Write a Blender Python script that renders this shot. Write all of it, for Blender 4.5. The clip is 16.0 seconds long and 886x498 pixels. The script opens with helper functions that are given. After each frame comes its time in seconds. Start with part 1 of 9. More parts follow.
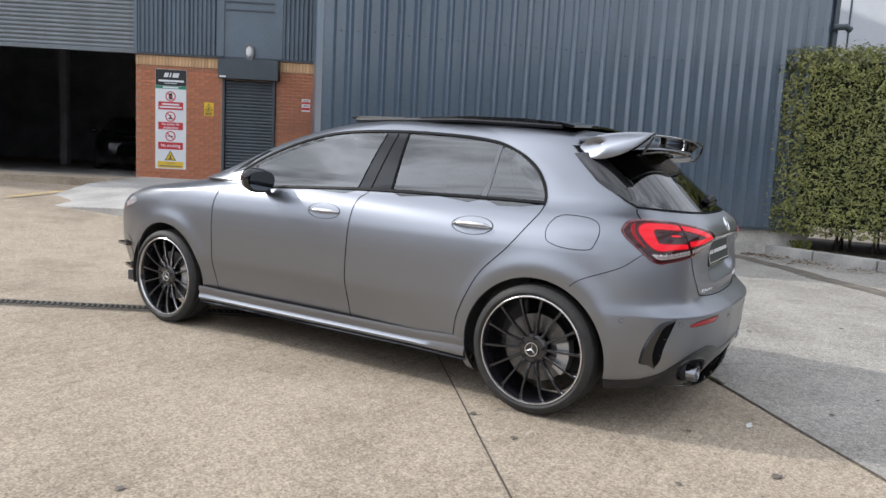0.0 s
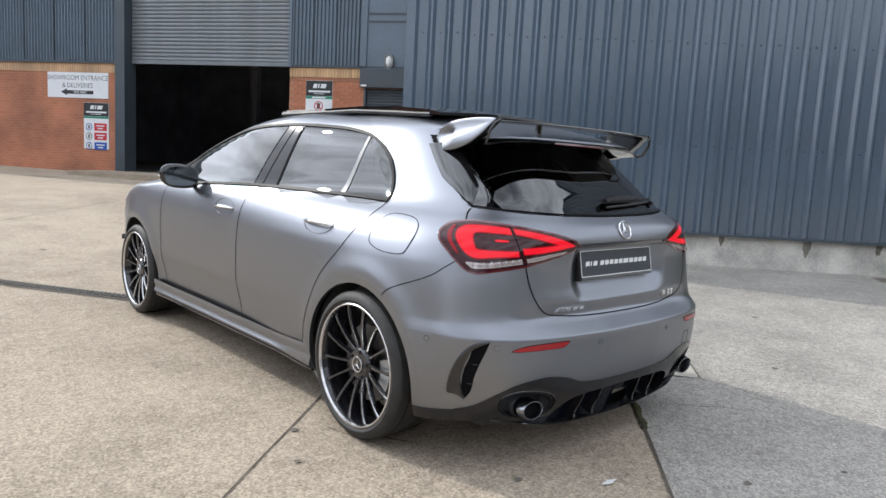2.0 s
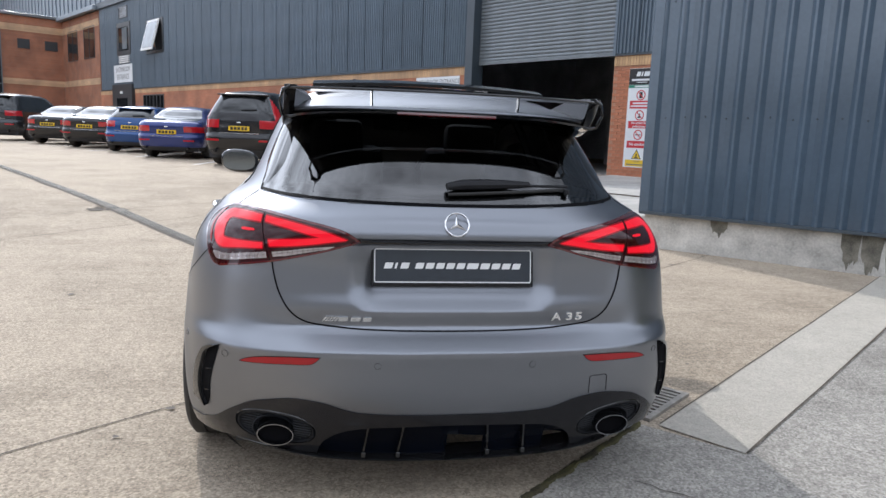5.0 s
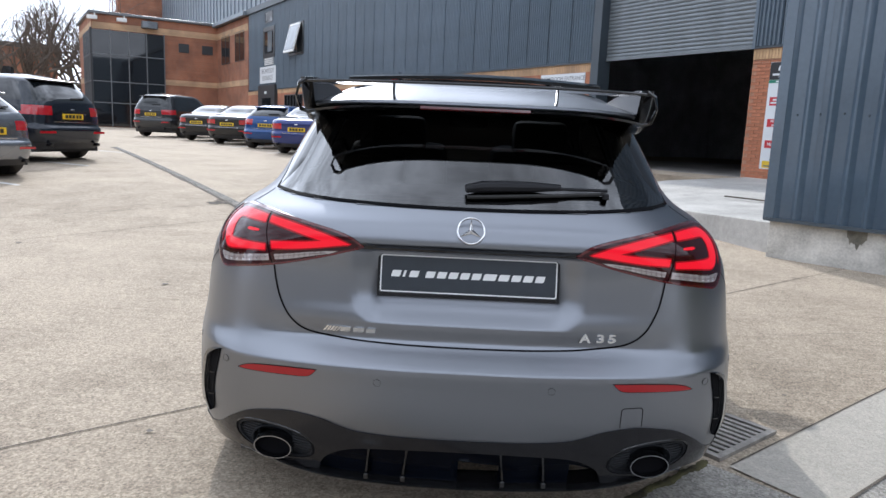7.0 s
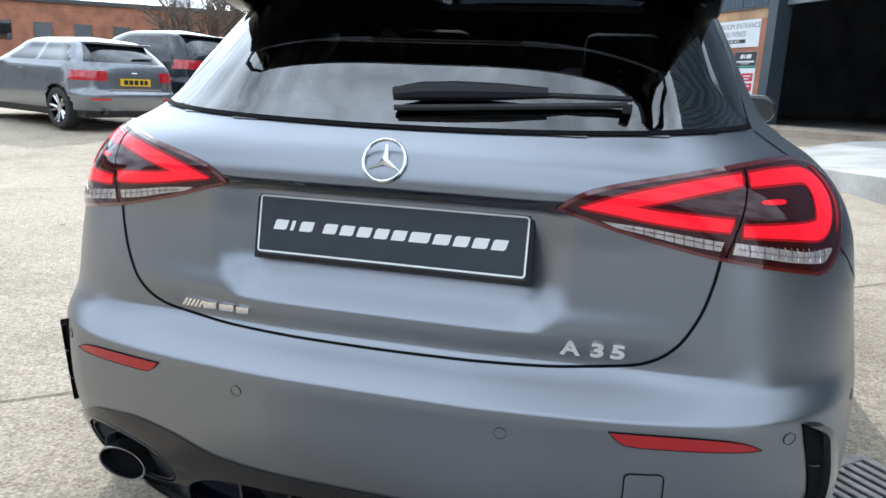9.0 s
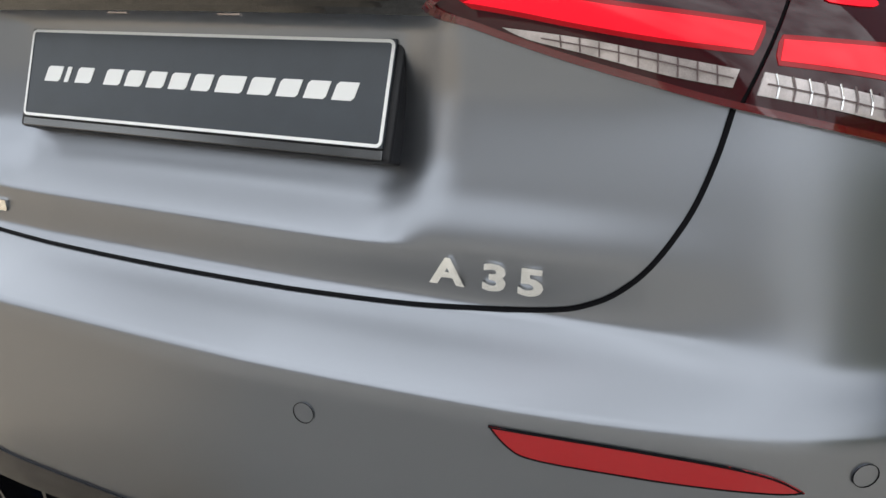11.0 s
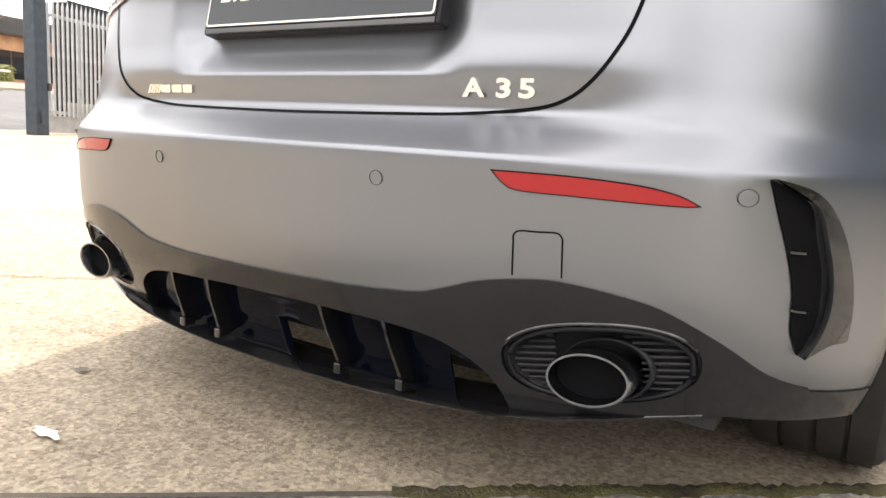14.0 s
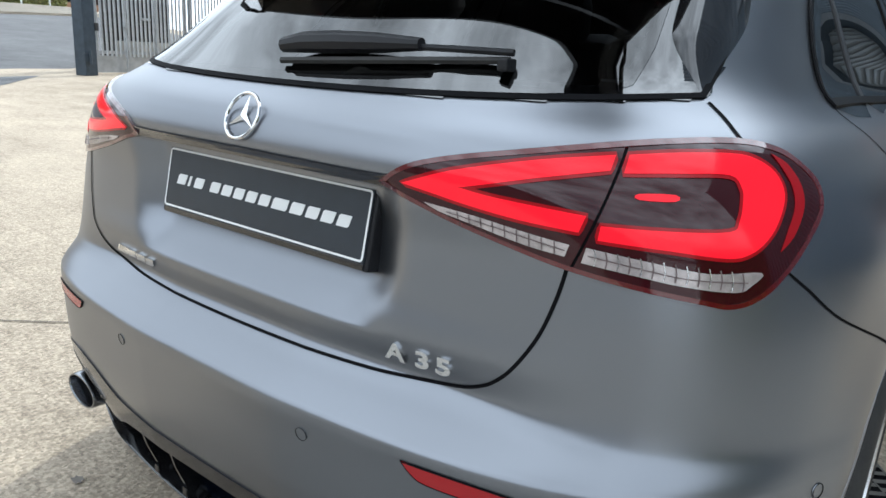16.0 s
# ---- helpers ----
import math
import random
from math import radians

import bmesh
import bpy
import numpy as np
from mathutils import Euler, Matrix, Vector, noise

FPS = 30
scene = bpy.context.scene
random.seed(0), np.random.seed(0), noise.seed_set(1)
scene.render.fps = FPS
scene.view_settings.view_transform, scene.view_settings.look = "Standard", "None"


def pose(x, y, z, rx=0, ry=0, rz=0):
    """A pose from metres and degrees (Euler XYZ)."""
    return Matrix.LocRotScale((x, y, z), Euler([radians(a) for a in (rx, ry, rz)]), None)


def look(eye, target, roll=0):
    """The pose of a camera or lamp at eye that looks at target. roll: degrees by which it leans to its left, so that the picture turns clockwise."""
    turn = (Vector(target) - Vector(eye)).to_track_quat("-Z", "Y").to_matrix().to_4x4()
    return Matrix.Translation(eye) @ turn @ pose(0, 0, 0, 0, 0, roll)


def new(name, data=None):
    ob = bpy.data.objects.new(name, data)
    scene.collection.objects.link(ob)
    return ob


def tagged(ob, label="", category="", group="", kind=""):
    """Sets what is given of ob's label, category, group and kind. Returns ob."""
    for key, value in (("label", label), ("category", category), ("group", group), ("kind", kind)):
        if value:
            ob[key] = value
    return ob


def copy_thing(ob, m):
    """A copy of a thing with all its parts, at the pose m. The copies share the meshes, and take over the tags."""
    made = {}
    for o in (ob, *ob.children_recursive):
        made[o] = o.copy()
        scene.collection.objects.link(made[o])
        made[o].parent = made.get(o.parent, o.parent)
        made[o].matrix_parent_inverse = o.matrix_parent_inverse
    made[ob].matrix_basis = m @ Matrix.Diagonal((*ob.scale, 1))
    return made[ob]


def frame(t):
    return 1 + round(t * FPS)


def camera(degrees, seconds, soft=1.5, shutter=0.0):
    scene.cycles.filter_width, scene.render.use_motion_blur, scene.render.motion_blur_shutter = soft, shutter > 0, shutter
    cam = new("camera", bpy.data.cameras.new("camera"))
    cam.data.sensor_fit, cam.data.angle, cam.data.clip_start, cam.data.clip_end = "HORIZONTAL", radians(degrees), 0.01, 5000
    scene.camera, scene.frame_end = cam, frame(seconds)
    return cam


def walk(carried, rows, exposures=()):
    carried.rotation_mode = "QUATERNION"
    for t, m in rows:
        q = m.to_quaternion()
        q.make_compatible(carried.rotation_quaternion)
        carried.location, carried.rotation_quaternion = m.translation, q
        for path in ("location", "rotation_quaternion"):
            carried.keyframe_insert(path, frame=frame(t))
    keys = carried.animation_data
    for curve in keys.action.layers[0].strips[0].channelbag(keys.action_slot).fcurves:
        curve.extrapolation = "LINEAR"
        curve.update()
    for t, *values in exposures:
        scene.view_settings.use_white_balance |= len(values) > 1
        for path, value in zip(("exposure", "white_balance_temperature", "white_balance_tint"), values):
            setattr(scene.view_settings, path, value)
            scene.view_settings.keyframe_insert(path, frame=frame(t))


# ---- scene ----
cam = camera(64.8, 16.0)
PATH = [
    (0, (-3.899, -1.31, 1.179), (-2.204, -0.278, 0.935), 3.0),
    (0.5, (-3.607, -1.63, 1.202), (-1.991, -0.476, 0.962), 3.1),
    (1, (-3.271, -1.888, 1.209), (-1.744, -0.62, 0.965), 3.1),
    (1.5, (-2.921, -2.157, 1.197), (-1.497, -0.774, 0.954), 3.0),
    (2, (-2.566, -2.347, 1.188), (-1.233, -0.878, 0.94), 3.1),
    (2.5, (-2.192, -2.496, 1.19), (-0.972, -0.931, 0.937), 3.0),
    (3, (-1.847, -2.577, 1.193), (-0.746, -0.927, 0.938), 3.0),
    (3.5, (-1.48, -2.625, 1.194), (-0.521, -0.89, 0.934), 3.0),
    (3.7, (-1.326, -2.653, 1.194), (-0.44, -0.88, 0.931), 2.9),
    (5.8, (-0.093, -2.884, 1.243), (-0.006, -0.913, 0.914), 2.3),
    (6, (-0.061, -2.88, 1.25), (-0.005, -0.907, 0.921), 2.4),
    (6.5, (-0.042, -2.828, 1.241), (-0.033, -0.855, 0.913), 2.5),
    (7, (-0.041, -2.649, 1.219), (-0.078, -0.677, 0.887), 2.5),
    (7.5, (0.026, -2.438, 1.168), (-0.074, -0.471, 0.82), 2.4),
    (8, (0.158, -2.161, 1.115), (-0.045, -0.21, 0.725), 2.2),
    (8.2, (0.203, -2.083, 1.103), (-0.043, -0.142, 0.688), 2.2),
    (10.3, (0.616, -1.454, 0.901), (-0.133, 0.345, 0.453), 3.2),
    (10.5, (0.61, -1.392, 0.85), (-0.139, 0.416, 0.438), 3.7),
    (11, (0.592, -1.273, 0.795), (-0.164, 0.535, 0.394), 3.8),
    (11.5, (0.584, -1.233, 0.775), (-0.179, 0.573, 0.381), 3.8),
    (12, (0.627, -1.271, 0.724), (-0.164, 0.523, 0.329), 3.8),
    (12.5, (0.714, -1.415, 0.633), (-0.112, 0.358, 0.215), 3.5),
    (13, (0.78, -1.503, 0.554), (-0.108, 0.247, 0.168), 3.4),
    (13.5, (0.821, -1.553, 0.542), (-0.151, 0.167, 0.228), 3.6),
    (14, (0.869, -1.543, 0.562), (-0.197, 0.122, 0.26), 3.4),
    (14.5, (0.927, -1.539, 0.643), (-0.196, 0.091, 0.357), 3.6),
    (15, (0.987, -1.525, 0.786), (-0.174, 0.073, 0.473), 3.5),
    (15.5, (0.955, -1.458, 0.934), (-0.208, 0.112, 0.508), 3.6),
    (16, (0.942, -1.38, 1.052), (-0.202, 0.172, 0.52), 3.5),
]
walk(cam, [(t, look(eye, target, roll)) for t, eye, target, roll in PATH], exposures=[(0, 0.07, 6250, 10), (2.0, 0.2, 6180, 9), (3.7, 0.3, 5950, 9), (6.0, 0.1, 6100, 11), (8.2, 0.4, 5700, 6), (10.3, 0.65, 6050, 1), (11.5, 0.8, 6950, 9), (12.5, 1.3, 7350, 9), (13.0, 1.45, 7700, 10), (14.0, 1.38, 7400, 11), (14.5, 1.03, 6550, 9), (15.0, 0.82, 6150, 8), (15.5, 0.5, 6050, 5), (16.0, 0.52, 5950, 3)])

# ---- light ----
SUN_EL, SUN_AZ = 33.9, Vector((-0.336, 0.942))
world = bpy.data.worlds.new("sky")
world.use_nodes = True
scene.world = world
_n, _l = world.node_tree.nodes, world.node_tree.links
_n.clear()
_sky = _n.new("ShaderNodeTexSky")
_sky.sky_type, _sky.sun_disc = "NISHITA", False
_sky.sun_elevation, _sky.sun_rotation = radians(SUN_EL), math.atan2(SUN_AZ.x, SUN_AZ.y)
_sky.air_density, _sky.dust_density, _sky.ozone_density = 1.0, 1.0, 1.0
_co = _n.new("ShaderNodeTexCoord")
_map = _n.new("ShaderNodeMapping")
_map.inputs["Scale"].default_value = (1.0, 1.0, 2.2)
_cl = _n.new("ShaderNodeTexNoise")
_cl.inputs["Scale"].default_value, _cl.inputs["Detail"].default_value, _cl.inputs["Roughness"].default_value = 2.1, 7.0, 0.55
_rp = _n.new("ShaderNodeValToRGB")
_rp.color_ramp.elements[0].position, _rp.color_ramp.elements[1].position = 0.13, 0.43
_mx = _n.new("ShaderNodeMix")
_mx.data_type = "RGBA"
_bg = _n.new("ShaderNodeBackground")
_bg.inputs["Strength"].default_value = 0.128
_ow = _n.new("ShaderNodeOutputWorld")
_l.new(_co.outputs["Generated"], _map.inputs["Vector"])
_l.new(_map.outputs["Vector"], _cl.inputs["Vector"])
_l.new(_cl.outputs["Fac"], _rp.inputs["Fac"])
_l.new(_rp.outputs["Color"], _mx.inputs["Factor"])
_l.new(_sky.outputs["Color"], _mx.inputs["A"])
# clouds are brighter on the sun's side of the sky
_dot, _pw, _gl, _cb = _n.new("ShaderNodeVectorMath"), _n.new("ShaderNodeMath"), _n.new("ShaderNodeMath"), _n.new("ShaderNodeVectorMath")
_dot.operation, _pw.operation, _gl.operation, _cb.operation = "DOT_PRODUCT", "POWER", "MULTIPLY_ADD", "SCALE"
_h = SUN_AZ.normalized() * math.cos(radians(SUN_EL))
_dot.inputs[1].default_value = (_h.x, _h.y, math.sin(radians(SUN_EL)))
_l.new(_co.outputs["Generated"], _dot.inputs[0])
_hi = _n.new("ShaderNodeMath")
_hi.operation = "MAXIMUM"
_l.new(_dot.outputs["Value"], _hi.inputs[0])
_l.new(_hi.outputs[0], _pw.inputs[0])
_pw.inputs[1].default_value = 3.0
_l.new(_pw.outputs[0], _gl.inputs[0])
_gl.inputs[1].default_value, _gl.inputs[2].default_value = 1.3, 0.78
_cb.inputs[0].default_value = (11.2, 11.6, 12.5)
_l.new(_gl.outputs[0], _cb.inputs["Scale"])
# darker undersides and thin places in the clouds
_c2, _r2, _m2 = _n.new("ShaderNodeTexNoise"), _n.new("ShaderNodeMapRange"), _n.new("ShaderNodeVectorMath")
_c2.inputs["Scale"].default_value, _c2.inputs["Detail"].default_value, _c2.inputs["Roughness"].default_value = 3.4, 8.0, 0.6
_r2.inputs["From Min"].default_value, _r2.inputs["From Max"].default_value = 0.36, 0.64
_r2.inputs["To Min"].default_value, _r2.inputs["To Max"].default_value = 0.45, 1.35
_m2.operation = "SCALE"
_l.new(_map.outputs["Vector"], _c2.inputs["Vector"])
_l.new(_c2.outputs["Fac"], _r2.inputs["Value"])
_l.new(_cb.outputs["Vector"], _m2.inputs[0])
_l.new(_r2.outputs["Result"], _m2.inputs["Scale"])
_l.new(_m2.outputs["Vector"], _mx.inputs["B"])
_l.new(_mx.outputs["Result"], _bg.inputs["Color"])
_l.new(_bg.outputs["Background"], _ow.inputs["Surface"])
_sd = bpy.data.lights.new("sun", "SUN")
_sd.energy, _sd.angle, _sd.color = 2.7, radians(0.6), (1.0, 0.94, 0.85)
sun = new("sun", _sd)
_h = SUN_AZ.normalized() * math.cos(radians(SUN_EL))
sun.matrix_world = look((_h.x * 40, _h.y * 40, math.sin(radians(SUN_EL)) * 40), (0, 0, 0))

# ---- materials ----


def mat(name, color, rough=0.5, metal=0.0, vary=0.0, scale=8.0, bump=0.0, bump_scale=120.0, second=None, **more):
    """A principled material with stains at one scale and grain at another."""
    m = bpy.data.materials.new(name)
    m.use_nodes = True
    nt = m.node_tree
    b = nt.nodes["Principled BSDF"]
    b.inputs["Base Color"].default_value = (*color, 1)
    b.inputs["Roughness"].default_value, b.inputs["Metallic"].default_value = rough, metal
    for key, value in more.items():
        b.inputs[key.replace("_", " ")].default_value = value
    if vary or second or bump:
        co = nt.nodes.new("ShaderNodeTexCoord")
    if vary or second:
        big, fine = nt.nodes.new("ShaderNodeTexNoise"), nt.nodes.new("ShaderNodeTexNoise")
        big.inputs["Scale"].default_value, big.inputs["Detail"].default_value = scale, 6
        fine.inputs["Scale"].default_value, fine.inputs["Detail"].default_value = scale * 14, 4
        for tex in (big, fine):
            nt.links.new(co.outputs["Object"], tex.inputs["Vector"])
        add = nt.nodes.new("ShaderNodeMath")
        add.operation = "MULTIPLY_ADD"
        add.inputs[1].default_value = 0.45
        nt.links.new(fine.outputs["Fac"], add.inputs[0])
        nt.links.new(big.outputs["Fac"], add.inputs[2])
        ramp = nt.nodes.new("ShaderNodeValToRGB")
        ramp.color_ramp.elements[0].position, ramp.color_ramp.elements[1].position = 0.5, 0.95
        lo = tuple(c * (1 - vary) for c in color)
        hi = second or tuple(min(1, c * (1 + vary)) for c in color)
        ramp.color_ramp.elements[0].color, ramp.color_ramp.elements[1].color = (*lo, 1), (*hi, 1)
        nt.links.new(add.outputs[0], ramp.inputs["Fac"])
        nt.links.new(ramp.outputs["Color"], b.inputs["Base Color"])
    if bump:
        tex, bp = nt.nodes.new("ShaderNodeTexNoise"), nt.nodes.new("ShaderNodeBump")
        tex.inputs["Scale"].default_value, tex.inputs["Detail"].default_value = bump_scale, 5
        nt.links.new(co.outputs["Object"], tex.inputs["Vector"])
        bp.inputs["Strength"].default_value, bp.inputs["Distance"].default_value = bump, 0.01
        nt.links.new(tex.outputs["Fac"], bp.inputs["Height"])
        nt.links.new(bp.outputs["Normal"], b.inputs["Normal"])
    return m


SATIN = mat("satin_grey_paint", (0.240, 0.250, 0.273), 0.335, 0.97)
GLOSS_BLACK = mat("gloss_black", (0.008, 0.008, 0.009), 0.07, Coat_Weight=0.6, Coat_Roughness=0.04)
TRIM_BLACK = mat("satin_black_trim", (0.006, 0.006, 0.007), 0.5, Specular_IOR_Level=0.12)
BLACK_PLASTIC = mat("black_plastic", (0.012, 0.012, 0.014), 0.42, Specular_IOR_Level=0.25, bump=0.15, bump_scale=900)
DARK = mat("dark_gap", (0.003, 0.003, 0.004), 0.8, Specular_IOR_Level=0.1)
RUBBER = mat("tyre_rubber", (0.030, 0.029, 0.028), 0.6, Specular_IOR_Level=0.3, vary=0.25, scale=20, bump=0.1, bump_scale=300)
CHROME = mat("chrome", (0.78, 0.78, 0.79), 0.12, 1.0)
SILVER = mat("machined_alloy", (0.62, 0.62, 0.64), 0.25, 1.0)
RIM_BLACK = mat("black_alloy", (0.010, 0.010, 0.012), 0.14, Coat_Weight=0.5, Coat_Roughness=0.05)
DISC = mat("brake_steel", (0.14, 0.14, 0.145), 0.35, 1.0, vary=0.2, scale=30)
TINT = mat("privacy_glass", (0.006, 0.007, 0.008), 0.02, Coat_Weight=0.5, Coat_Roughness=0.02)
PLATE_BACK = mat("plate_dark", (0.022, 0.028, 0.036), 0.35, vary=0.1, scale=30)
WHITE = mat("white_paint", (0.75, 0.75, 0.74), 0.5)
RED_LENS = mat("red_lens", (0.085, 0.003, 0.005), 0.06, Coat_Weight=1.0, Coat_Roughness=0.03)
REFLECTOR = mat("red_reflector", (0.33, 0.014, 0.017), 0.14, Specular_IOR_Level=0.4)
PLINTH = mat("plinth_concrete", (0.34, 0.33, 0.31), 0.9, vary=0.35, scale=2.5, bump=0.4, bump_scale=40)
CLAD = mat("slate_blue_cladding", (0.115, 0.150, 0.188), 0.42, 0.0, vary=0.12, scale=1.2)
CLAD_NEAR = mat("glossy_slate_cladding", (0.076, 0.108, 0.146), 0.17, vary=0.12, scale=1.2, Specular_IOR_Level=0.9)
CLAD_DARK = mat("dark_cladding_trim", (0.05, 0.065, 0.08), 0.45, vary=0.1, scale=2)
BRICK = mat("red_brick", (0.36, 0.13, 0.07), 0.85, vary=0.2, scale=3)

# ---- mesh helpers ----


def link_mesh(name, verts, faces, material, parent=None, label="", smooth=False):
    me = bpy.data.meshes.new(name)
    me.from_pydata([tuple(v) for v in verts], [], [tuple(f) for f in faces])
    if smooth:
        me.shade_smooth()
    me.materials.append(material)
    ob = new(name, me)
    ob.parent = parent
    if label:
        tagged(ob, label)
    return ob


def part(name, bm, material, parent=None, label="", smooth=False):
    """One bmesh as one mesh object under its thing."""
    me = bpy.data.meshes.new(name)
    bmesh.ops.recalc_face_normals(bm, faces=bm.faces)
    bm.to_mesh(me)
    bm.free()
    if smooth:
        me.shade_smooth()
        me.set_sharp_from_angle(angle=radians(35))
    me.materials.append(material)
    ob = new(name, me)
    ob.parent = parent
    if label:
        tagged(ob, label)
    return ob


def empty(name, m, label, category, group="", kind=""):
    ob = new(name)
    ob.empty_display_size = 0.1
    ob.matrix_basis = m
    return tagged(ob, label, category, group, kind)


def box(bm, x0, y0, z0, x1, y1, z1, bevel=0.0):
    res = bmesh.ops.create_cube(bm, size=1.0, matrix=Matrix.LocRotScale(((x0 + x1) / 2, (y0 + y1) / 2, (z0 + z1) / 2), None, (abs(x1 - x0), abs(y1 - y0), abs(z1 - z0))))
    if bevel:
        vs = set(res["verts"])
        bmesh.ops.bevel(bm, geom=[e for e in bm.edges if e.verts[0] in vs and e.verts[1] in vs], offset=bevel, segments=2, affect="EDGES", profile=0.5)
    return bm


def boxed(*a, bevel=0.0):
    return box(bmesh.new(), *a, bevel=bevel)


def tube(bm, pts, r, sides=8, cap=True, flat=1.0, up=None):
    """A tube along points; flat squeezes it along its second axis."""
    pts = [Vector(p) for p in pts]
    rings = []
    ref = Vector(up) if up else None
    for i, p in enumerate(pts):
        t = (pts[min(i + 1, len(pts) - 1)] - pts[max(i - 1, 0)]).normalized()
        a = (ref or (Vector((0, 0, 1)) if abs(t.z) < 0.9 else Vector((1, 0, 0)))).cross(t).normalized()
        b = t.cross(a)
        rr = r[i] if isinstance(r, (list, tuple)) else r
        rings.append([bm.verts.new(p + (a * math.cos(q) + b * math.sin(q) * flat) * rr) for q in (2 * math.pi * k / sides for k in range(sides))])
    for u, v in zip(rings, rings[1:]):
        for k in range(sides):
            bm.faces.new((u[k], u[(k + 1) % sides], v[(k + 1) % sides], v[k]))
    if cap:
        bm.faces.new(rings[0][::-1])
        bm.faces.new(rings[-1])
    return bm


def lathe(bm, profile, n=48, closed=False):
    """Revolves (radius, axial) points about the x axis."""
    rings = [[bm.verts.new((a, r * math.cos(q), r * math.sin(q))) for q in (2 * math.pi * k / n for k in range(n))] for r, a in profile]
    for u, v in zip(rings, rings[1:] + (rings[:1] if closed else [])):
        for k in range(n):
            bm.faces.new((u[k], u[(k + 1) % n], v[(k + 1) % n], v[k]))
    return bm


def cubic(xs, ys):
    """A monotone cubic through the points, as a function of an array."""
    xs, ys = np.array(xs, float), np.array(ys, float)
    h, d = np.diff(xs), np.diff(ys) / np.diff(xs)
    m = np.zeros(len(xs))
    m[0], m[-1] = d[0], d[-1]
    for i in range(1, len(xs) - 1):
        if d[i - 1] * d[i] > 0:
            w1, w2 = 2 * h[i] + h[i - 1], h[i] + 2 * h[i - 1]
            m[i] = (w1 + w2) / (w1 / d[i - 1] + w2 / d[i])

    def f(x):
        x = np.clip(x, xs[0], xs[-1])
        i = np.clip(np.searchsorted(xs, x) - 1, 0, len(xs) - 2)
        t = (x - xs[i]) / h[i]
        return (2 * t**3 - 3 * t**2 + 1) * ys[i] + (t**3 - 2 * t**2 + t) * h[i] * m[i] + (3 * t**2 - 2 * t**3) * ys[i + 1] + (t**3 - t**2) * h[i] * m[i + 1]

    return f


def step(a, b, x):
    t = np.clip((np.asarray(x, float) - a) / (b - a), 0, 1)
    return t * t * (3 - 2 * t)


# ---- the yard and its buildings; the building's own axes: x along the wall to the right, y into it ----
AX = Vector((0.5464, -0.8375, 0))
AY = Vector((0.8375, 0.5464, 0))
SITE = Matrix(((AX.x, AY.x, 0, 7.842), (AX.y, AY.y, 0, 11.321), (0, 0, 1, 0), (0, 0, 0, 1)))


def to_site(x, y):
    rx, ry = x - 7.842, y - 11.321
    return rx * AX.x + ry * AX.y, rx * AY.x + ry * AY.y


def from_site(bx, by, z=0.0):
    p = SITE @ Vector((bx, by, z))
    return p


def ground_z(x, y):
    """The yard is level round the car and climbs away from its nose."""
    bx, _ = to_site(x, y)
    rise = 0.5 * (1 - math.exp(-max(0.0, y - 4.0) / 10))
    left = 0.14 * float(step(-6, -15, x)) * float(step(12, 4, y))
    hill = float(np.interp(-x, [15, 38, 42, 60, 100], [0, 1.45, 2.05, 2.6, 3.0])) * float(step(30, 20, y)) * float(step(-40, -10, y))
    return rise * float(step(2.5, -2.5, bx)) * float(step(90, 60, y)) + left + hill


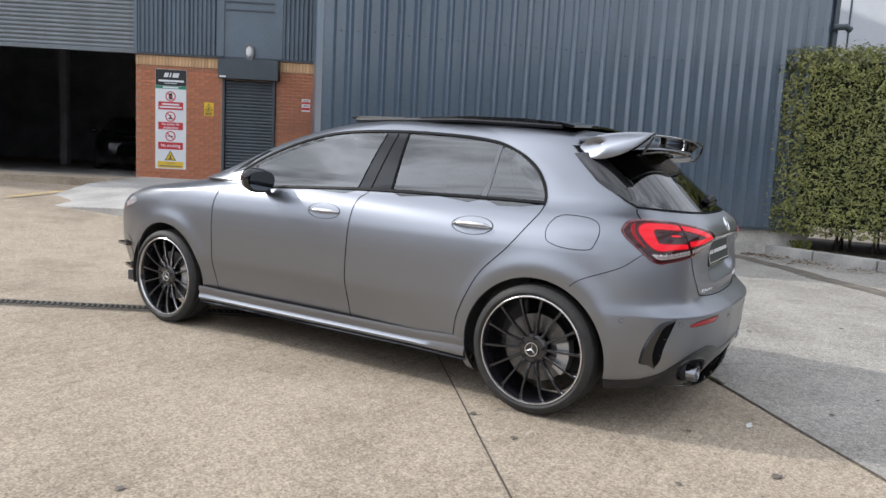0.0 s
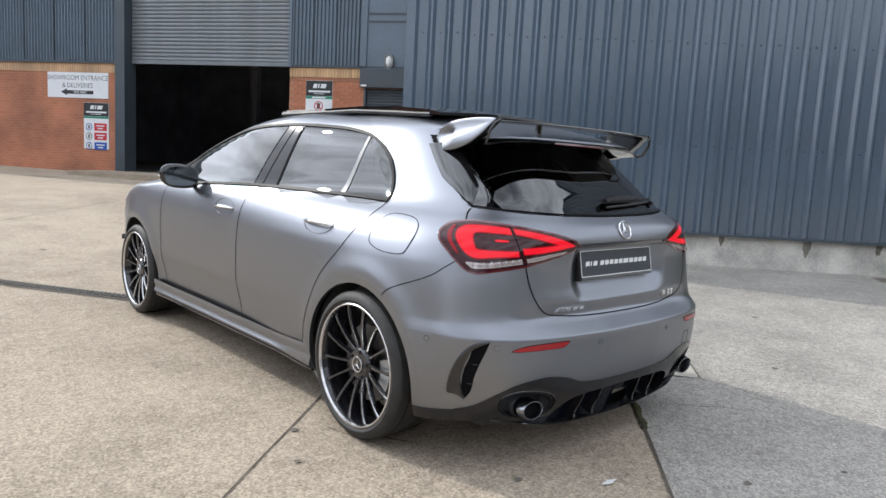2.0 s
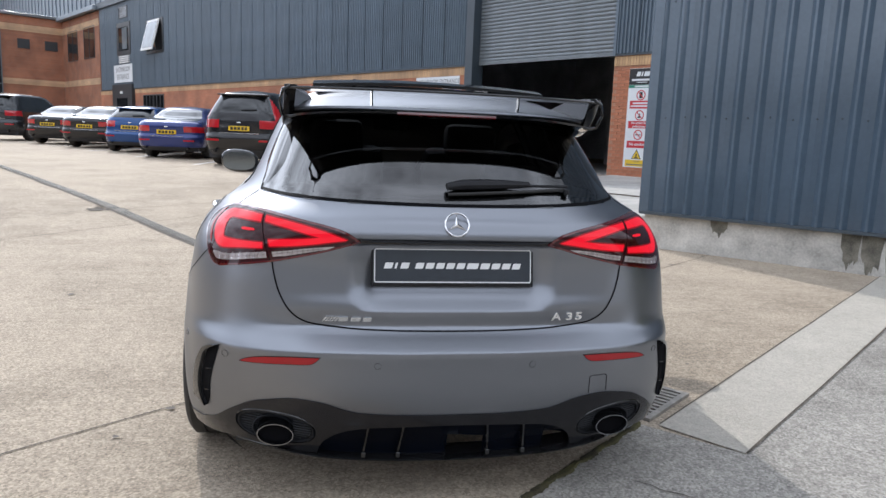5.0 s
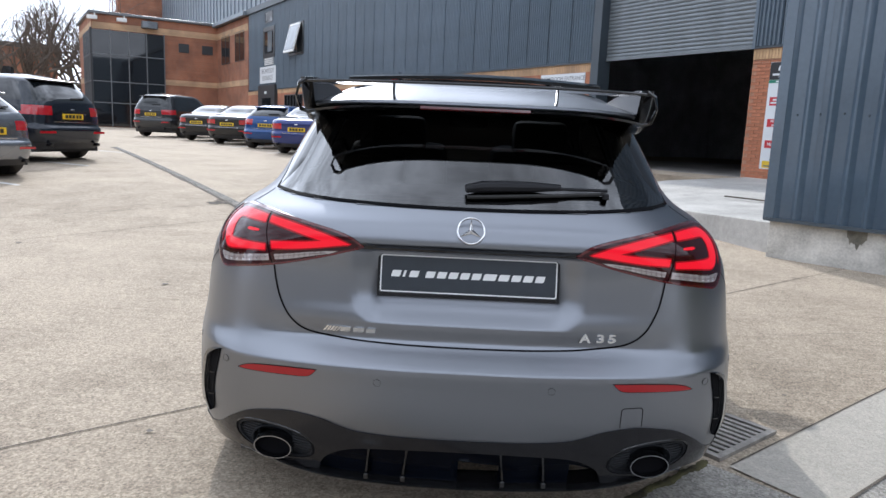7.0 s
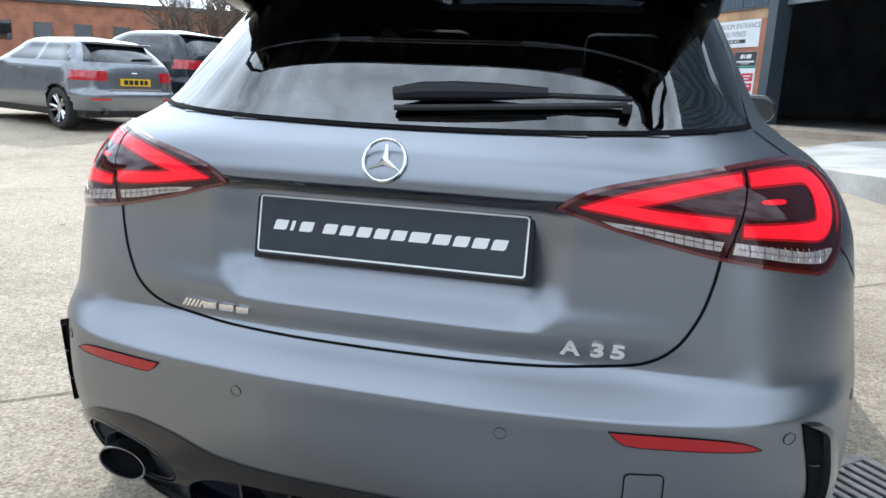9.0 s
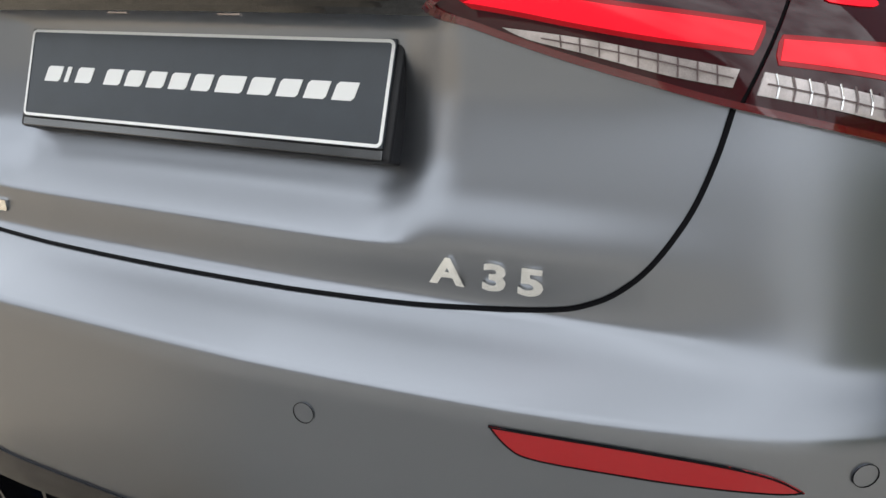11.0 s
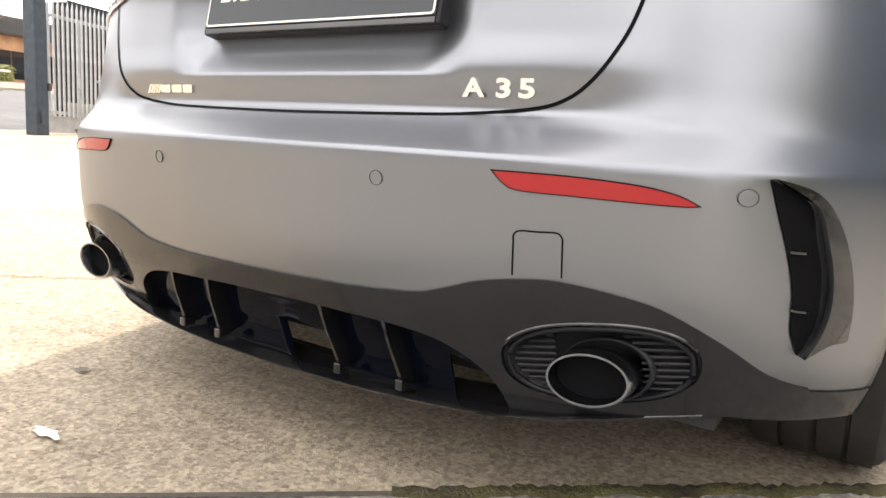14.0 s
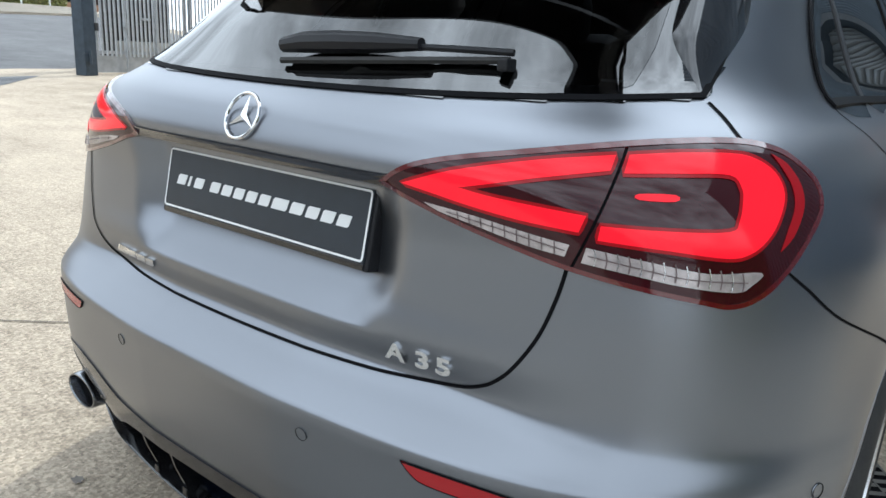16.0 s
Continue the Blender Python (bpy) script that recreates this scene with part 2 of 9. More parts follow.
def ground_material(name, lo, hi, streak, coarse=0.9):
    """Worn concrete: broad stains, blotches, brushed streaks, sand grain and small pits."""
    m = bpy.data.materials.new(name)
    m.use_nodes = True
    nt = m.node_tree
    b = nt.nodes["Principled BSDF"]
    b.inputs["Roughness"].default_value = 0.88
    b.inputs["Specular IOR Level"].default_value = 0.25
    co = nt.nodes.new("ShaderNodeTexCoord")

    def noise_at(scale, detail, rough=0.55, vec=None):
        n = nt.nodes.new("ShaderNodeTexNoise")
        n.inputs["Scale"].default_value, n.inputs["Detail"].default_value, n.inputs["Roughness"].default_value = scale, detail, rough
        nt.links.new(vec or co.outputs["Object"], n.inputs["Vector"])
        return n.outputs["Fac"]

    def math_of(op, a, bb):
        n = nt.nodes.new("ShaderNodeMath")
        n.operation = op
        for s, v in zip(n.inputs, (a, bb)):
            if isinstance(v, float):
                s.default_value = v
            else:
                nt.links.new(v, s)
        return n.outputs[0]

    turn = nt.nodes.new("ShaderNodeMapping")
    turn.inputs["Rotation"].default_value, turn.inputs["Scale"].default_value = (0, 0, radians(-41)), (0.5, 22.0, 1.0)
    nt.links.new(co.outputs["Object"], turn.inputs["Vector"])
    broad, blotch, mid, sand, brush = noise_at(0.22, 4), noise_at(1.6, 7, 0.65), noise_at(17, 7, 0.75), noise_at(95, 5, 0.85), noise_at(1.6, 5, 0.7, turn.outputs["Vector"])
    total = math_of("MULTIPLY", broad, 0.22)
    for f, k in ((blotch, 0.26), (mid, 0.26), (sand, 0.46), (brush, streak)):
        total = math_of("ADD", total, math_of("MULTIPLY", f, k))
    ramp = nt.nodes.new("ShaderNodeValToRGB")
    ramp.color_ramp.elements[0].position, ramp.color_ramp.elements[1].position = 0.50, 0.72
    ramp.color_ramp.elements[0].color, ramp.color_ramp.elements[1].color = (*lo, 1), (*hi, 1)
    nt.links.new(total, ramp.inputs["Fac"])
    # dark pits and specks
    vor = nt.nodes.new("ShaderNodeTexVoronoi")
    vor.inputs["Scale"].default_value = 26
    nt.links.new(co.outputs["Object"], vor.inputs["Vector"])
    pit = nt.nodes.new("ShaderNodeValToRGB")
    pit.color_ramp.elements[0].position, pit.color_ramp.elements[1].position = 0.05, 0.13
    pit.color_ramp.elements[0].color = (0.42, 0.40, 0.38, 1)
    nt.links.new(vor.outputs["Distance"], pit.inputs["Fac"])
    gate = nt.nodes.new("ShaderNodeMix")
    gate.data_type, gate.blend_type = "RGBA", "MULTIPLY"
    some = nt.nodes.new("ShaderNodeValToRGB")
    some.color_ramp.elements[0].position, some.color_ramp.elements[1].position = 0.52, 0.62
    nt.links.new(mid, some.inputs["Fac"])
    nt.links.new(some.outputs["Color"], gate.inputs["Factor"])
    nt.links.new(ramp.outputs["Color"], gate.inputs["A"])
    nt.links.new(pit.outputs["Color"], gate.inputs["B"])
    # pale and dark aggregate, cell by cell
    agg, tone, mix = nt.nodes.new("ShaderNodeTexVoronoi"), nt.nodes.new("ShaderNodeMapRange"), nt.nodes.new("ShaderNodeMix")
    agg.inputs["Scale"].default_value = 115
    nt.links.new(co.outputs["Object"], agg.inputs["Vector"])
    tone.inputs["To Min"].default_value, tone.inputs["To Max"].default_value = 0.52, 1.42
    nt.links.new(agg.outputs["Color"], tone.inputs["Value"])
    mix.data_type, mix.blend_type = "RGBA", "MULTIPLY"
    mix.inputs["Factor"].default_value = coarse
    nt.links.new(gate.outputs["Result"], mix.inputs["A"])
    nt.links.new(tone.outputs["Result"], mix.inputs["B"])
    nt.links.new(mix.outputs["Result"], b.inputs["Base Color"])
    bump = nt.nodes.new("ShaderNodeBump")
    bump.inputs["Strength"].default_value, bump.inputs["Distance"].default_value = 0.8, 0.014
    nt.links.new(math_of("ADD", math_of("MULTIPLY", mid, 0.7), math_of("ADD", math_of("MULTIPLY", sand, 0.75), math_of("MULTIPLY", brush, 0.5))), bump.inputs["Height"])
    nt.links.new(bump.outputs["Normal"], b.inputs["Normal"])
    return m


YARD = ground_material("worn_yard_concrete", (0.130, 0.101, 0.073), (0.445, 0.372, 0.287), 0.17)
GREY_YARD = ground_material("grey_rough_concrete", (0.172, 0.160, 0.143), (0.47, 0.44, 0.395), 0.05)
PALE_SLAB = ground_material("pale_smooth_concrete", (0.37, 0.343, 0.295), (0.54, 0.50, 0.435), 0.06, 0.3)
ASPHALT = ground_material("grey_asphalt", (0.075, 0.075, 0.08), (0.16, 0.16, 0.165), 0.02)
JOINT = mat("joint_dirt", (0.085, 0.07, 0.055), 0.95, vary=0.4, scale=8)
CRACK = mat("stained_crack", (0.10, 0.085, 0.07), 0.95, vary=0.4, scale=9)
STAIN = mat("oil_stain", (0.12, 0.105, 0.09), 0.85, vary=0.35, scale=14)

xs = np.concatenate([[-900, -300, -120, -75], np.arange(-60, -14, 2.0), np.arange(-14, 12, 0.5), np.arange(12, 42, 2.0), [60, 120, 300, 900]])
ys = np.concatenate([[-900, -300, -100, -50], np.arange(-30, -4, 2.0), np.arange(-4, 20, 0.5), np.arange(20, 92, 2.0), [150, 300, 900]])
verts = [(x, y, ground_z(x, y)) for y in ys for x in xs]
faces = [(j * len(xs) + i, j * len(xs) + i + 1, (j + 1) * len(xs) + i + 1, (j + 1) * len(xs) + i) for j in range(len(ys) - 1) for i in range(len(xs) - 1)]
ground = tagged(link_mesh("ground", verts, faces, YARD, smooth=True), "worn pale concrete yard with tyre marks and dirt", "ground", kind="structure")


def strip(name, a, b, width, material, lift=0.004, wobble=0.3, seg=0.08, parent=None, seed=1, z=None):
    """A narrow band on the ground from a to b, its edges uneven."""
    a, b = Vector((*a, 0)), Vector((*b, 0))
    n = max(2, int((b - a).length / seg))
    t = (b - a).normalized()
    s = Vector((-t.y, t.x, 0))
    rnd = random.Random(seed)
    vs = []
    for i in range(n + 1):
        p = a + (b - a) * i / n + s * (noise.noise(Vector((i * 0.11, seed * 3.7, 0))) * width * wobble * 2)
        w = width * (1 + wobble * (rnd.random() - 0.5)) / 2
        for q in (p - s * w, p + s * w):
            vs.append((q.x, q.y, ground_z(q.x, q.y) + lift))
    fs = [(2 * i, 2 * i + 2, 2 * i + 3, 2 * i + 1) for i in range(n)]
    return link_mesh(name, vs, fs, material, parent)


def flat_area(name, corners, material, lift, cut=0.5):
    """An area of another surface lying on the ground."""
    bm = bmesh.new()
    bm.faces.new([bm.verts.new((x, y, 0)) for x, y in corners])
    for axis in (0, 1):
        lo, hi = min(c[axis] for c in corners), max(c[axis] for c in corners)
        for c in np.arange(math.ceil(lo / cut) * cut, hi, cut):
            bmesh.ops.bisect_plane(bm, geom=bm.faces[:] + bm.edges[:] + bm.verts[:], plane_co=(c, c, 0), plane_no=(1, 0, 0) if axis == 0 else (0, 1, 0))
    for v in bm.verts:
        v.co.z = ground_z(v.co.x, v.co.y) + lift
    return part(name, bm, material, ground)


J = Vector((0.762, 0.648))


def along(p, k):
    return (p[0] + J.x * k, p[1] + J.y * k)


# greyer concrete beside the pale drainage strip, and the strip itself
flat_area("grey_slab", [along((0.35, -0.62), -14), along((0.35, -0.62), 0.80), (1.27, -0.43), (5.42, 2.92), (7.6, 0.85), (8.4, -0.2), (8.4, -22), (-6, -22)], GREY_YARD, 0.003, 1.0)
flat_area("pale_slab", [(1.04, -0.13), (1.27, -0.43), (5.40, 2.93), (5.15, 3.30)], PALE_SLAB, 0.006, 0.4)
strip("joint", along((-0.41, 0.79), -12), along((-0.41, 0.79), 6.6), 0.008, JOINT, seed=2, parent=ground)
strip("joint", along((0.35, -0.62), -14), along((0.35, -0.62), 0.82), 0.013, JOINT, 0.006, seed=3, parent=ground)
strip("joint", (1.05, -0.12), (5.15, 3.30), 0.009, JOINT, 0.008, seed=4, parent=ground)
strip("joint", (1.27, -0.43), (5.42, 2.92), 0.009, JOINT, 0.008, seed=5, parent=ground)
strip("joint", (-5.0, 3.2), (2.2, 11.2), 0.010, JOINT, seed=6, parent=ground)
strip("joint", (-8.2, 2.4), (-1.4, 8.3), 0.010, CRACK, seed=7, parent=ground)
strip("joint", (-9.0, 10.0), (-3.5, 16.2), 0.012, JOINT, seed=8, parent=ground)


def crack(a, b, w, seed):
    """A jagged hairline crack."""
    rnd = random.Random(seed)
    a, b = Vector((*a, 0)), Vector((*b, 0))
    n = max(4, int((b - a).length / 0.05))
    side = Vector((-(b - a).y, (b - a).x, 0)).normalized()
    vs, off = [], 0.0
    for i in range(n + 1):
        off = off * 0.8 + rnd.uniform(-0.02, 0.02)
        p = a + (b - a) * i / n + side * off
        h = w * rnd.uniform(0.2, 0.7) * math.sin(math.pi * min(1, max(0.06, i / n))) ** 0.4
        for q in (p - side * h, p + side * h):
            vs.append((q.x, q.y, ground_z(q.x, q.y) + 0.0068))
    return link_mesh("crack", vs, [(2 * i, 2 * i + 2, 2 * i + 3, 2 * i + 1) for i in range(n)], CRACK, ground)


for k, (a, b, w) in enumerate((((0.7, -0.62), (1.05, -0.95), 0.006), ((1.05, -0.95), (1.2, -1.35), 0.006), ((-0.95, 0.15), (-0.72, -0.28), 0.008), ((1.6, -0.4), (2.6, -0.75), 0.005), ((2.0, 1.8), (3.0, 2.0), 0.005))):
    crack(a, b, w, 20 + k)


def blot(x, y, r, material, seed, name="stain", squash=0.7):
    rnd = random.Random(seed)
    c = (x, y, ground_z(x, y) + 0.0075)
    ring = []
    for i in range(14):
        q = 2 * math.pi * i / 14
        rr = r * (0.6 + 0.6 * rnd.random())
        px, py = x + rr * math.cos(q), y + rr * squash * math.sin(q)
        ring.append((px, py, ground_z(px, py) + 0.0075))
    return link_mesh(name, [c] + ring, [(0, i + 1, (i + 1) % 14 + 1) for i in range(14)], material, ground)


for k, (x, y, r) in enumerate(((-0.9, -1.1, 0.03), (-1.066, 0.20, 0.022), (-0.62, -0.70, 0.02), (0.1, -1.25, 0.02), (-2.5, 0.8, 0.02), (-2.2, 2.4, 0.03), (-3.4, 2.2, 0.025), (0.55, -1.45, 0.018), (1.9, -0.6, 0.03), (2.6, -1.2, 0.03), (3.4, 0.2, 0.04), (-4.2, 3.8, 0.04))):
    blot(x, y, r, STAIN, 50 + k)
# moss and dirt along the joint beside the grate
MOSSY = mat("moss_and_dirt", (0.055, 0.042, 0.028), 0.95, vary=0.5, scale=7, second=(0.115, 0.105, 0.04), bump=0.8, bump_scale=160)
rnd = random.Random(91)
_nj = Vector((-J.y, J.x))
vs, fs = [], []
for i in range(81):
    k = -0.12 + 0.92 * i / 80
    p = Vector(along((0.35, -0.62), k))
    w0, w1 = 0.010 + 0.014 * math.sin(i * 0.19) ** 2 + rnd.uniform(-0.005, 0.005), 0.014 + rnd.uniform(-0.005, 0.006)
    for j in range(6):
        f = j / 5
        q = p + _nj * (w1 * f - w0 * (1 - f))
        h = 0.004 + (0.0 if j in (0, 5) else 0.004 + 0.007 * rnd.random())
        vs.append((q.x, q.y, h))
for i in range(80):
    fs += [(6 * i + j, 6 * i + j + 1, 6 * i + j + 7, 6 * i + j + 6) for j in range(5)]
tagged(link_mesh("moss", vs, fs, MOSSY, smooth=True), "green moss and dirt grown along the concrete joint", "moss", kind="stuff")
blot(-0.35, -0.92, 0.042, mat("pale_drip", (0.62, 0.62, 0.6), 0.7), 77, squash=0.35)
for k in range(26):
    rnd = random.Random(300 + k)
    blot(rnd.uniform(-7, 3.5), rnd.uniform(-2.2, 9), rnd.uniform(0.012, 0.04), STAIN if k % 3 else CRACK, 400 + k, squash=rnd.uniform(0.4, 1))

# cast iron gully grate beside the strip
IRON = mat("worn_cast_iron", (0.27, 0.25, 0.225), 0.6, 0.25, vary=0.3, scale=30, bump=0.3, bump_scale=80)
G = Matrix(((0.762, -0.648, 0, 1.02), (0.648, 0.762, 0, -0.085), (0, 0, 1, 0.0), (0, 0, 0, 1)))
grate = empty("gully_grate", G, "worn cast iron gully grate set in the concrete", "drain grate", kind="structure")
part("frame", box(box(box(boxed(0, 0, 0.0, 0.46, 0.028, 0.016), 0, 0.232, 0.0, 0.46, 0.26, 0.016), 0, 0.028, 0, 0.03, 0.232, 0.016), 0.43, 0.028, 0, 0.46, 0.232, 0.016), IRON, grate)
part("pit", boxed(0.002, 0.002, 0.0045, 0.458, 0.258, 0.006), DARK, grate)
for i in range(9):
    part("bar", boxed(0.052 + i * 0.042, 0.028, 0.005, 0.076 + i * 0.042, 0.232, 0.015, bevel=0.003), IRON, grate)

# slotted drain channel across the yard, parallel to the wall
drain = empty("drain_channel", Matrix.Identity(4), "slotted steel drain channel across the yard", "drain", kind="structure")
D0, DD = Vector((-0.68, 3.13)), Vector((-0.5464, 0.8375))
GALV = mat("dull_galvanised", (0.12, 0.112, 0.10), 0.7, 0.2, vary=0.3, scale=12)
DS = Vector((DD.y, -DD.x))
for k in range(-6, 34):
    a, b = D0 + DD * (k * 0.5), D0 + DD * (k * 0.5 + 0.494)
    bm = bmesh.new()
    for o in (-0.06, 0.052):
        q = [a + DS * o, b + DS * o, b + DS * (o + 0.008), a + DS * (o + 0.008)]
        bm.faces.new([bm.verts.new((p.x, p.y, ground_z(p.x, p.y) + 0.012)) for p in q])
    for i in range(12):
        for r0, sh in ((-0.052, 0.0), (0.002, 0.02)):
            c = a + DD * (i * 0.041 + 0.012 + sh)
            q = [c + DS * r0, c + DD * 0.018 + DS * r0, c + DD * 0.018 + DS * (r0 + 0.05), c + DS * (r0 + 0.05)]
            bm.faces.new([bm.verts.new((p.x, p.y, ground_z(p.x, p.y) + 0.011)) for p in q])
    q = [a - DS * 0.002, b - DS * 0.002, b + DS * 0.003, a + DS * 0.003]
    bm.faces.new([bm.verts.new((p.x, p.y, ground_z(p.x, p.y) + 0.012)) for p in q])
    part("cover_plate", bm, GALV, drain)
strip("drain_slot", D0 - DD * 3, D0 + DD * 17, 0.118, DARK, 0.006, 0.0, 0.4, drain)
strip("drain_kerb", D0 - DD * 3 - DS * 0.085, D0 + DD * 17 - DS * 0.085, 0.05, CRACK, 0.005, 0.4, 0.15, drain, 9)
for k in range(10):
    rnd = random.Random(k)
    c = D0 + DD * (4.6 + rnd.uniform(-0.35, 0.5)) + DS * rnd.uniform(-0.3, 0.05)
    blot(c.x, c.y, rnd.uniform(0.06, 0.14), JOINT if k % 2 else CRACK, 500 + k, "tar_patch")

# painted bay lines
PAINT = mat("worn_white_road_paint", (0.58, 0.57, 0.54), 0.8, vary=0.3, scale=6)
for x, y in ((-1.5, 12.4), (-3.6, 15.0), (-5.6, 17.6), (-7.6, 20.2), (-9.6, 22.8), (-11.6, 25.4)):
    strip("bay_line", (x, y), (x + 1.05, y + 5.0), 0.09, PAINT, 0.006, 0.15, 0.3, ground, int(-x * 10))
for x, y in ((-6.6, 7.6), (-7.3, 10.9), (-8.6, 15.0)):
    strip("bay_line", (x, y), (x - 4.2, y + 2.0), 0.09, PAINT, 0.006, 0.15, 0.3, ground, int(-x * 10))

# ---- the hall: brick below, cladding above ----
BX0, DOOR0, DOOR1, BRICK_TOP, EAVES = -41.0, -7.35, -2.6, 3.3, 8.25


def brick_material(name, tone, mortar, w, h, bump=0.4):
    m = bpy.data.materials.new(name)
    m.use_nodes = True
    nt = m.node_tree
    b = nt.nodes["Principled BSDF"]
    b.inputs["Roughness"].default_value = 0.88
    co, mp = nt.nodes.new("ShaderNodeTexCoord"), nt.nodes.new("ShaderNodeMapping")
    mp.inputs["Rotation"].default_value = (radians(90), 0, 0)
    br = nt.nodes.new("ShaderNodeTexBrick")
    br.inputs["Scale"].default_value = 1.0
    br.inputs["Brick Width"].default_value, br.inputs["Row Height"].default_value, br.inputs["Mortar Size"].default_value = w, h, 0.008
    br.inputs["Color1"].default_value, br.inputs["Color2"].default_value = (*[c * 1.07 for c in tone], 1), (*[c * 0.90 for c in tone], 1)
    br.inputs["Mortar"].default_value = (*mortar, 1)
    nz, mix, bp = nt.nodes.new("ShaderNodeTexNoise"), nt.nodes.new("ShaderNodeMix"), nt.nodes.new("ShaderNodeBump")
    nz.inputs["Scale"].default_value, nz.inputs["Detail"].default_value = 0.9, 7
    rp = nt.nodes.new("ShaderNodeValToRGB")
    rp.color_ramp.elements[0].color, rp.color_ramp.elements[1].color = (0.72, 0.72, 0.74, 1), (1.12, 1.08, 1.05, 1)
    rp.color_ramp.elements[0].position, rp.color_ramp.elements[1].position = 0.35, 0.65
    mix.data_type, mix.blend_type = "RGBA", "MULTIPLY"
    mix.inputs["Factor"].default_value = 1.0
    nt.links.new(co.outputs["Object"], mp.inputs["Vector"])
    nt.links.new(mp.outputs["Vector"], br.inputs["Vector"])
    nt.links.new(co.outputs["Object"], nz.inputs["Vector"])
    nt.links.new(nz.outputs["Fac"], rp.inputs["Fac"])
    nt.links.new(br.outputs["Color"], mix.inputs["A"])
    nt.links.new(rp.outputs["Color"], mix.inputs["B"])
    nt.links.new(mix.outputs["Result"], b.inputs["Base Color"])
    bp.inputs["Strength"].default_value, bp.inputs["Distance"].default_value = bump, 0.006
    nt.links.new(br.outputs["Fac"], bp.inputs["Height"])
    bp.invert = True
    nt.links.new(bp.outputs["Normal"], b.inputs["Normal"])
    return m


BRICK = brick_material("red_brick", (0.42, 0.165, 0.09), (0.40, 0.215, 0.14), 0.225, 0.075)
SOLDIER = brick_material("buff_soldier_brick", (0.56, 0.36, 0.20), (0.35, 0.25, 0.18), 0.075, 0.5)
CLAD.node_tree.nodes["Principled BSDF"].inputs["Roughness"].default_value = 0.33


def setting(ob, label, category):
    ob.matrix_basis = SITE
    return tagged(ob, label, category, kind="structure")


def wall_box(name, a, material, label, bevel=0.0):
    return setting(part(name, boxed(*a, bevel=bevel), material), label, "wall")


for name, x0, x1 in (("wall_brick_left", BX0, DOOR0 - 0.28), ("wall_brick_right", DOOR1, 3.2)):
    wall_box(name, (x0, -0.1, -0.3, x1, 0.2, BRICK_TOP - 0.24), BRICK, "red brick lower wall of the hall")
    wall_box("wall_course_" + name[11:], (x0, -0.112, BRICK_TOP - 0.24, x1, 0.2, BRICK_TOP), SOLDIER, "buff soldier course along the brick wall")
    wall_box("trim_drip_" + name[11:], (x0, -0.16, BRICK_TOP, x1, -0.02, BRICK_TOP + 0.05), CLAD_DARK, "dark drip flashing under the cladding")


def sheet(width, height, pitch, rib, top, rise, reverse=False):
    """A ribbed cladding sheet in the x-z plane, ribs standing out to -y."""
    pts = [(0, 0)]
    x = 0.0
    while x < width - 1e-4:
        fl = pitch - rib
        slope = (rib - top) / 2
        for dx, y in ((fl / 2, 0), (slope, -rise), (top, -rise), (slope, 0), (fl / 2, 0)):
            x += dx
            pts.append((min(x, width), y))
    vs, fs = [], []
    for x, y in pts:
        vs += [(x, y, 0), (x, y, height)]
    for i in range(len(pts) - 1):
        fs.append((2 * i, 2 * i + 2, 2 * i + 3, 2 * i + 1))
    me = bpy.data.meshes.new("cladding_sheet")
    me.from_pydata(vs, [], fs)
    return me


def clad_wall(name, x0, x1, y, z0, z1, width, pitch, rib, top, rise, label, material, gap=0.0):
    wall = setting(part(name, boxed(x0, y + 0.02, z0, x1, y + 0.2, z1), CLAD_DARK), label, "wall")
    me = sheet(width - gap, z1 - z0, pitch, rib, top, rise)
    me.materials.append(material)
    n = int(round((x1 - x0) / width))
    for i in range(n):
        ob = new("cladding_sheet", me)
        ob.parent = wall
        ob.matrix_basis = pose(x0 + i * width, y + (0.004 if i % 2 else 0.0), z0)
    return wall


def vary_by_piece(material, amount):
    """Each sheet a touch lighter or darker than the next."""
    nt = material.node_tree
    b = nt.nodes["Principled BSDF"]
    src = b.inputs["Base Color"].links[0].from_socket
    info, ma, mix = nt.nodes.new("ShaderNodeObjectInfo"), nt.nodes.new("ShaderNodeMapRange"), nt.nodes.new("ShaderNodeMix")
    ma.inputs["To Min"].default_value, ma.inputs["To Max"].default_value = 1 - amount, 1 + amount
    nt.links.new(info.outputs["Random"], ma.inputs["Value"])
    mix.data_type, mix.blend_type = "RGBA", "MULTIPLY"
    mix.inputs["Factor"].default_value = 1.0
    nt.links.new(src, mix.inputs["A"])
    nt.links.new(ma.outputs["Result"], mix.inputs["B"])
    nt.links.new(mix.outputs["Result"], b.inputs["Base Color"])


vary_by_piece(CLAD, 0.05)
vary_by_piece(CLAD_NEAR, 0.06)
clad_wall("wall_clad_left", -40.6, DOOR0 - 0.25, -0.14, BRICK_TOP + 0.05, EAVES, 1.0, 0.1, 0.058, 0.018, 0.042, "slate blue ribbed cladding over the brick wall", CLAD, 0.035)
clad_wall("wall_clad_middle", DOOR1 + 0.05, -0.75, -0.14, BRICK_TOP + 0.05, EAVES, 0.6, 0.1, 0.058, 0.018, 0.042, "slate blue ribbed cladding beside the shutter", CLAD, 0.02)
clad_wall("wall_clad_right", 0.75, 3.15, -0.14, BRICK_TOP + 0.05, EAVES, 0.6, 0.1, 0.058, 0.018, 0.042, "slate blue ribbed cladding in the corner", CLAD, 0.02)
wall_box("trim_door_post_left", (DOOR0 - 0.30, -0.2, 0.0, DOOR0, 0.25, EAVES), CLAD_DARK, "dark steel post of the large shutter door")
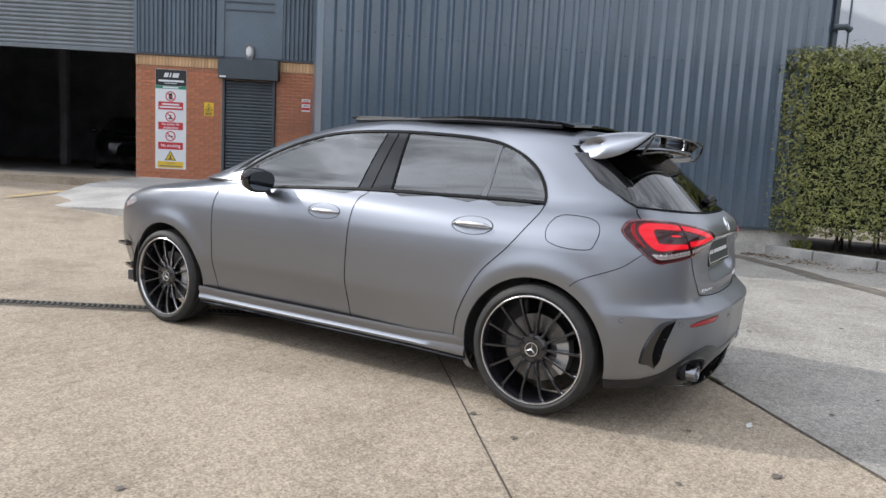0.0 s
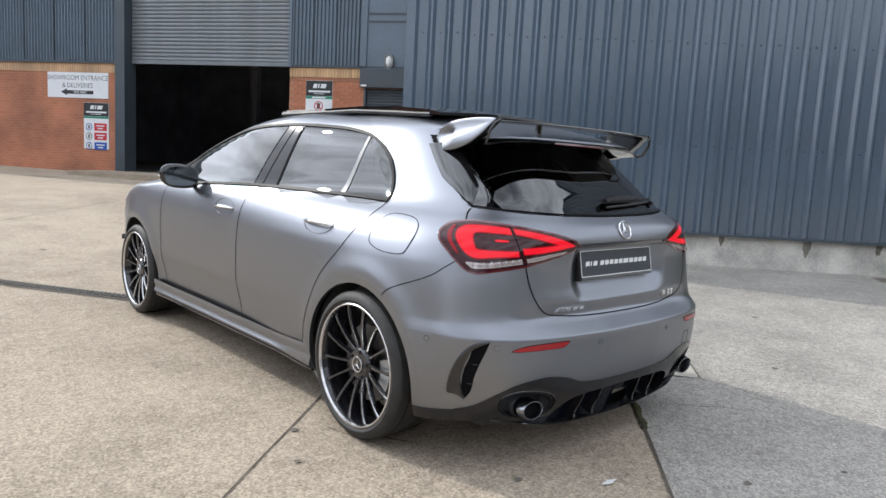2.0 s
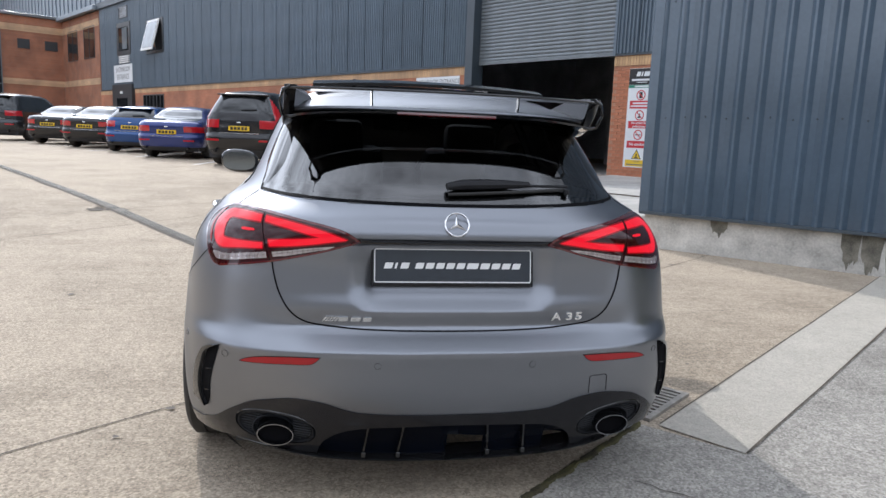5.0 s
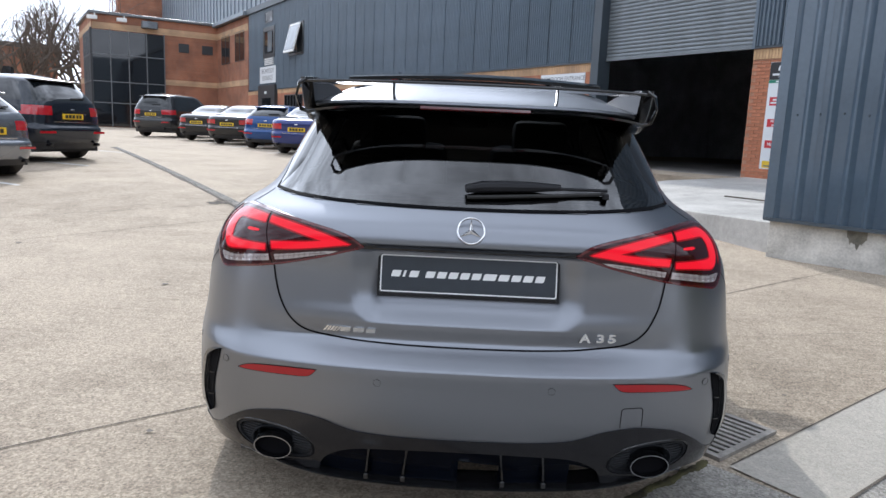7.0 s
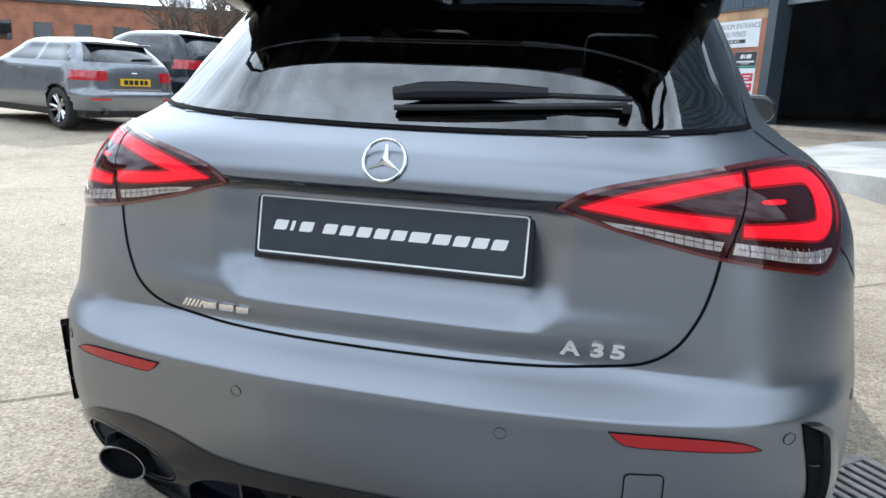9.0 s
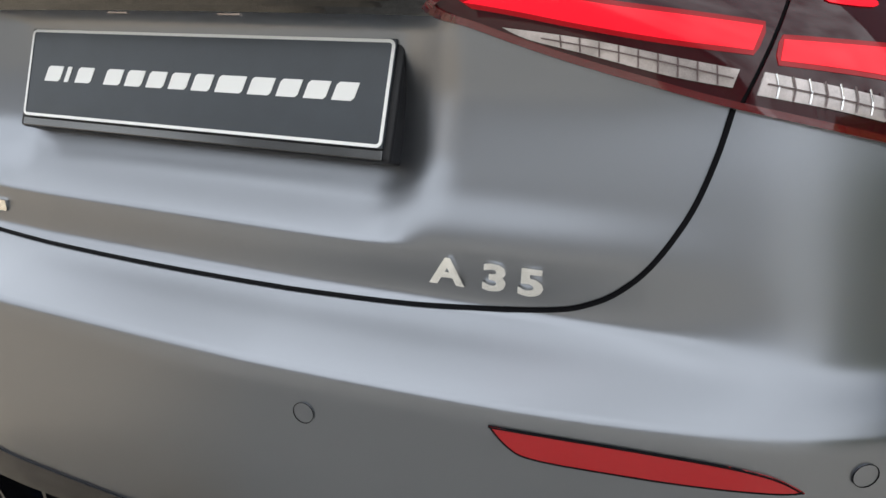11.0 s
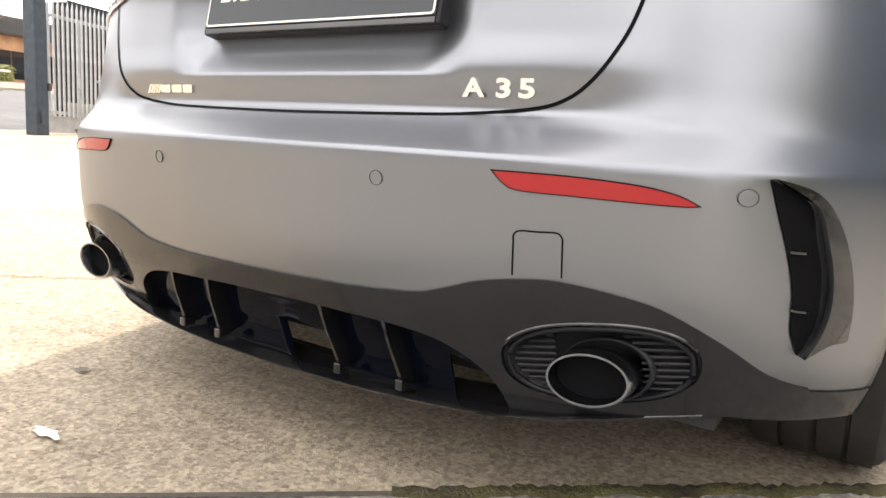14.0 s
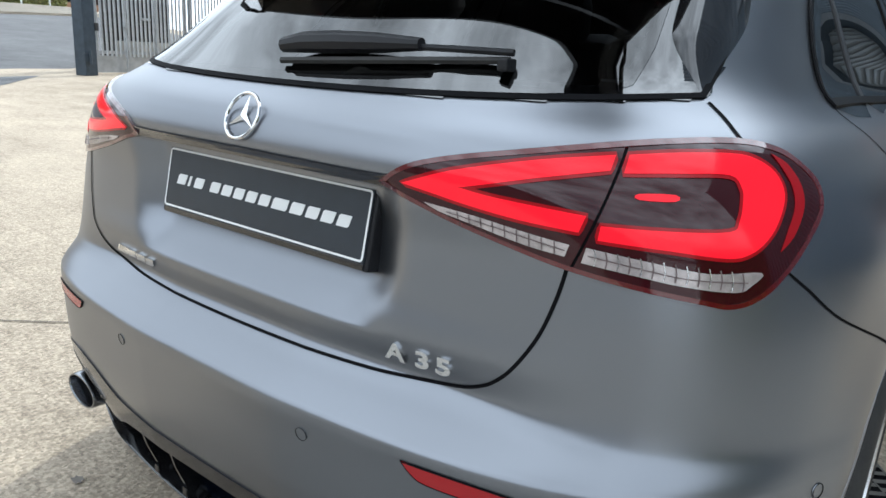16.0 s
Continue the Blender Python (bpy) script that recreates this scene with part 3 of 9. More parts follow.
wall_box("trim_door_post_right", (DOOR1 - 0.03, -0.17, BRICK_TOP, DOOR1 + 0.05, 0.2, EAVES), CLAD, "slate blue corner trim beside the shutter")
wall_box("wall_panel_over_door", (-0.75, -0.13, 3.3, 0.75, 0.1, EAVES), CLAD, "flat slate blue panels over the small door")
for z in (4.38, 4.56):
    wall_box("trim_panel_joint", (-0.56, -0.15, z, 0.56, -0.128, z + 0.03), CLAD_DARK, "panel joint over the small door")
for x in (-0.75, 0.58):
    wall_box("trim_flashing", (x, -0.16, 3.3, x + 0.17, -0.128, EAVES), CLAD, "slate blue upright flashing")
wall_box("wall_over_shutter", (DOOR0, 0.3, 6.8, DOOR1, 0.5, EAVES), CLAD_DARK, "dark lintel of the large shutter")
wall_box("roof_edge", (BX0, -0.3, EAVES, 3.2, 9.0, EAVES + 0.35), CLAD_DARK, "dark roof edge of the hall")


def roller(name, x0, x1, z0, z1, y, pitch, material, label, bottom=True):
    sh = setting(empty(name, SITE, "", ""), label, "shutter")
    w = x1 - x0
    prof = [(0.0, 0.0), (-0.012, pitch * 0.16), (-0.020, pitch * 0.45), (-0.012, pitch * 0.76), (0.0, pitch * 0.93), (0.004, pitch)]
    vs = [(x, yy, zz) for yy, zz in prof for x in (0, w)]
    fs = [(2 * i, 2 * i + 1, 2 * i + 3, 2 * i + 2) for i in range(len(prof) - 1)]
    me = bpy.data.meshes.new("slat")
    me.from_pydata(vs, [], fs)
    me.materials.append(material)
    for i in range(int((z1 - z0) / pitch)):
        ob = new("slat", me)
        ob.parent = sh
        ob.matrix_basis = pose(x0, y, z0 + i * pitch)
    if bottom:
        part("bottom_rail", boxed(x0, y - 0.03, z0 - 0.09, x1, y + 0.03, z0 + 0.005, bevel=0.008), material, sh)
    return sh


SHUTTER = mat("grey_shutter_steel", (0.17, 0.19, 0.205), 0.42, 0.2, vary=0.12, scale=3)
SHUTTER_DARK = mat("dark_shutter_steel", (0.055, 0.068, 0.08), 0.42, 0.1, vary=0.12, scale=3)
roller("large_roller_shutter", DOOR0 + 0.02, DOOR1 - 0.03, 3.42, 6.9, 0.08, 0.098, SHUTTER, "grey steel roller shutter, half raised over the doorway")
roller("small_roller_shutter", -0.53, 0.55, 0.42, 2.86, -0.125, 0.075, SHUTTER_DARK, "dark steel roller shutter, closed")
for x in (-0.6, 0.55):
    wall_box("trim_shutter_guide", (x, -0.19, 0.3, x + 0.06, -0.05, 2.86), SHUTTER_DARK, "dark guide rail of the small shutter", 0.006)
wall_box("shutter_box", (-0.66, -0.34, 2.84, 0.70, -0.05, 3.28), SHUTTER_DARK, "dark steel box over the small shutter", 0.01)
part("box_label", boxed(-0.62, -0.345, 2.86, -0.48, -0.338, 2.90), WHITE).matrix_basis = SITE
tagged(bpy.data.objects["box_label"], "small white label on the shutter box", "label")

# inside the doorway: dark hall with a back wall, floor, steel columns
INSIDE = mat("dim_hall_wall", (0.42, 0.42, 0.43), 0.9, vary=0.3, scale=1)
wall_box("wall_hall_back", (-16, 16, 0, 6, 16.2, EAVES), INSIDE, "dim back wall of the hall")
wall_box("wall_hall_left", (-16.2, 0.25, 0, -16, 16.2, EAVES), INSIDE, "dim side wall of the hall")
wall_box("wall_hall_right", (6, 0.25, 0, 6.2, 16.2, EAVES), INSIDE, "dim side wall of the hall")
setting(part("floor_hall", boxed(-16, 0.0, 0.3, 6, 16, 0.44), mat("hall_floor", (0.36, 0.34, 0.32), 0.5, vary=0.3, scale=1)), "grey concrete floor inside the hall", "floor")
setting(part("ceiling_hall", boxed(-16.2, 0.2, EAVES - 0.2, 6.2, 16.2, EAVES - 0.02), INSIDE), "dim hall ceiling", "ceiling")
for bx, by in ((-9, 9), (-5.6, 12), (-2.4, 9)):
    wall_box("column_hall", (bx, by, 0.4, bx + 0.25, by + 0.25, EAVES - 0.2), INSIDE, "steel column inside the hall")

# raised concrete apron in front of the doors, with its edge wall
APRON = mat("apron_concrete", (0.40, 0.385, 0.36), 0.88, vary=0.25, scale=1.2, bump=0.3, bump_scale=50)
bm = bmesh.new()
rows = []
for bx in np.linspace(-2.45, 2.80, 13):
    f = (bx + 2.45) / 5.25
    front = -5.35 - 1.55 * f
    zf = 0.17 + 0.20 * f
    p = from_site(bx, front)
    rows.append([bm.verts.new(q) for q in ((bx, front + 0.004, -0.1), (bx, front, zf - 0.015), (bx, front + 0.02, zf), (bx, front + 0.75, zf + 0.02), (bx, -2.8, 0.42 + 0.02 * f), (bx, 0.1, 0.5))])
for a, b in zip(rows, rows[1:]):
    for k in range(5):
        bm.faces.new((a[k], b[k], b[k + 1], a[k + 1]))
bm.faces.new(rows[0])
bm.faces.new(rows[-1][::-1])
setting(part("pavement_apron", bm, APRON), "raised concrete apron sloping up to the shutter doors", "pavement")
p0, p1 = from_site(1.0, -4.6), from_site(2.2, -4.9)
setting(part("trim_apron_gap", boxed(0.3, -4.55, 0.385, 2.2, -4.50, 0.405), JOINT), "dark joint across the apron", "joint")
setting(part("pavement_front", boxed(-7.9, -1.6, 0.15, -2.45, 0.1, 0.47), YARD), "worn concrete threshold before the large door", "pavement")
strip("yellow_line", tuple(from_site(-2.6, -5.2))[:2], tuple(from_site(-2.5, -0.3))[:2], 0.08, mat("worn_yellow_paint", (0.5, 0.36, 0.12), 0.8, vary=0.4, scale=5), 0.03, 0.4, 0.2, ground, 3)

# ---- the nearer clad block on its concrete plinth, turned a little from the hall ----
NEAR = SITE @ pose(2.76, -7.15, 0, 0, 0, 10.4)
NL, NZ, NT = 7.75, 0.44, EAVES + 0.9


def near_part(name, bm, material, label, category):
    ob = part(name, bm, material)
    ob.matrix_basis = NEAR
    return tagged(ob, label, category, kind="structure")


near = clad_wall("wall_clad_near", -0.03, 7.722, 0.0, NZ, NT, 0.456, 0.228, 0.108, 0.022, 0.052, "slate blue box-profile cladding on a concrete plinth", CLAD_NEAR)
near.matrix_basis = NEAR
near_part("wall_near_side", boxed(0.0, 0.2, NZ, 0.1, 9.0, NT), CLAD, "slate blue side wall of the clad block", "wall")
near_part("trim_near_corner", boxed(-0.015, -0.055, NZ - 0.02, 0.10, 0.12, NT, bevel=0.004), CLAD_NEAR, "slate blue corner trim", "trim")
near_part("trim_near_end", boxed(NL - 0.06, -0.055, NZ - 0.02, NL + 0.02, 0.2, NT, bevel=0.004), CLAD_DARK, "dark end trim of the clad block", "trim")
near_part("wall_near_end", boxed(NL - 0.1, 0.2, NZ, NL, 12, NT), CLAD, "slate blue end wall of the clad block", "wall")
near_part("trim_drip_near", boxed(0.0, -0.065, NZ - 0.03, NL, 0.03, NZ + 0.004), CLAD_DARK, "dark drip flashing along the plinth", "trim")
PLINTH2 = mat("stained_plinth", (0.50, 0.48, 0.44), 0.9, vary=0.34, scale=3.2, bump=0.5, bump_scale=35)
near_part("plinth", boxed(0.03, 0.03, -0.3, NL - 0.02, 0.4, NZ - 0.02, bevel=0.008), PLINTH2, "stained concrete plinth under the cladding", "plinth")
MOSS = mat("dark_wet_stain", (0.17, 0.158, 0.128), 0.8, vary=0.55, scale=7)
for k, (bx, w, h) in enumerate(((2.24, 0.10, 0.40), (2.44, 0.10, 0.43), (2.605, 0.065, 0.40), (2.73, 0.05, 0.43), (3.62, 0.08, 0.14), (4.3, 0.03, 0.16), (0.92, 0.10, 0.2), (5.4, 0.06, 0.22), (6.3, 0.05, 0.16))):
    rnd = random.Random(70 + k)
    pts = [(bx + w * (f - 0.5) * 2 + rnd.uniform(-0.012, 0.012), 0.0265, NZ - 0.02 - h * (0.75 + 0.35 * rnd.random()) * math.sin(math.pi * f) ** 0.45) for f in np.linspace(0, 1, 16)]
    near_part("plinth_stain", (lambda b: (b.faces.new([b.verts.new(p) for p in pts]), b)[1])(bmesh.new()), MOSS, "dark damp stain on the plinth", "stain")
SCREW = mat("dark_screw_cap", (0.045, 0.06, 0.075), 0.7, Specular_IOR_Level=0.15)
bm = bmesh.new()
bmesh.ops.create_cone(bm, cap_ends=True, segments=8, radius1=0.011, radius2=0.008, depth=0.008, matrix=pose(0, 0, 0, 90, 0, 0))
_sm = bpy.data.meshes.new("screw_cap")
bm.to_mesh(_sm)
bm.free()
_sm.materials.append(SCREW)
for z in (1.55, 2.86, 4.2):
    for i in range(30):
        ob = new("screw_cap", _sm)
        ob.parent = near
        ob.matrix_basis = pose(0.2 + 0.228 * i, -0.007, z + 0.01 * ((i * 7) % 3))
# gutter end and pale building beyond the block's end
setting(part("gutter_end", tube(bmesh.new(), [(10.3, -5.85, 3.55), (10.5, -5.85, 3.57), (10.58, -5.85, 3.52)], 0.05, 10), CLAD_DARK), "dark gutter outlet at the wall's end", "gutter")
PALE = mat("pale_cladding", (0.66, 0.68, 0.70), 0.5, vary=0.06, scale=1)
far_shed = empty("pale_shed", Matrix.Translation((21, -6.5, 0)) @ Matrix.Rotation(radians(-12), 4, "Z"), "pale clad industrial shed beyond the hedge", "building")
part("wall", boxed(0, -14, -0.2, 10, 12, 5.2), PALE, far_shed)
part("roof", boxed(-0.25, -14.2, 5.2, 10.2, 12.2, 7.6), mat("pale_grey_roof", (0.5, 0.52, 0.55), 0.45, vary=0.05, scale=1), far_shed)
for y in np.arange(-13, 12, 1.5):
    part("joint_strip", boxed(-0.27, y, 5.25, -0.25, y + 0.05, 7.55), CLAD_DARK, far_shed)


# ---- the hatchback: rear axle on the origin, nose towards +y ----
from mathutils.bvhtree import BVHTree
from mathutils.interpolate import poly_3d_calc

P_REAR = cubic([0.13, 0.2, 0.25, 0.30, 0.40, 0.50, 0.535, 0.545, 0.5495, 0.5535, 0.572, 0.596, 0.612, 0.650, 0.662, 0.72, 0.80, 0.87, 0.90, 0.94, 1.0, 1.046, 1.1, 1.2, 1.3, 1.345, 1.38, 1.405, 1.425, 1.438],
               [-0.65, -0.685, -0.713, -0.734, -0.757, -0.765, -0.7685, -0.7682, -0.766, -0.760, -0.730, -0.694, -0.6795, -0.6838, -0.6843, -0.669, -0.662, -0.674, -0.676, -0.662, -0.590, -0.533, -0.474, -0.366, -0.262, -0.208, -0.085, 0.15, 0.55, 1.0])
P_FRONT = cubic([0.13, 0.3, 0.45, 0.65, 0.75, 0.8, 0.85, 0.9, 0.93, 0.96, 0.985, 1.0, 1.1, 1.2, 1.3, 1.36, 1.40, 1.425, 1.438],
                [3.48, 3.66, 3.73, 3.74, 3.71, 3.66, 3.56, 3.36, 3.16, 2.95, 2.8, 2.72, 2.44, 2.22, 1.95, 1.74, 1.55, 1.38, 1.2])
W_MID = cubic([0.13, 0.22, 0.3, 0.36, 0.42, 0.5, 0.6, 0.7, 0.8, 0.88, 0.93, 0.96, 1.0, 1.1, 1.2, 1.3, 1.36, 1.40, 1.42, 1.432, 1.438],
              [0.76, 0.82, 0.852, 0.858, 0.868, 0.884, 0.889, 0.892, 0.888, 0.876, 0.859, 0.839, 0.806, 0.76, 0.71, 0.655, 0.615, 0.565, 0.48, 0.33, 0.01])
W_REAR = cubic([0.13, 0.22, 0.3, 0.4, 0.5, 0.6, 0.7, 0.8, 0.86, 0.90, 0.93, 0.96, 1.0, 1.03, 1.1, 1.2, 1.3, 1.34, 1.38, 1.41, 1.438],
               [0.84, 0.880, 0.898, 0.904, 0.905, 0.902, 0.899, 0.890, 0.872, 0.850, 0.826, 0.794, 0.735, 0.704, 0.668, 0.628, 0.578, 0.545, 0.46, 0.3, 0.01])
P_EXP = cubic([0.13, 0.55, 0.78, 1.0, 1.438], [3.4, 3.4, 4.0, 4.0, 3.4])
Q_EXP = cubic([0.13, 0.60, 0.80, 1.0, 1.438], [3.6, 3.3, 2.8, 2.5, 2.5])
# the corners of the rear lack the ledge under the tailgate and swell evenly
P_SOFT = cubic([0.13, 0.2, 0.25, 0.30, 0.40, 0.50, 0.536, 0.546, 0.556, 0.60, 0.66, 0.72, 0.80, 0.87, 0.90, 0.94, 1.0, 1.046, 1.1, 1.2, 1.3, 1.345, 1.38, 1.405, 1.425, 1.438],
               [-0.65, -0.685, -0.713, -0.734, -0.757, -0.764, -0.7665, -0.7650, -0.758, -0.717, -0.697, -0.685, -0.676, -0.673, -0.670, -0.656, -0.588, -0.533, -0.474, -0.366, -0.262, -0.208, -0.085, 0.15, 0.55, 1.0])
WHEELBASE, WHEEL_R = 2.729, 0.325
ARCHES = ((0.005, 0.305, 0.362), (WHEELBASE, 0.318, 0.368))


def body_point(kind, s, z):
    """A point of the left half of the skin: kind 0 rear (s: angle), 1 side (s: 0 to 1), 2 front (s: angle)."""
    yr, yf, p = float(P_REAR(z)), float(P_FRONT(z)), float(P_EXP(z))
    if kind == 0:
        soft = float(step(0.40, 0.68, 0.9 * math.sin(s) ** (2 / p)))
        yr += (float(P_SOFT(z)) - yr) * soft
    y0, y1 = max(0.0, min(yr + 0.62, 1.0)), max(1.05, min(2.55, yf - (0.75 if z < 1 else 0.5)))

    def half(y):
        k = float(step(1.5, -0.05, y))
        return float(W_MID(z)) * (1 - k) + float(W_REAR(z)) * k

    if kind == 0:
        x, y = half(y0) * math.sin(s) ** (2 / p), y0 - (y0 - yr) * math.cos(s) ** (2 / float(Q_EXP(z)))
    elif kind == 1:
        y = y0 + (y1 - y0) * s
        x = half(y)
    else:
        e = 3.2 if z < 1.0 else 3.6
        x, y = half(y1) * math.cos(s) ** (2 / e), y1 + (yf - y1) * math.sin(s) ** (2 / 2.3)
    # the rear bows a little more before it turns round the corner
    if kind == 0 and z < 0.72:
        y += 0.008 * math.sin(math.pi * min(1.0, max(0.0, (x - 0.18) / 0.50))) * float(step(0.72, 0.62, z))
    # swollen wheel arches
    for yc in (0.0, WHEELBASE):
        r = math.hypot(y - yc, z - WHEEL_R)
        if x > 0.7 and r < 0.62 and z < 0.86:
            x += 0.012 * math.exp(-((r - 0.39) / 0.06) ** 2)
    # recess for the number plate and the ledge under it
    if kind == 0 and 0.64 < z < 0.93 and x < 0.5:
        wide = 0.292 - 0.02 * float(step(0.75, 0.68, z))
        kx = 1 - float(step(wide - 0.03, wide + 0.06, x))
        kz = (1 - (1 - min(1.0, max(0.0, (z - 0.660) / 0.078))) ** 1.9) * (1 - float(step(0.868, 0.884, z)))
        y += 0.040 * kx * kz
    return Vector((-x, y, z))


def angles(n, p, q, a, b):
    """Angles that step evenly along a superellipse's quarter."""
    s = np.linspace(0, math.pi / 2, 2000)
    x, y = a * np.sin(s) ** (2 / p), b * np.cos(s) ** (2 / q)
    d = np.concatenate([[0], np.cumsum(np.hypot(np.diff(x), np.diff(y)))])
    return np.interp(np.linspace(0, d[-1], n), d, s)


Z_ROWS = np.concatenate([np.arange(0.13, 0.53, 0.012), np.arange(0.53, 0.562, 0.0025), np.arange(0.5625, 0.64, 0.005), np.arange(0.64, 0.672, 0.004), np.arange(0.677, 1.02, 0.008), np.arange(1.02, 1.33, 0.015), np.arange(1.335, 1.436, 0.006), [1.4375]])
COLS = [(0, a) for a in angles(120, 4.6, 2.5, 0.88, 0.75)] + [(1, s) for s in np.linspace(0, 1, 100)[1:]] + [(2, a) for a in angles(40, 3.2, 2.3, 0.88, 1.0)[1:]]


def skin_mesh():
    left = [[body_point(k, s, z) for k, s in COLS] for z in Z_ROWS]
    vs, fs = [], []
    width = 2 * len(COLS) - 2
    for row in left:
        vs += row + [Vector((-p.x, p.y, p.z)) for p in row[-2:0:-1]]
    for j in range(len(left) - 1):
        for i in range(width):
            k = (i + 1) % width
            fs.append((j * width + i, (j + 1) * width + i, (j + 1) * width + k, j * width + k))
    fs.append(tuple(range((len(left) - 1) * width, len(left) * width))[::-1])
    return vs, fs


SKIN_V, SKIN_F = skin_mesh()
_me = bpy.data.meshes.new("skin")
_me.from_pydata(SKIN_V, [], SKIN_F)
_me.update()
SKIN_N = [v.normal.copy() for v in _me.vertices]
bpy.data.meshes.remove(_me)
SKIN_TREE = BVHTree.FromPolygons(SKIN_V, SKIN_F)

# ways of looking at the skin: the axis of u, and the direction towards the body
REAR = (Vector((1, 0, 0)), Vector((0, 1, 0)))
SIDES = {-1: (Vector((0, 1, 0)), Vector((1, 0, 0))), 1: (Vector((0, 1, 0)), Vector((-1, 0, 0)))}
CORNERS = {1: (Vector((0.866, 0.5, 0)), Vector((-0.5, 0.866, 0))), -1: (Vector((-0.866, 0.5, 0)), Vector((0.5, 0.866, 0)))}


def on_skin(u, z, view):
    """The skin's point and normal at u, z of a view."""
    eu, d = view
    hit, n, i, _ = SKIN_TREE.ray_cast(eu * u + Vector((0, 0, z)) - d * 6, d)
    if hit is None:
        hit, n, i, _ = SKIN_TREE.find_nearest(eu * u + Vector((0, 0, z)) - d * 0.9)
    vs = SKIN_F[i]
    if len(vs) == 4:
        w = poly_3d_calc([SKIN_V[k] for k in vs], hit)
        n = sum((SKIN_N[k] * q for k, q in zip(vs, w)), Vector()).normalized()
    return hit, n


def rounded(pts, n=5, closed=True):
    """A smooth curve through points of the plane; a point given twice stays a corner."""
    out, m = [], len(pts)
    for i in range(m if closed else m - 1):
        p1, p2 = Vector(pts[i]), Vector(pts[(i + 1) % m])
        if (p1 - p2).length < 1e-6:
            continue
        p0 = Vector(pts[(i - 1) % m]) if closed or i else p1
        p3 = Vector(pts[(i + 2) % m]) if closed or i + 2 < m else p2
        for k in range(n):
            t = k / n
            out.append(0.5 * ((2 * p1) + (p2 - p0) * t + (2 * p0 - 5 * p1 + 4 * p2 - p3) * t * t + (3 * p1 - p0 - 3 * p2 + p3) * t**3))
    if not closed:
        out.append(Vector(pts[-1]))
    return out


def patch(name, outline, view, lift, material, parent, label="", grid=0.03, depth=None, skirt=0.012, mirror=False):
    """A panel that follows the skin inside an outline; depth(u, z) pushes it inwards."""
    eu, d = view
    bm = bmesh.new()
    bm.faces.new([bm.verts.new((p[0], p[1], 0)) for p in outline])
    us, zs = [p[0] for p in outline], [p[1] for p in outline]
    for axis, lo, hi in ((0, min(us), max(us)), (1, min(zs), max(zs))):
        for c in np.arange(math.ceil((lo + 1e-4) / grid) * grid, hi - 1e-4, grid):
            nrm = (1, 0, 0) if axis == 0 else (0, 1, 0)
            bmesh.ops.bisect_plane(bm, geom=bm.faces[:] + bm.edges[:] + bm.verts[:], plane_co=(c, c, 0), plane_no=nrm, dist=1e-6)
    bmesh.ops.triangulate(bm, faces=[f for f in bm.faces if len(f.verts) > 4])
    bm.verts.ensure_lookup_table()
    rim = [e for e in bm.edges if e.is_boundary]
    normals = {}
    places = {}
    for v in bm.verts:
        hit, n = on_skin(v.co.x, v.co.y, view)
        push = depth(v.co.x, v.co.y) if depth else 0.0
        places[v], normals[v] = hit + n * lift + d * push, n
    for v, co in places.items():
        v.co = co
    front = set(bm.faces)
    ext = bmesh.ops.extrude_edge_only(bm, edges=rim)
    for v in ext["geom"]:
        if isinstance(v, bmesh.types.BMVert):
            v.co += d * skirt
    bm.normal_update()
    for f in bm.faces:
        if f in front and f.normal.dot(d) > 0:
            f.normal_flip()
        f.smooth = f in front
    bm.verts.index_update()
    flat = [bool(f not in front) for f in bm.faces]
    loops = []
    if depth is None:
        bm.normal_update()
        for f in bm.faces:
            for lp in f.loops:
                loops.append(normals[lp.vert] if f in front and lp.vert in normals else f.normal.copy())
    me = bpy.data.meshes.new(name)
    bm.to_mesh(me)
    bm.free()
    if loops:
        me.normals_split_custom_set(loops)
    me.materials.append(material)
    ob = new(name, me)
    ob.parent = parent
    if label:
        tagged(ob, label)
    return ob


def seam(name, pts, view, width, parent, material=DARK, lift=0.0012, smooth=6):
    """A dark panel gap: a narrow ribbon on the skin along a line."""
    line = rounded(pts, smooth, False)
    hits = [on_skin(p[0], p[1], view) for p in line]
    vs, fs = [], []
    for i, (co, n) in enumerate(hits):
        t = (hits[min(i + 1, len(hits) - 1)][0] - hits[max(i - 1, 0)][0]).normalized()
        a = n.cross(t).normalized() * width / 2
        vs += [co + n * lift - a, co + n * (lift - 0.0006) - a * 0.3, co + n * (lift - 0.0006) + a * 0.3, co + n * lift + a]
    for i in range(len(hits) - 1):
        for k in range(3):
            fs.append((4 * i + k, 4 * i + k + 1, 4 * i + k + 5, 4 * i + k + 4))
    return link_mesh(name, vs, fs, material, parent)


def inside(u, z, poly):
    c, j = False, len(poly) - 1
    for i in range(len(poly)):
        (x1, y1), (x2, y2) = poly[i][:2], poly[j][:2]
        if (y1 > z) != (y2 > z) and u < (x2 - x1) * (z - y1) / (y2 - y1) + x1:
            c = not c
        j = i
    return c


def shrink(poly, k):
    """The outline moved inwards by k."""
    out, m = [], len(poly)
    area = sum(poly[i][0] * poly[(i + 1) % m][1] - poly[(i + 1) % m][0] * poly[i][1] for i in range(m))
    for i in range(m):
        t = Vector(poly[(i + 1) % m]) - Vector(poly[i - 1])
        n = Vector((-t.y, t.x)).normalized() * (1 if area > 0 else -1)
        out.append((poly[i][0] + n.x * k, poly[i][1] + n.y * k))
    return out


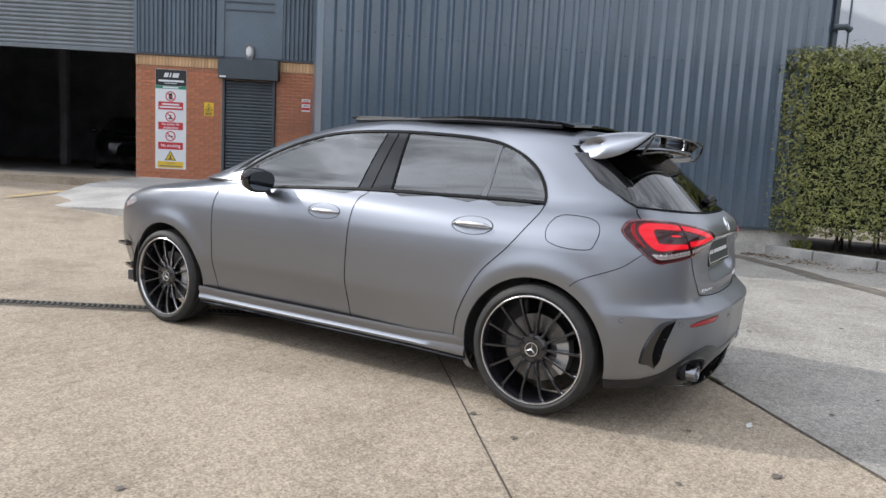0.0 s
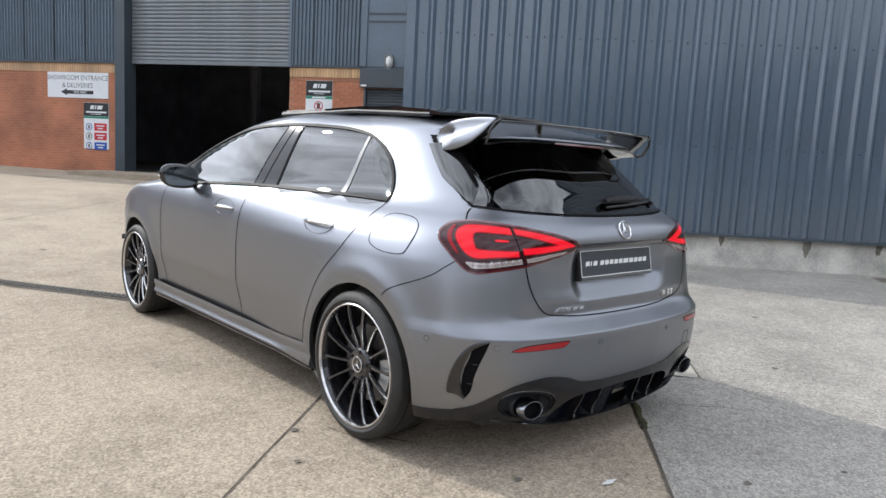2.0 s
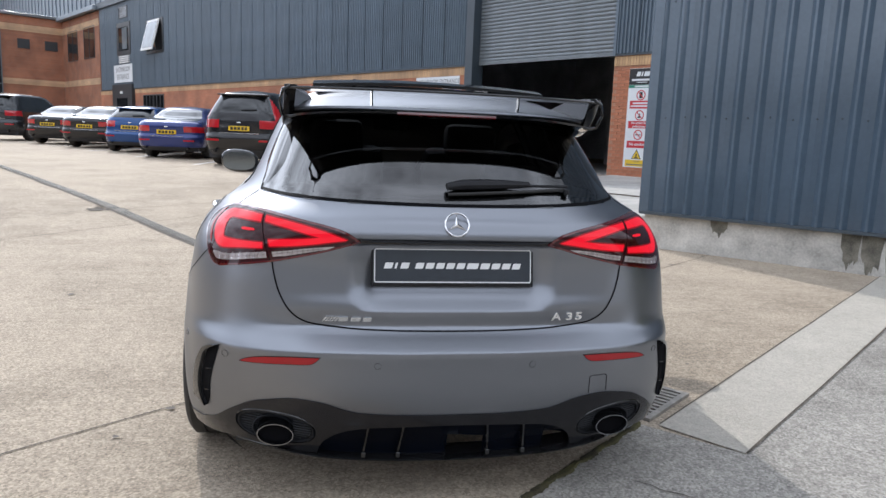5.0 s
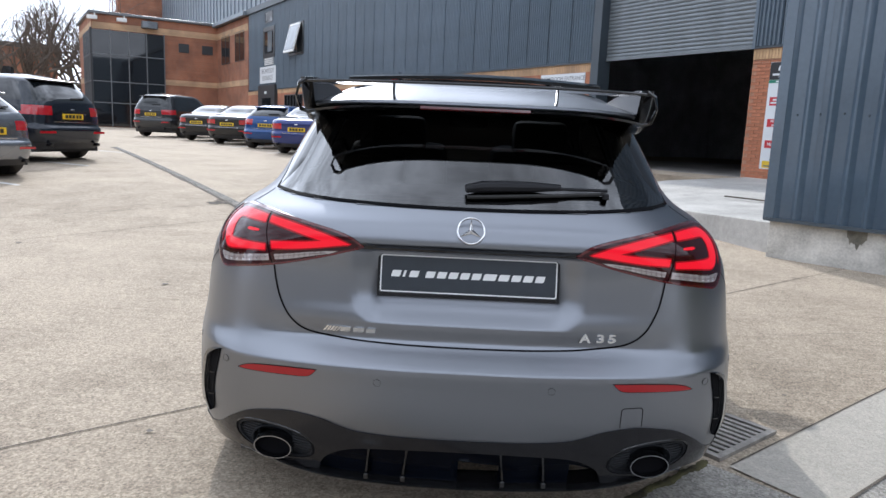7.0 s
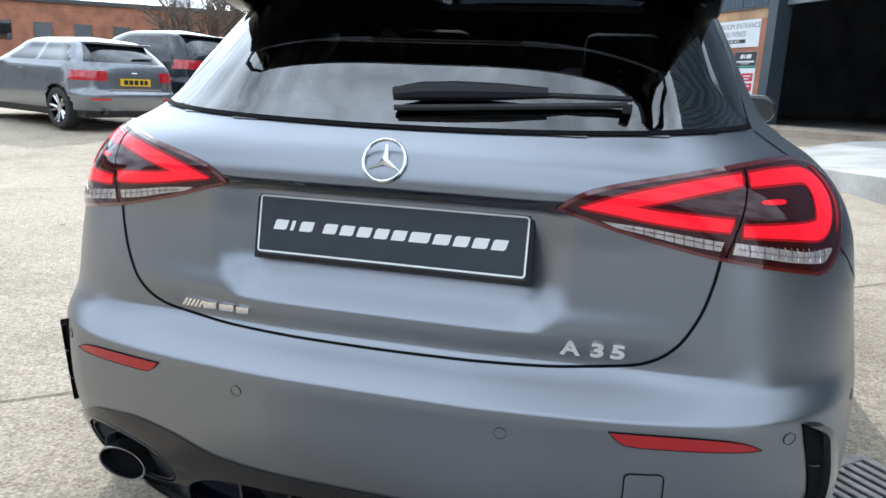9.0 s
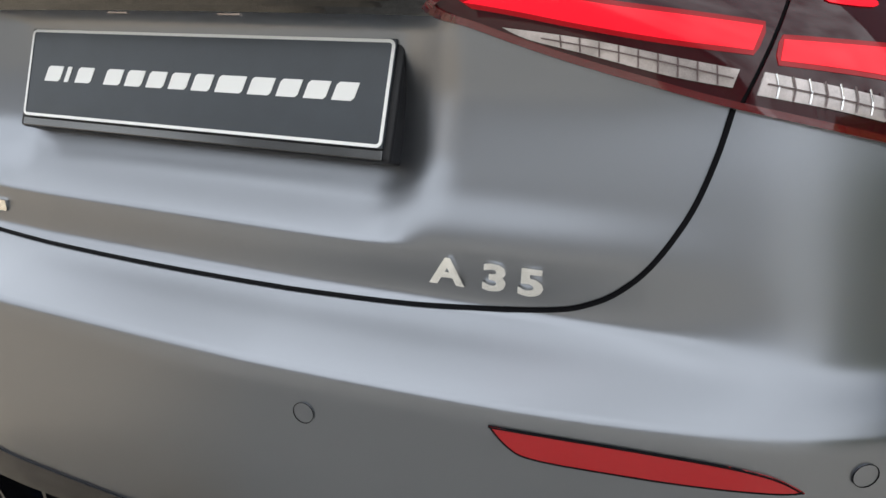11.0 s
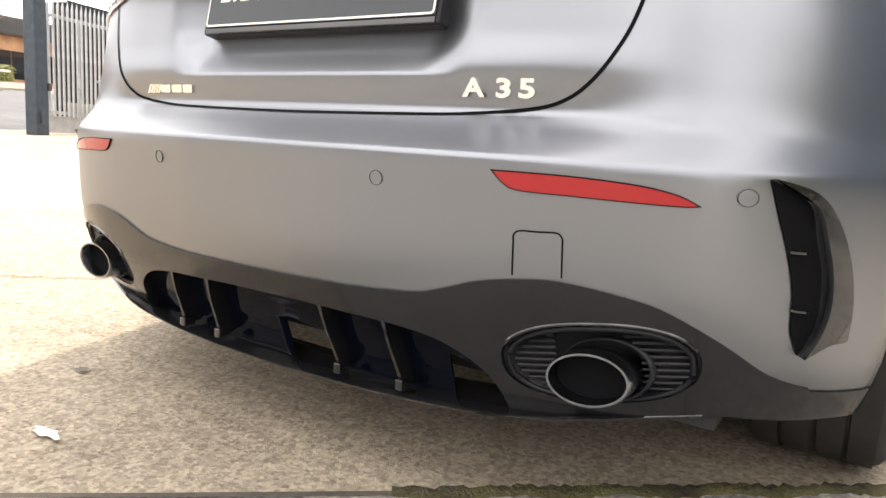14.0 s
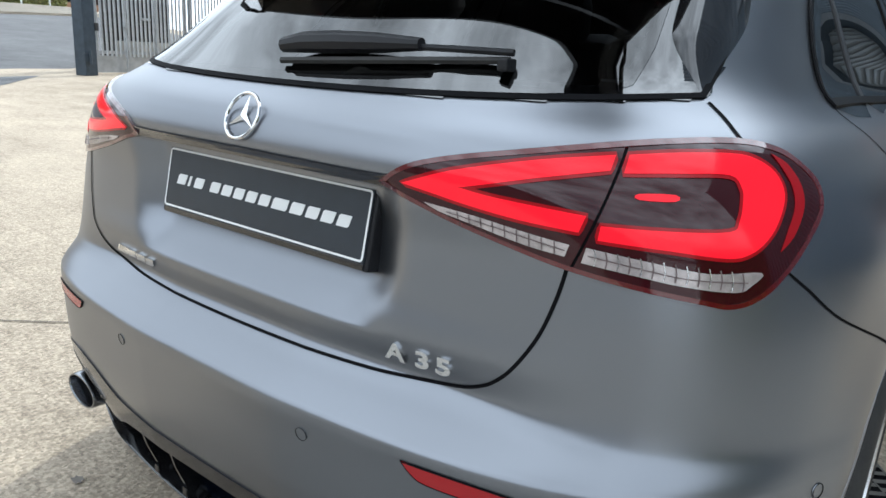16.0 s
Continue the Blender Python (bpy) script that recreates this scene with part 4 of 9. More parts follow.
def glassy(name, tint, rough=0.0):
    """Tinted glass: light goes straight through it, and it mirrors by Fresnel."""
    m = bpy.data.materials.new(name)
    m.use_nodes = True
    nt = m.node_tree
    nt.nodes.clear()
    out, mix = nt.nodes.new("ShaderNodeOutputMaterial"), nt.nodes.new("ShaderNodeMixShader")
    thru, gl, fr = nt.nodes.new("ShaderNodeBsdfTransparent"), nt.nodes.new("ShaderNodeBsdfGlossy"), nt.nodes.new("ShaderNodeFresnel")
    thru.inputs["Color"].default_value = (*tint, 1)
    gl.inputs["Roughness"].default_value = rough
    fr.inputs["IOR"].default_value = 2.0
    nt.links.new(fr.outputs[0], mix.inputs[0])
    nt.links.new(thru.outputs[0], mix.inputs[1])
    nt.links.new(gl.outputs[0], mix.inputs[2])
    nt.links.new(mix.outputs[0], out.inputs["Surface"])
    return m


GLASS_DARK, GLASS_SIDE = glassy("privacy_glass_tint", (0.10, 0.105, 0.11)), glassy("side_glass_tint", (0.24, 0.31, 0.305))
LINING = mat("dark_lining", (0.034, 0.034, 0.036), 0.85)
SEAT = mat("black_upholstery", (0.04, 0.04, 0.042), 0.7, bump=0.2, bump_scale=200)


def lit(name, color, strength, base):
    m = mat(name, base, 0.12, Coat_Weight=0.1, Coat_Roughness=0.03, Specular_IOR_Level=0.25)
    b = m.node_tree.nodes["Principled BSDF"]
    b.inputs["Emission Color"].default_value, b.inputs["Emission Strength"].default_value = (*color, 1), strength
    return m


LED_RED = lit("lit_red_led", (1.0, 0.008, 0.026), 0.72, (0.12, 0.002, 0.004))
DULL_RED = lit("dull_red_glow", (0.8, 0.004, 0.012), 0.16, (0.12, 0.003, 0.006))
CLEAR_LENS = mat("clear_reverse_lens", (0.42, 0.37, 0.36), 0.15, 0.3, vary=0.25, scale=60, Coat_Weight=1.0, Coat_Roughness=0.03)
LENS_STEP = mat("lens_inner_step", (0.16, 0.12, 0.12), 0.2)
LENS_DARK = mat("smoked_red_lens", (0.030, 0.0025, 0.0045), 0.05, Specular_IOR_Level=0.35, Coat_Weight=0.15, Coat_Roughness=0.02)

# outlines on the skin: u runs along the body (sides) or across it (rear)
DLO = [(1.99, 0.962), (1.99, 0.962), (1.6, 0.985), (1.08, 1.004), (0.41, 1.006), (0.048, 1.003), (0.048, 1.003), (0.053, 1.04), (0.08, 1.107), (0.13, 1.175), (0.188, 1.221), (0.243, 1.252), (0.317, 1.284), (0.407, 1.309), (0.583, 1.331), (0.834, 1.344), (1.05, 1.348), (1.28, 1.342), (1.5, 1.318), (1.72, 1.262), (1.92, 1.182), (2.08, 1.09), (2.10, 1.06)]
WIN_F = [(1.93, 0.982), (1.93, 0.982), (1.5, 1.0), (1.155, 1.016), (1.155, 1.016), (1.082, 1.32), (1.082, 1.32), (1.3, 1.316), (1.5, 1.292), (1.7, 1.24), (1.88, 1.166), (2.0, 1.09)]
WIN_R = [(0.945, 1.022), (0.945, 1.022), (0.65, 1.018), (0.405, 1.016), (0.405, 1.016), (0.378, 1.272), (0.378, 1.272), (0.605, 1.306), (0.955, 1.322), (0.955, 1.322)]
WIN_Q = [(0.372, 1.016), (0.372, 1.016), (0.075, 1.012), (0.075, 1.012), (0.098, 1.08), (0.165, 1.165), (0.262, 1.232), (0.35, 1.262), (0.35, 1.262)]
REAR_GLASS = [(-0.634, 1.016), (-0.634, 1.016), (-0.5, 1.004), (-0.25, 0.994), (0, 0.991), (0.25, 0.994), (0.5, 1.004), (0.634, 1.016), (0.634, 1.016), (0.612, 1.12), (0.575, 1.23), (0.545, 1.30), (0.545, 1.30), (0, 1.335), (-0.545, 1.30), (-0.545, 1.30), (-0.575, 1.23), (-0.612, 1.12)]
REAR_PANE = [(-0.545, 1.030), (-0.545, 1.030), (-0.4, 1.018), (0, 1.010), (0.4, 1.018), (0.545, 1.030), (0.545, 1.030), (0.50, 1.26), (0.50, 1.26), (0, 1.285), (-0.50, 1.26), (-0.50, 1.26)]
LAMP = [(-0.071, 0.883), (-0.071, 0.883), (-0.045, 0.903), (-0.009, 0.918), (0.067, 0.935), (0.205, 0.956), (0.30, 0.966), (0.39, 0.969), (0.448, 0.960), (0.482, 0.942), (0.505, 0.918), (0.505, 0.888), (0.484, 0.858), (0.455, 0.822), (0.422, 0.792), (0.385, 0.779), (0.337, 0.785), (0.193, 0.807), (0.113, 0.825), (0.036, 0.845), (-0.04, 0.869)]
VALANCE_TOP = [(-0.81, 0.262), (-0.76, 0.288), (-0.71, 0.33), (-0.652, 0.366), (-0.60, 0.382), (-0.521, 0.393), (-0.463, 0.389), (-0.405, 0.378), (-0.35, 0.359), (-0.30, 0.347), (-0.185, 0.340), (0, 0.337)]
VALANCE_LOW = [(-0.81, 0.226), (-0.69, 0.220), (-0.57, 0.196), (-0.48, 0.18), (-0.32, 0.163), (0, 0.153)]
HATCH_LOW = [(-0.577, 0.808), (-0.570, 0.767), (-0.557, 0.721), (-0.536, 0.679), (-0.514, 0.651), (-0.486, 0.630), (-0.445, 0.616), (-0.358, 0.606), (-0.252, 0.601), (0, 0.598)]


def both(half):
    return half + [(-u, z) for u, z in half[-2::-1]]


VALANCE = rounded(both(VALANCE_TOP), 4, False) + rounded(both(VALANCE_LOW)[::-1], 4, False)

car = empty("hatchback_car", pose(0, 0, 0), "satin grey five-door hatchback with black multi-spoke wheels, parked on concrete", "car")


def skin_part(name, keep, label=""):
    """The faces of the skin whose middle passes keep(), with the whole skin's normals."""
    used, fs = {}, []
    for f in SKIN_CENTRES:
        if keep(f):
            fs.append(SKIN_F[f])
    for f in fs:
        for v in f:
            used.setdefault(v, len(used))
    order = sorted(used, key=used.get)
    me = bpy.data.meshes.new(name)
    me.from_pydata([SKIN_V[v] for v in order], [], [tuple(used[v] for v in f) for f in fs])
    me.shade_smooth()
    me.normals_split_custom_set_from_vertices([SKIN_N[v] for v in order])
    me.materials.append(SATIN)
    ob = new(name, me)
    ob.parent = car
    return tagged(ob, label) if label else ob


def region(c):
    """Which panel a place of the skin belongs to."""
    x, y, z = abs(c.x), c.y, c.z
    for yc, zc, r in ARCHES:
        if x > 0.5 and math.hypot(y - yc, z - zc) < r + 0.02 and z < 0.8:
            return "open"
        if x > 0.5 and z < zc and abs(y - yc) < r + 0.008:
            return "open"
    if z < 0.225 and y > -0.42:
        return "open"
    if x > 0.45 and (inside(y, z, HOLE_F) or inside(y, z, HOLE_R) or inside(y, z, HOLE_Q)):
        return "open"
    if y < 0.1 and (inside(c.x, z, CUT_REAR)):
        return "open"
    if y < -0.3 and inside(c.x, z + 0.014, VALANCE) or (y < -0.42 and z < 0.21):
        return "open"
    if 1.3 < z and 0.33 < y < 1.32 and x < 0.42:
        return "open"
    if y < 0.15 and z > 0.6 and x < 0.7 and inside(x, z, HATCH_HALF):
        return "tailgate"
    gap = np.interp(y, [-0.455, -0.418, -0.376, -0.226, -0.17], [0.82, 0.781, 0.752, 0.69, 0.64])
    if y < -0.05 and z < gap:
        return "rear_bumper"
    if x > 0.6 and z < 1.006 and y > 0:
        rear = np.interp(z, [0.28, 0.415, 0.54, 0.663, 0.802, 0.944, 1.006], [0.437, 0.416, 0.363, 0.292, 0.155, 0.053, 0.05])
        mid = np.interp(z, [0.28, 0.49, 0.71, 0.854, 0.958, 1.004], [1.124, 1.156, 1.15, 1.138, 1.122, 1.08])
        fore = np.interp(z, [0.27, 0.45, 0.6, 0.85, 0.95], [2.218, 2.257, 2.254, 2.251, 2.22])
        if rear < y < mid:
            return "rear_door_" + ("left" if c.x < 0 else "right")
        if mid < y < fore and z < 0.985:
            return "front_door_" + ("left" if c.x < 0 else "right")
    return "body_shell"


CUT_F, CUT_R, CUT_Q = (shrink([tuple(p) for p in rounded(w, 3)], 0.013) for w in (WIN_F, WIN_R, WIN_Q))
HOLE_F, HOLE_R, HOLE_Q = (shrink([tuple(p) for p in rounded(w, 3)], -0.001) for w in (WIN_F, WIN_R, WIN_Q))
CUT_REAR = [tuple(p) for p in rounded(REAR_PANE, 3)]
HATCH_HALF = [(0, 0.598)] + [(-u, z) for u, z in HATCH_LOW[::-1]] + [(0.599, 0.892), (0.604, 0.962), (0.70, 0.968), (0.67, 0.993), (0.634, 1.014), (0.578, 1.227), (0.545, 1.31), (0, 1.345)]
SKIN_CENTRES = range(len(SKIN_F))
_where = {}
for _i, _f in enumerate(SKIN_F):
    _where.setdefault(region(sum((SKIN_V[k] for k in _f), Vector()) / len(_f)), set()).add(_i)
for _name, _label in (("body_shell", "satin grey body shell"), ("tailgate", "satin grey tailgate"), ("rear_bumper", ""), ("rear_door_left", ""), ("rear_door_right", ""), ("front_door_left", ""), ("front_door_right", "")):
    _set = _where.get(_name, set())
    skin_part(_name.replace("_left", "").replace("_right", ""), lambda i, s=_set: i in s, _label)

# wheel arch edges, arch liners, floor pan
for sx in (-1, 1):
    for yc, zc, r in ARCHES:
        a0, a1 = (-28, 190) if yc < 1 else (-12, 205)
        ring = [(yc + (r + 0.035) * math.cos(radians(a)), zc + (r + 0.035) * math.sin(radians(a))) for a in range(a0, a1 + 1, 6)]
        ring += [(yc + r * math.cos(radians(a)), zc + r * math.sin(radians(a))) for a in range(a1, a0 - 1, -6)]
        patch("arch_edge", ring, SIDES[sx], 0.0006, SATIN, car, grid=0.04, skirt=0.02)
        bm = bmesh.new()
        for k, (xa, rr) in enumerate(((0.86, r + 0.012), (0.5, r + 0.012))):
            for a in np.linspace(-14, 194, 27):
                bm.verts.new((sx * xa, yc + rr * math.cos(radians(a)), zc + rr * math.sin(radians(a))))
        bm.verts.ensure_lookup_table()
        for k in range(26):
            bm.faces.new((bm.verts[k], bm.verts[k + 1], bm.verts[k + 28], bm.verts[k + 27]))
        bm.faces.new([bm.verts[k] for k in range(27, 54)])
        part("arch_liner", bm, LINING, car, "black wheel arch liner")
part("floor_pan", boxed(-0.7, -0.56, 0.19, 0.7, 3.4, 0.26), LINING, car)

# side skirts
SILL = SATIN
for sx in (-1, 1):
    prof = [(0.880, 0.300), (0.8815, 0.290), (0.882, 0.274), (0.874, 0.256), (0.875, 0.246), (0.883, 0.232), (0.880, 0.220), (0.862, 0.206), (0.80, 0.206)]
    low = [(0.84, 0.207), (0.868, 0.205), (0.87, 0.197), (0.86, 0.193), (0.80, 0.19)]
    for name, pr, m in (("side_skirt", prof, SILL), ("skirt_blade", low, GLOSS_BLACK)):
        bm = bmesh.new()
        rows = []
        for y in np.linspace(0.365, 2.375, 40):
            e = 0.02 * float(step(0.75, 0.365, y)) + 0.006 * float(step(2.1, 2.375, y))
            rows.append([bm.verts.new((sx * (x + e), y, z + (e * 0.9 if z > 0.24 else 0))) for x, z in pr])
        for a, b in zip(rows, rows[1:]):
            for k in range(len(pr) - 1):
                bm.faces.new((a[k], a[k + 1], b[k + 1], b[k]))
        bm.faces.new(rows[0])
        bm.faces.new(rows[-1][::-1])
        part(name, bm, m, car, "gloss black skirt blade" if m is GLOSS_BLACK else "", smooth=True)

# windows: black surround with openings, panes set in it


def frame_ring(name, outer, inners, view, lift, material, parent, label=""):
    """A surround that follows the skin between an outline and its openings, in strips of its own."""
    eu, d = view
    us, zs = [p[0] for p in outer], [p[1] for p in outer]
    vs, fs, index = [], [], {}
    g = 0.006
    nu, nz = int((max(us) - min(us)) / g) + 2, int((max(zs) - min(zs)) / g) + 2
    u0, z0 = min(us) - g / 2, min(zs) - g / 2

    def vert(i, j):
        if (i, j) not in index:
            co, n = on_skin(u0 + i * g, z0 + j * g, view)
            index[i, j] = len(vs)
            vs.append(co + n * lift)
        return index[i, j]

    for i in range(nu):
        for j in range(nz):
            u, z = u0 + (i + 0.5) * g, z0 + (j + 0.5) * g
            if inside(u, z, outer) and not any(inside(u, z, w) for w in inners):
                fs.append((vert(i, j), vert(i + 1, j), vert(i + 1, j + 1), vert(i, j + 1)) if d.x < 0 or d.y > 0 else (vert(i, j), vert(i, j + 1), vert(i + 1, j + 1), vert(i + 1, j)))
    return link_mesh(name, vs, fs, material, parent, label, smooth=True)


def band(name, outline, width, view, lift, material, parent, label=""):
    """A trim strip of one width along an outline."""
    pts = [tuple(p) for p in rounded(outline, 14)]
    inner = shrink(pts, width)
    vs, fs, m = [], [], len(pts)
    for p, q in zip(pts, inner):
        for c, up in ((p, lift - 0.004), (p, lift), (q, lift), (q, lift - 0.012)):
            co, n = on_skin(c[0], c[1], view)
            vs.append(co + n * up)
    for i in range(m):
        k = (i + 1) % m
        for s in range(3):
            fs.append((4 * i + s, 4 * i + s + 1, 4 * k + s + 1, 4 * k + s))
    return link_mesh(name, vs, fs, material, parent, label)


QUARTER_BAR = mat("satin_grey_bar", (0.10, 0.103, 0.11), 0.45, 0.8)
PILLAR_BLACK = mat("black_pillar_film", (0.004, 0.004, 0.005), 0.1, Specular_IOR_Level=0.3)
for sx in (-1, 1):
    band("window_trim", DLO, 0.013, SIDES[sx], 0.0065, TRIM_BLACK, car, "satin black window surround")
    pillar = [(1.165, 1.012), (1.09, 1.332), (0.945, 1.332), (0.935, 1.012)]
    patch("pillar_cover", pillar, SIDES[sx], 0.0035, PILLAR_BLACK, car, "satin black door pillar cover")
    for line, wide in (([(1.015, 1.328), (1.05, 1.15), (1.075, 1.016)], 0.009), ([(0.949, 1.328), (0.945, 1.17), (0.941, 1.016)], 0.014), ([(1.088, 1.328), (1.126, 1.17), (1.160, 1.016)], 0.008)):
        seam("pillar_gap", line, SIDES[sx], wide, car, lift=0.0046)
    patch("quarter_bar", [(0.406, 1.01), (0.379, 1.285), (0.361, 1.282), (0.374, 1.01)], SIDES[sx], 0.004, QUARTER_BAR, car, "satin grey window bar")
    for w, g, label in ((WIN_F, GLASS_SIDE, "lightly tinted side window"), (WIN_R, GLASS_DARK, "dark tinted side window"), (WIN_Q, GLASS_DARK, "dark tinted quarter window")):
        ob = patch("side_window", [tuple(p) for p in rounded(shrink([tuple(q) for q in rounded(w, 1)], -0.012), 3)], SIDES[sx], 0.001, g, car, label, skirt=0.002)
        ob.visible_shadow = False
    # dark infill between the panes and the trim
    frame_ring("window_seal", [tuple(p) for p in rounded(DLO, 4)], [CUT_F, CUT_R, CUT_Q], SIDES[sx], 0.0005, LINING, car)

FRIT = mat("black_glass_border", (0.003, 0.003, 0.0035), 0.01, IOR=2.0)
frame_ring("rear_window_surround", [tuple(p) for p in rounded(REAR_GLASS, 4)], [CUT_REAR], REAR, 0.0018, FRIT, car, "gloss black rear window border")
patch("rear_window", [tuple(p) for p in rounded(shrink([tuple(p) for p in rounded(REAR_PANE, 2)], -0.012), 2)], REAR, 0.0026, GLASS_DARK, car, "dark tinted rear window", skirt=0.002).visible_shadow = False
band("rear_window_seal", REAR_GLASS, 0.007, REAR, 0.003, DARK, car)

# panel gaps
seam("tailgate_gap", both(HATCH_LOW), REAR, 0.0052, car)
for sx in (-1, 1):
    v = SIDES[sx]
    seam("tailgate_gap", [(sx * 0.640, 1.012), (sx * 0.672, 0.990), (sx * 0.706, 0.966)], REAR, 0.006, car)
    seam("door_gap", [(2.20, 0.965), (2.225, 0.935), (2.251, 0.85), (2.255, 0.742), (2.256, 0.6), (2.254, 0.448), (2.22, 0.29)], v, 0.005, car)
    seam("door_gap", [(1.02, 1.342), (1.06, 1.15), (1.083, 1.004), (1.122, 0.958), (1.14, 0.854), (1.15, 0.712), (1.158, 0.487), (1.124, 0.287)], v, 0.005, car)
    seam("door_gap", [(0.05, 1.005), (0.058, 0.944), (0.155, 0.802), (0.292, 0.663), (0.363, 0.54), (0.416, 0.415), (0.434, 0.30)], v, 0.005, car)
    seam("bumper_gap", [(-0.468, 0.825), (-0.44, 0.80), (-0.376, 0.752), (-0.226, 0.69), (-0.172, 0.65)], v, 0.0035, car)
# fuel flap, on the left rear wing
flap = [(-0.042, 0.952), (-0.085, 0.966), (-0.185, 0.962), (-0.245, 0.942), (-0.268, 0.902), (-0.258, 0.845), (-0.232, 0.822), (-0.13, 0.820), (-0.045, 0.84), (-0.021, 0.873), (-0.021, 0.916)]
patch("fuel_flap", [tuple(p) for p in rounded(flap, 5)], SIDES[-1], 0.0012, SATIN, car, skirt=0.003)
seam("flap_gap", flap + flap[:1], SIDES[-1], 0.003, car, lift=0.0022)


# ---- rear of the car: lamps, badges, plate, bumper, diffuser, exhausts ----
STRIP_C = [(0.221, 0.866), (0.221, 0.866), (0.299, 0.866), (0.372, 0.868), (0.384, 0.880), (0.388, 0.901), (0.387, 0.915), (0.372, 0.929), (0.309, 0.929), (0.243, 0.926), (0.243, 0.926), (0.249, 0.946), (0.249, 0.946), (0.31, 0.951), (0.377, 0.952), (0.41, 0.947), (0.436, 0.932), (0.446, 0.909), (0.437, 0.881), (0.421, 0.858), (0.400, 0.843), (0.372, 0.838), (0.302, 0.844), (0.219, 0.849), (0.219, 0.849)]
STRIP_V = [(-0.036, 0.886), (-0.036, 0.886), (0.031, 0.910), (0.138, 0.933), (0.233, 0.945), (0.233, 0.945), (0.227, 0.928), (0.227, 0.928), (0.140, 0.913), (0.05, 0.893), (0.05, 0.891), (0.086, 0.886), (0.143, 0.881), (0.203, 0.876), (0.203, 0.876), (0.196, 0.856), (0.196, 0.856), (0.124, 0.862), (0.057, 0.871), (0.01, 0.879)]
REVERSE_OUT = [(0.207, 0.839), (0.207, 0.839), (0.284, 0.829), (0.353, 0.820), (0.416, 0.822), (0.405, 0.807), (0.385, 0.799), (0.321, 0.804), (0.266, 0.812), (0.203, 0.820), (0.203, 0.820)]
REVERSE_IN = [(-0.002, 0.866), (-0.002, 0.866), (0.066, 0.859), (0.139, 0.847), (0.187, 0.840), (0.187, 0.840), (0.183, 0.825), (0.183, 0.825), (0.134, 0.832), (0.067, 0.847), (0.02, 0.857)]
STRIP_OUT = [(0.436, 0.952), (0.436, 0.952), (0.457, 0.941), (0.473, 0.918), (0.474, 0.893), (0.458, 0.862), (0.440, 0.845), (0.440, 0.845), (0.449, 0.868), (0.460, 0.894), (0.459, 0.916), (0.448, 0.936)]
LAMP_RING = [tuple(p) for p in rounded(LAMP, 5)]


def lamp_part(name, outline, view, lift, material, parent, label="", k=4, skirt=0.006):
    return patch(name, [tuple(p) for p in rounded(outline, k)], view, lift, material, parent, label, grid=0.02, skirt=skirt)


def clip_right(poly, at, keep_right):
    """The part of an outline to one side of the slanting split between the lamp's halves."""
    split = lambda z: np.interp(z, [0.80, 0.892, 0.965], [at - 0.008, at + 0.018, at + 0.055])
    bm = bmesh.new()
    bm.faces.new([bm.verts.new((u, z, 0)) for u, z in poly])
    lo, hi = Vector((float(split(0.80)), 0.80, 0)), Vector((float(split(0.965)), 0.965, 0))
    t = (hi - lo).normalized()
    n = Vector((t.y, -t.x, 0))
    bmesh.ops.bisect_plane(bm, geom=bm.faces[:] + bm.edges[:] + bm.verts[:], plane_co=lo, plane_no=n if not keep_right else -n, clear_outer=True)
    f = max(bm.faces, key=lambda q: q.calc_area())
    out = [(v.co.x, v.co.y) for v in f.verts]
    bm.free()
    return out


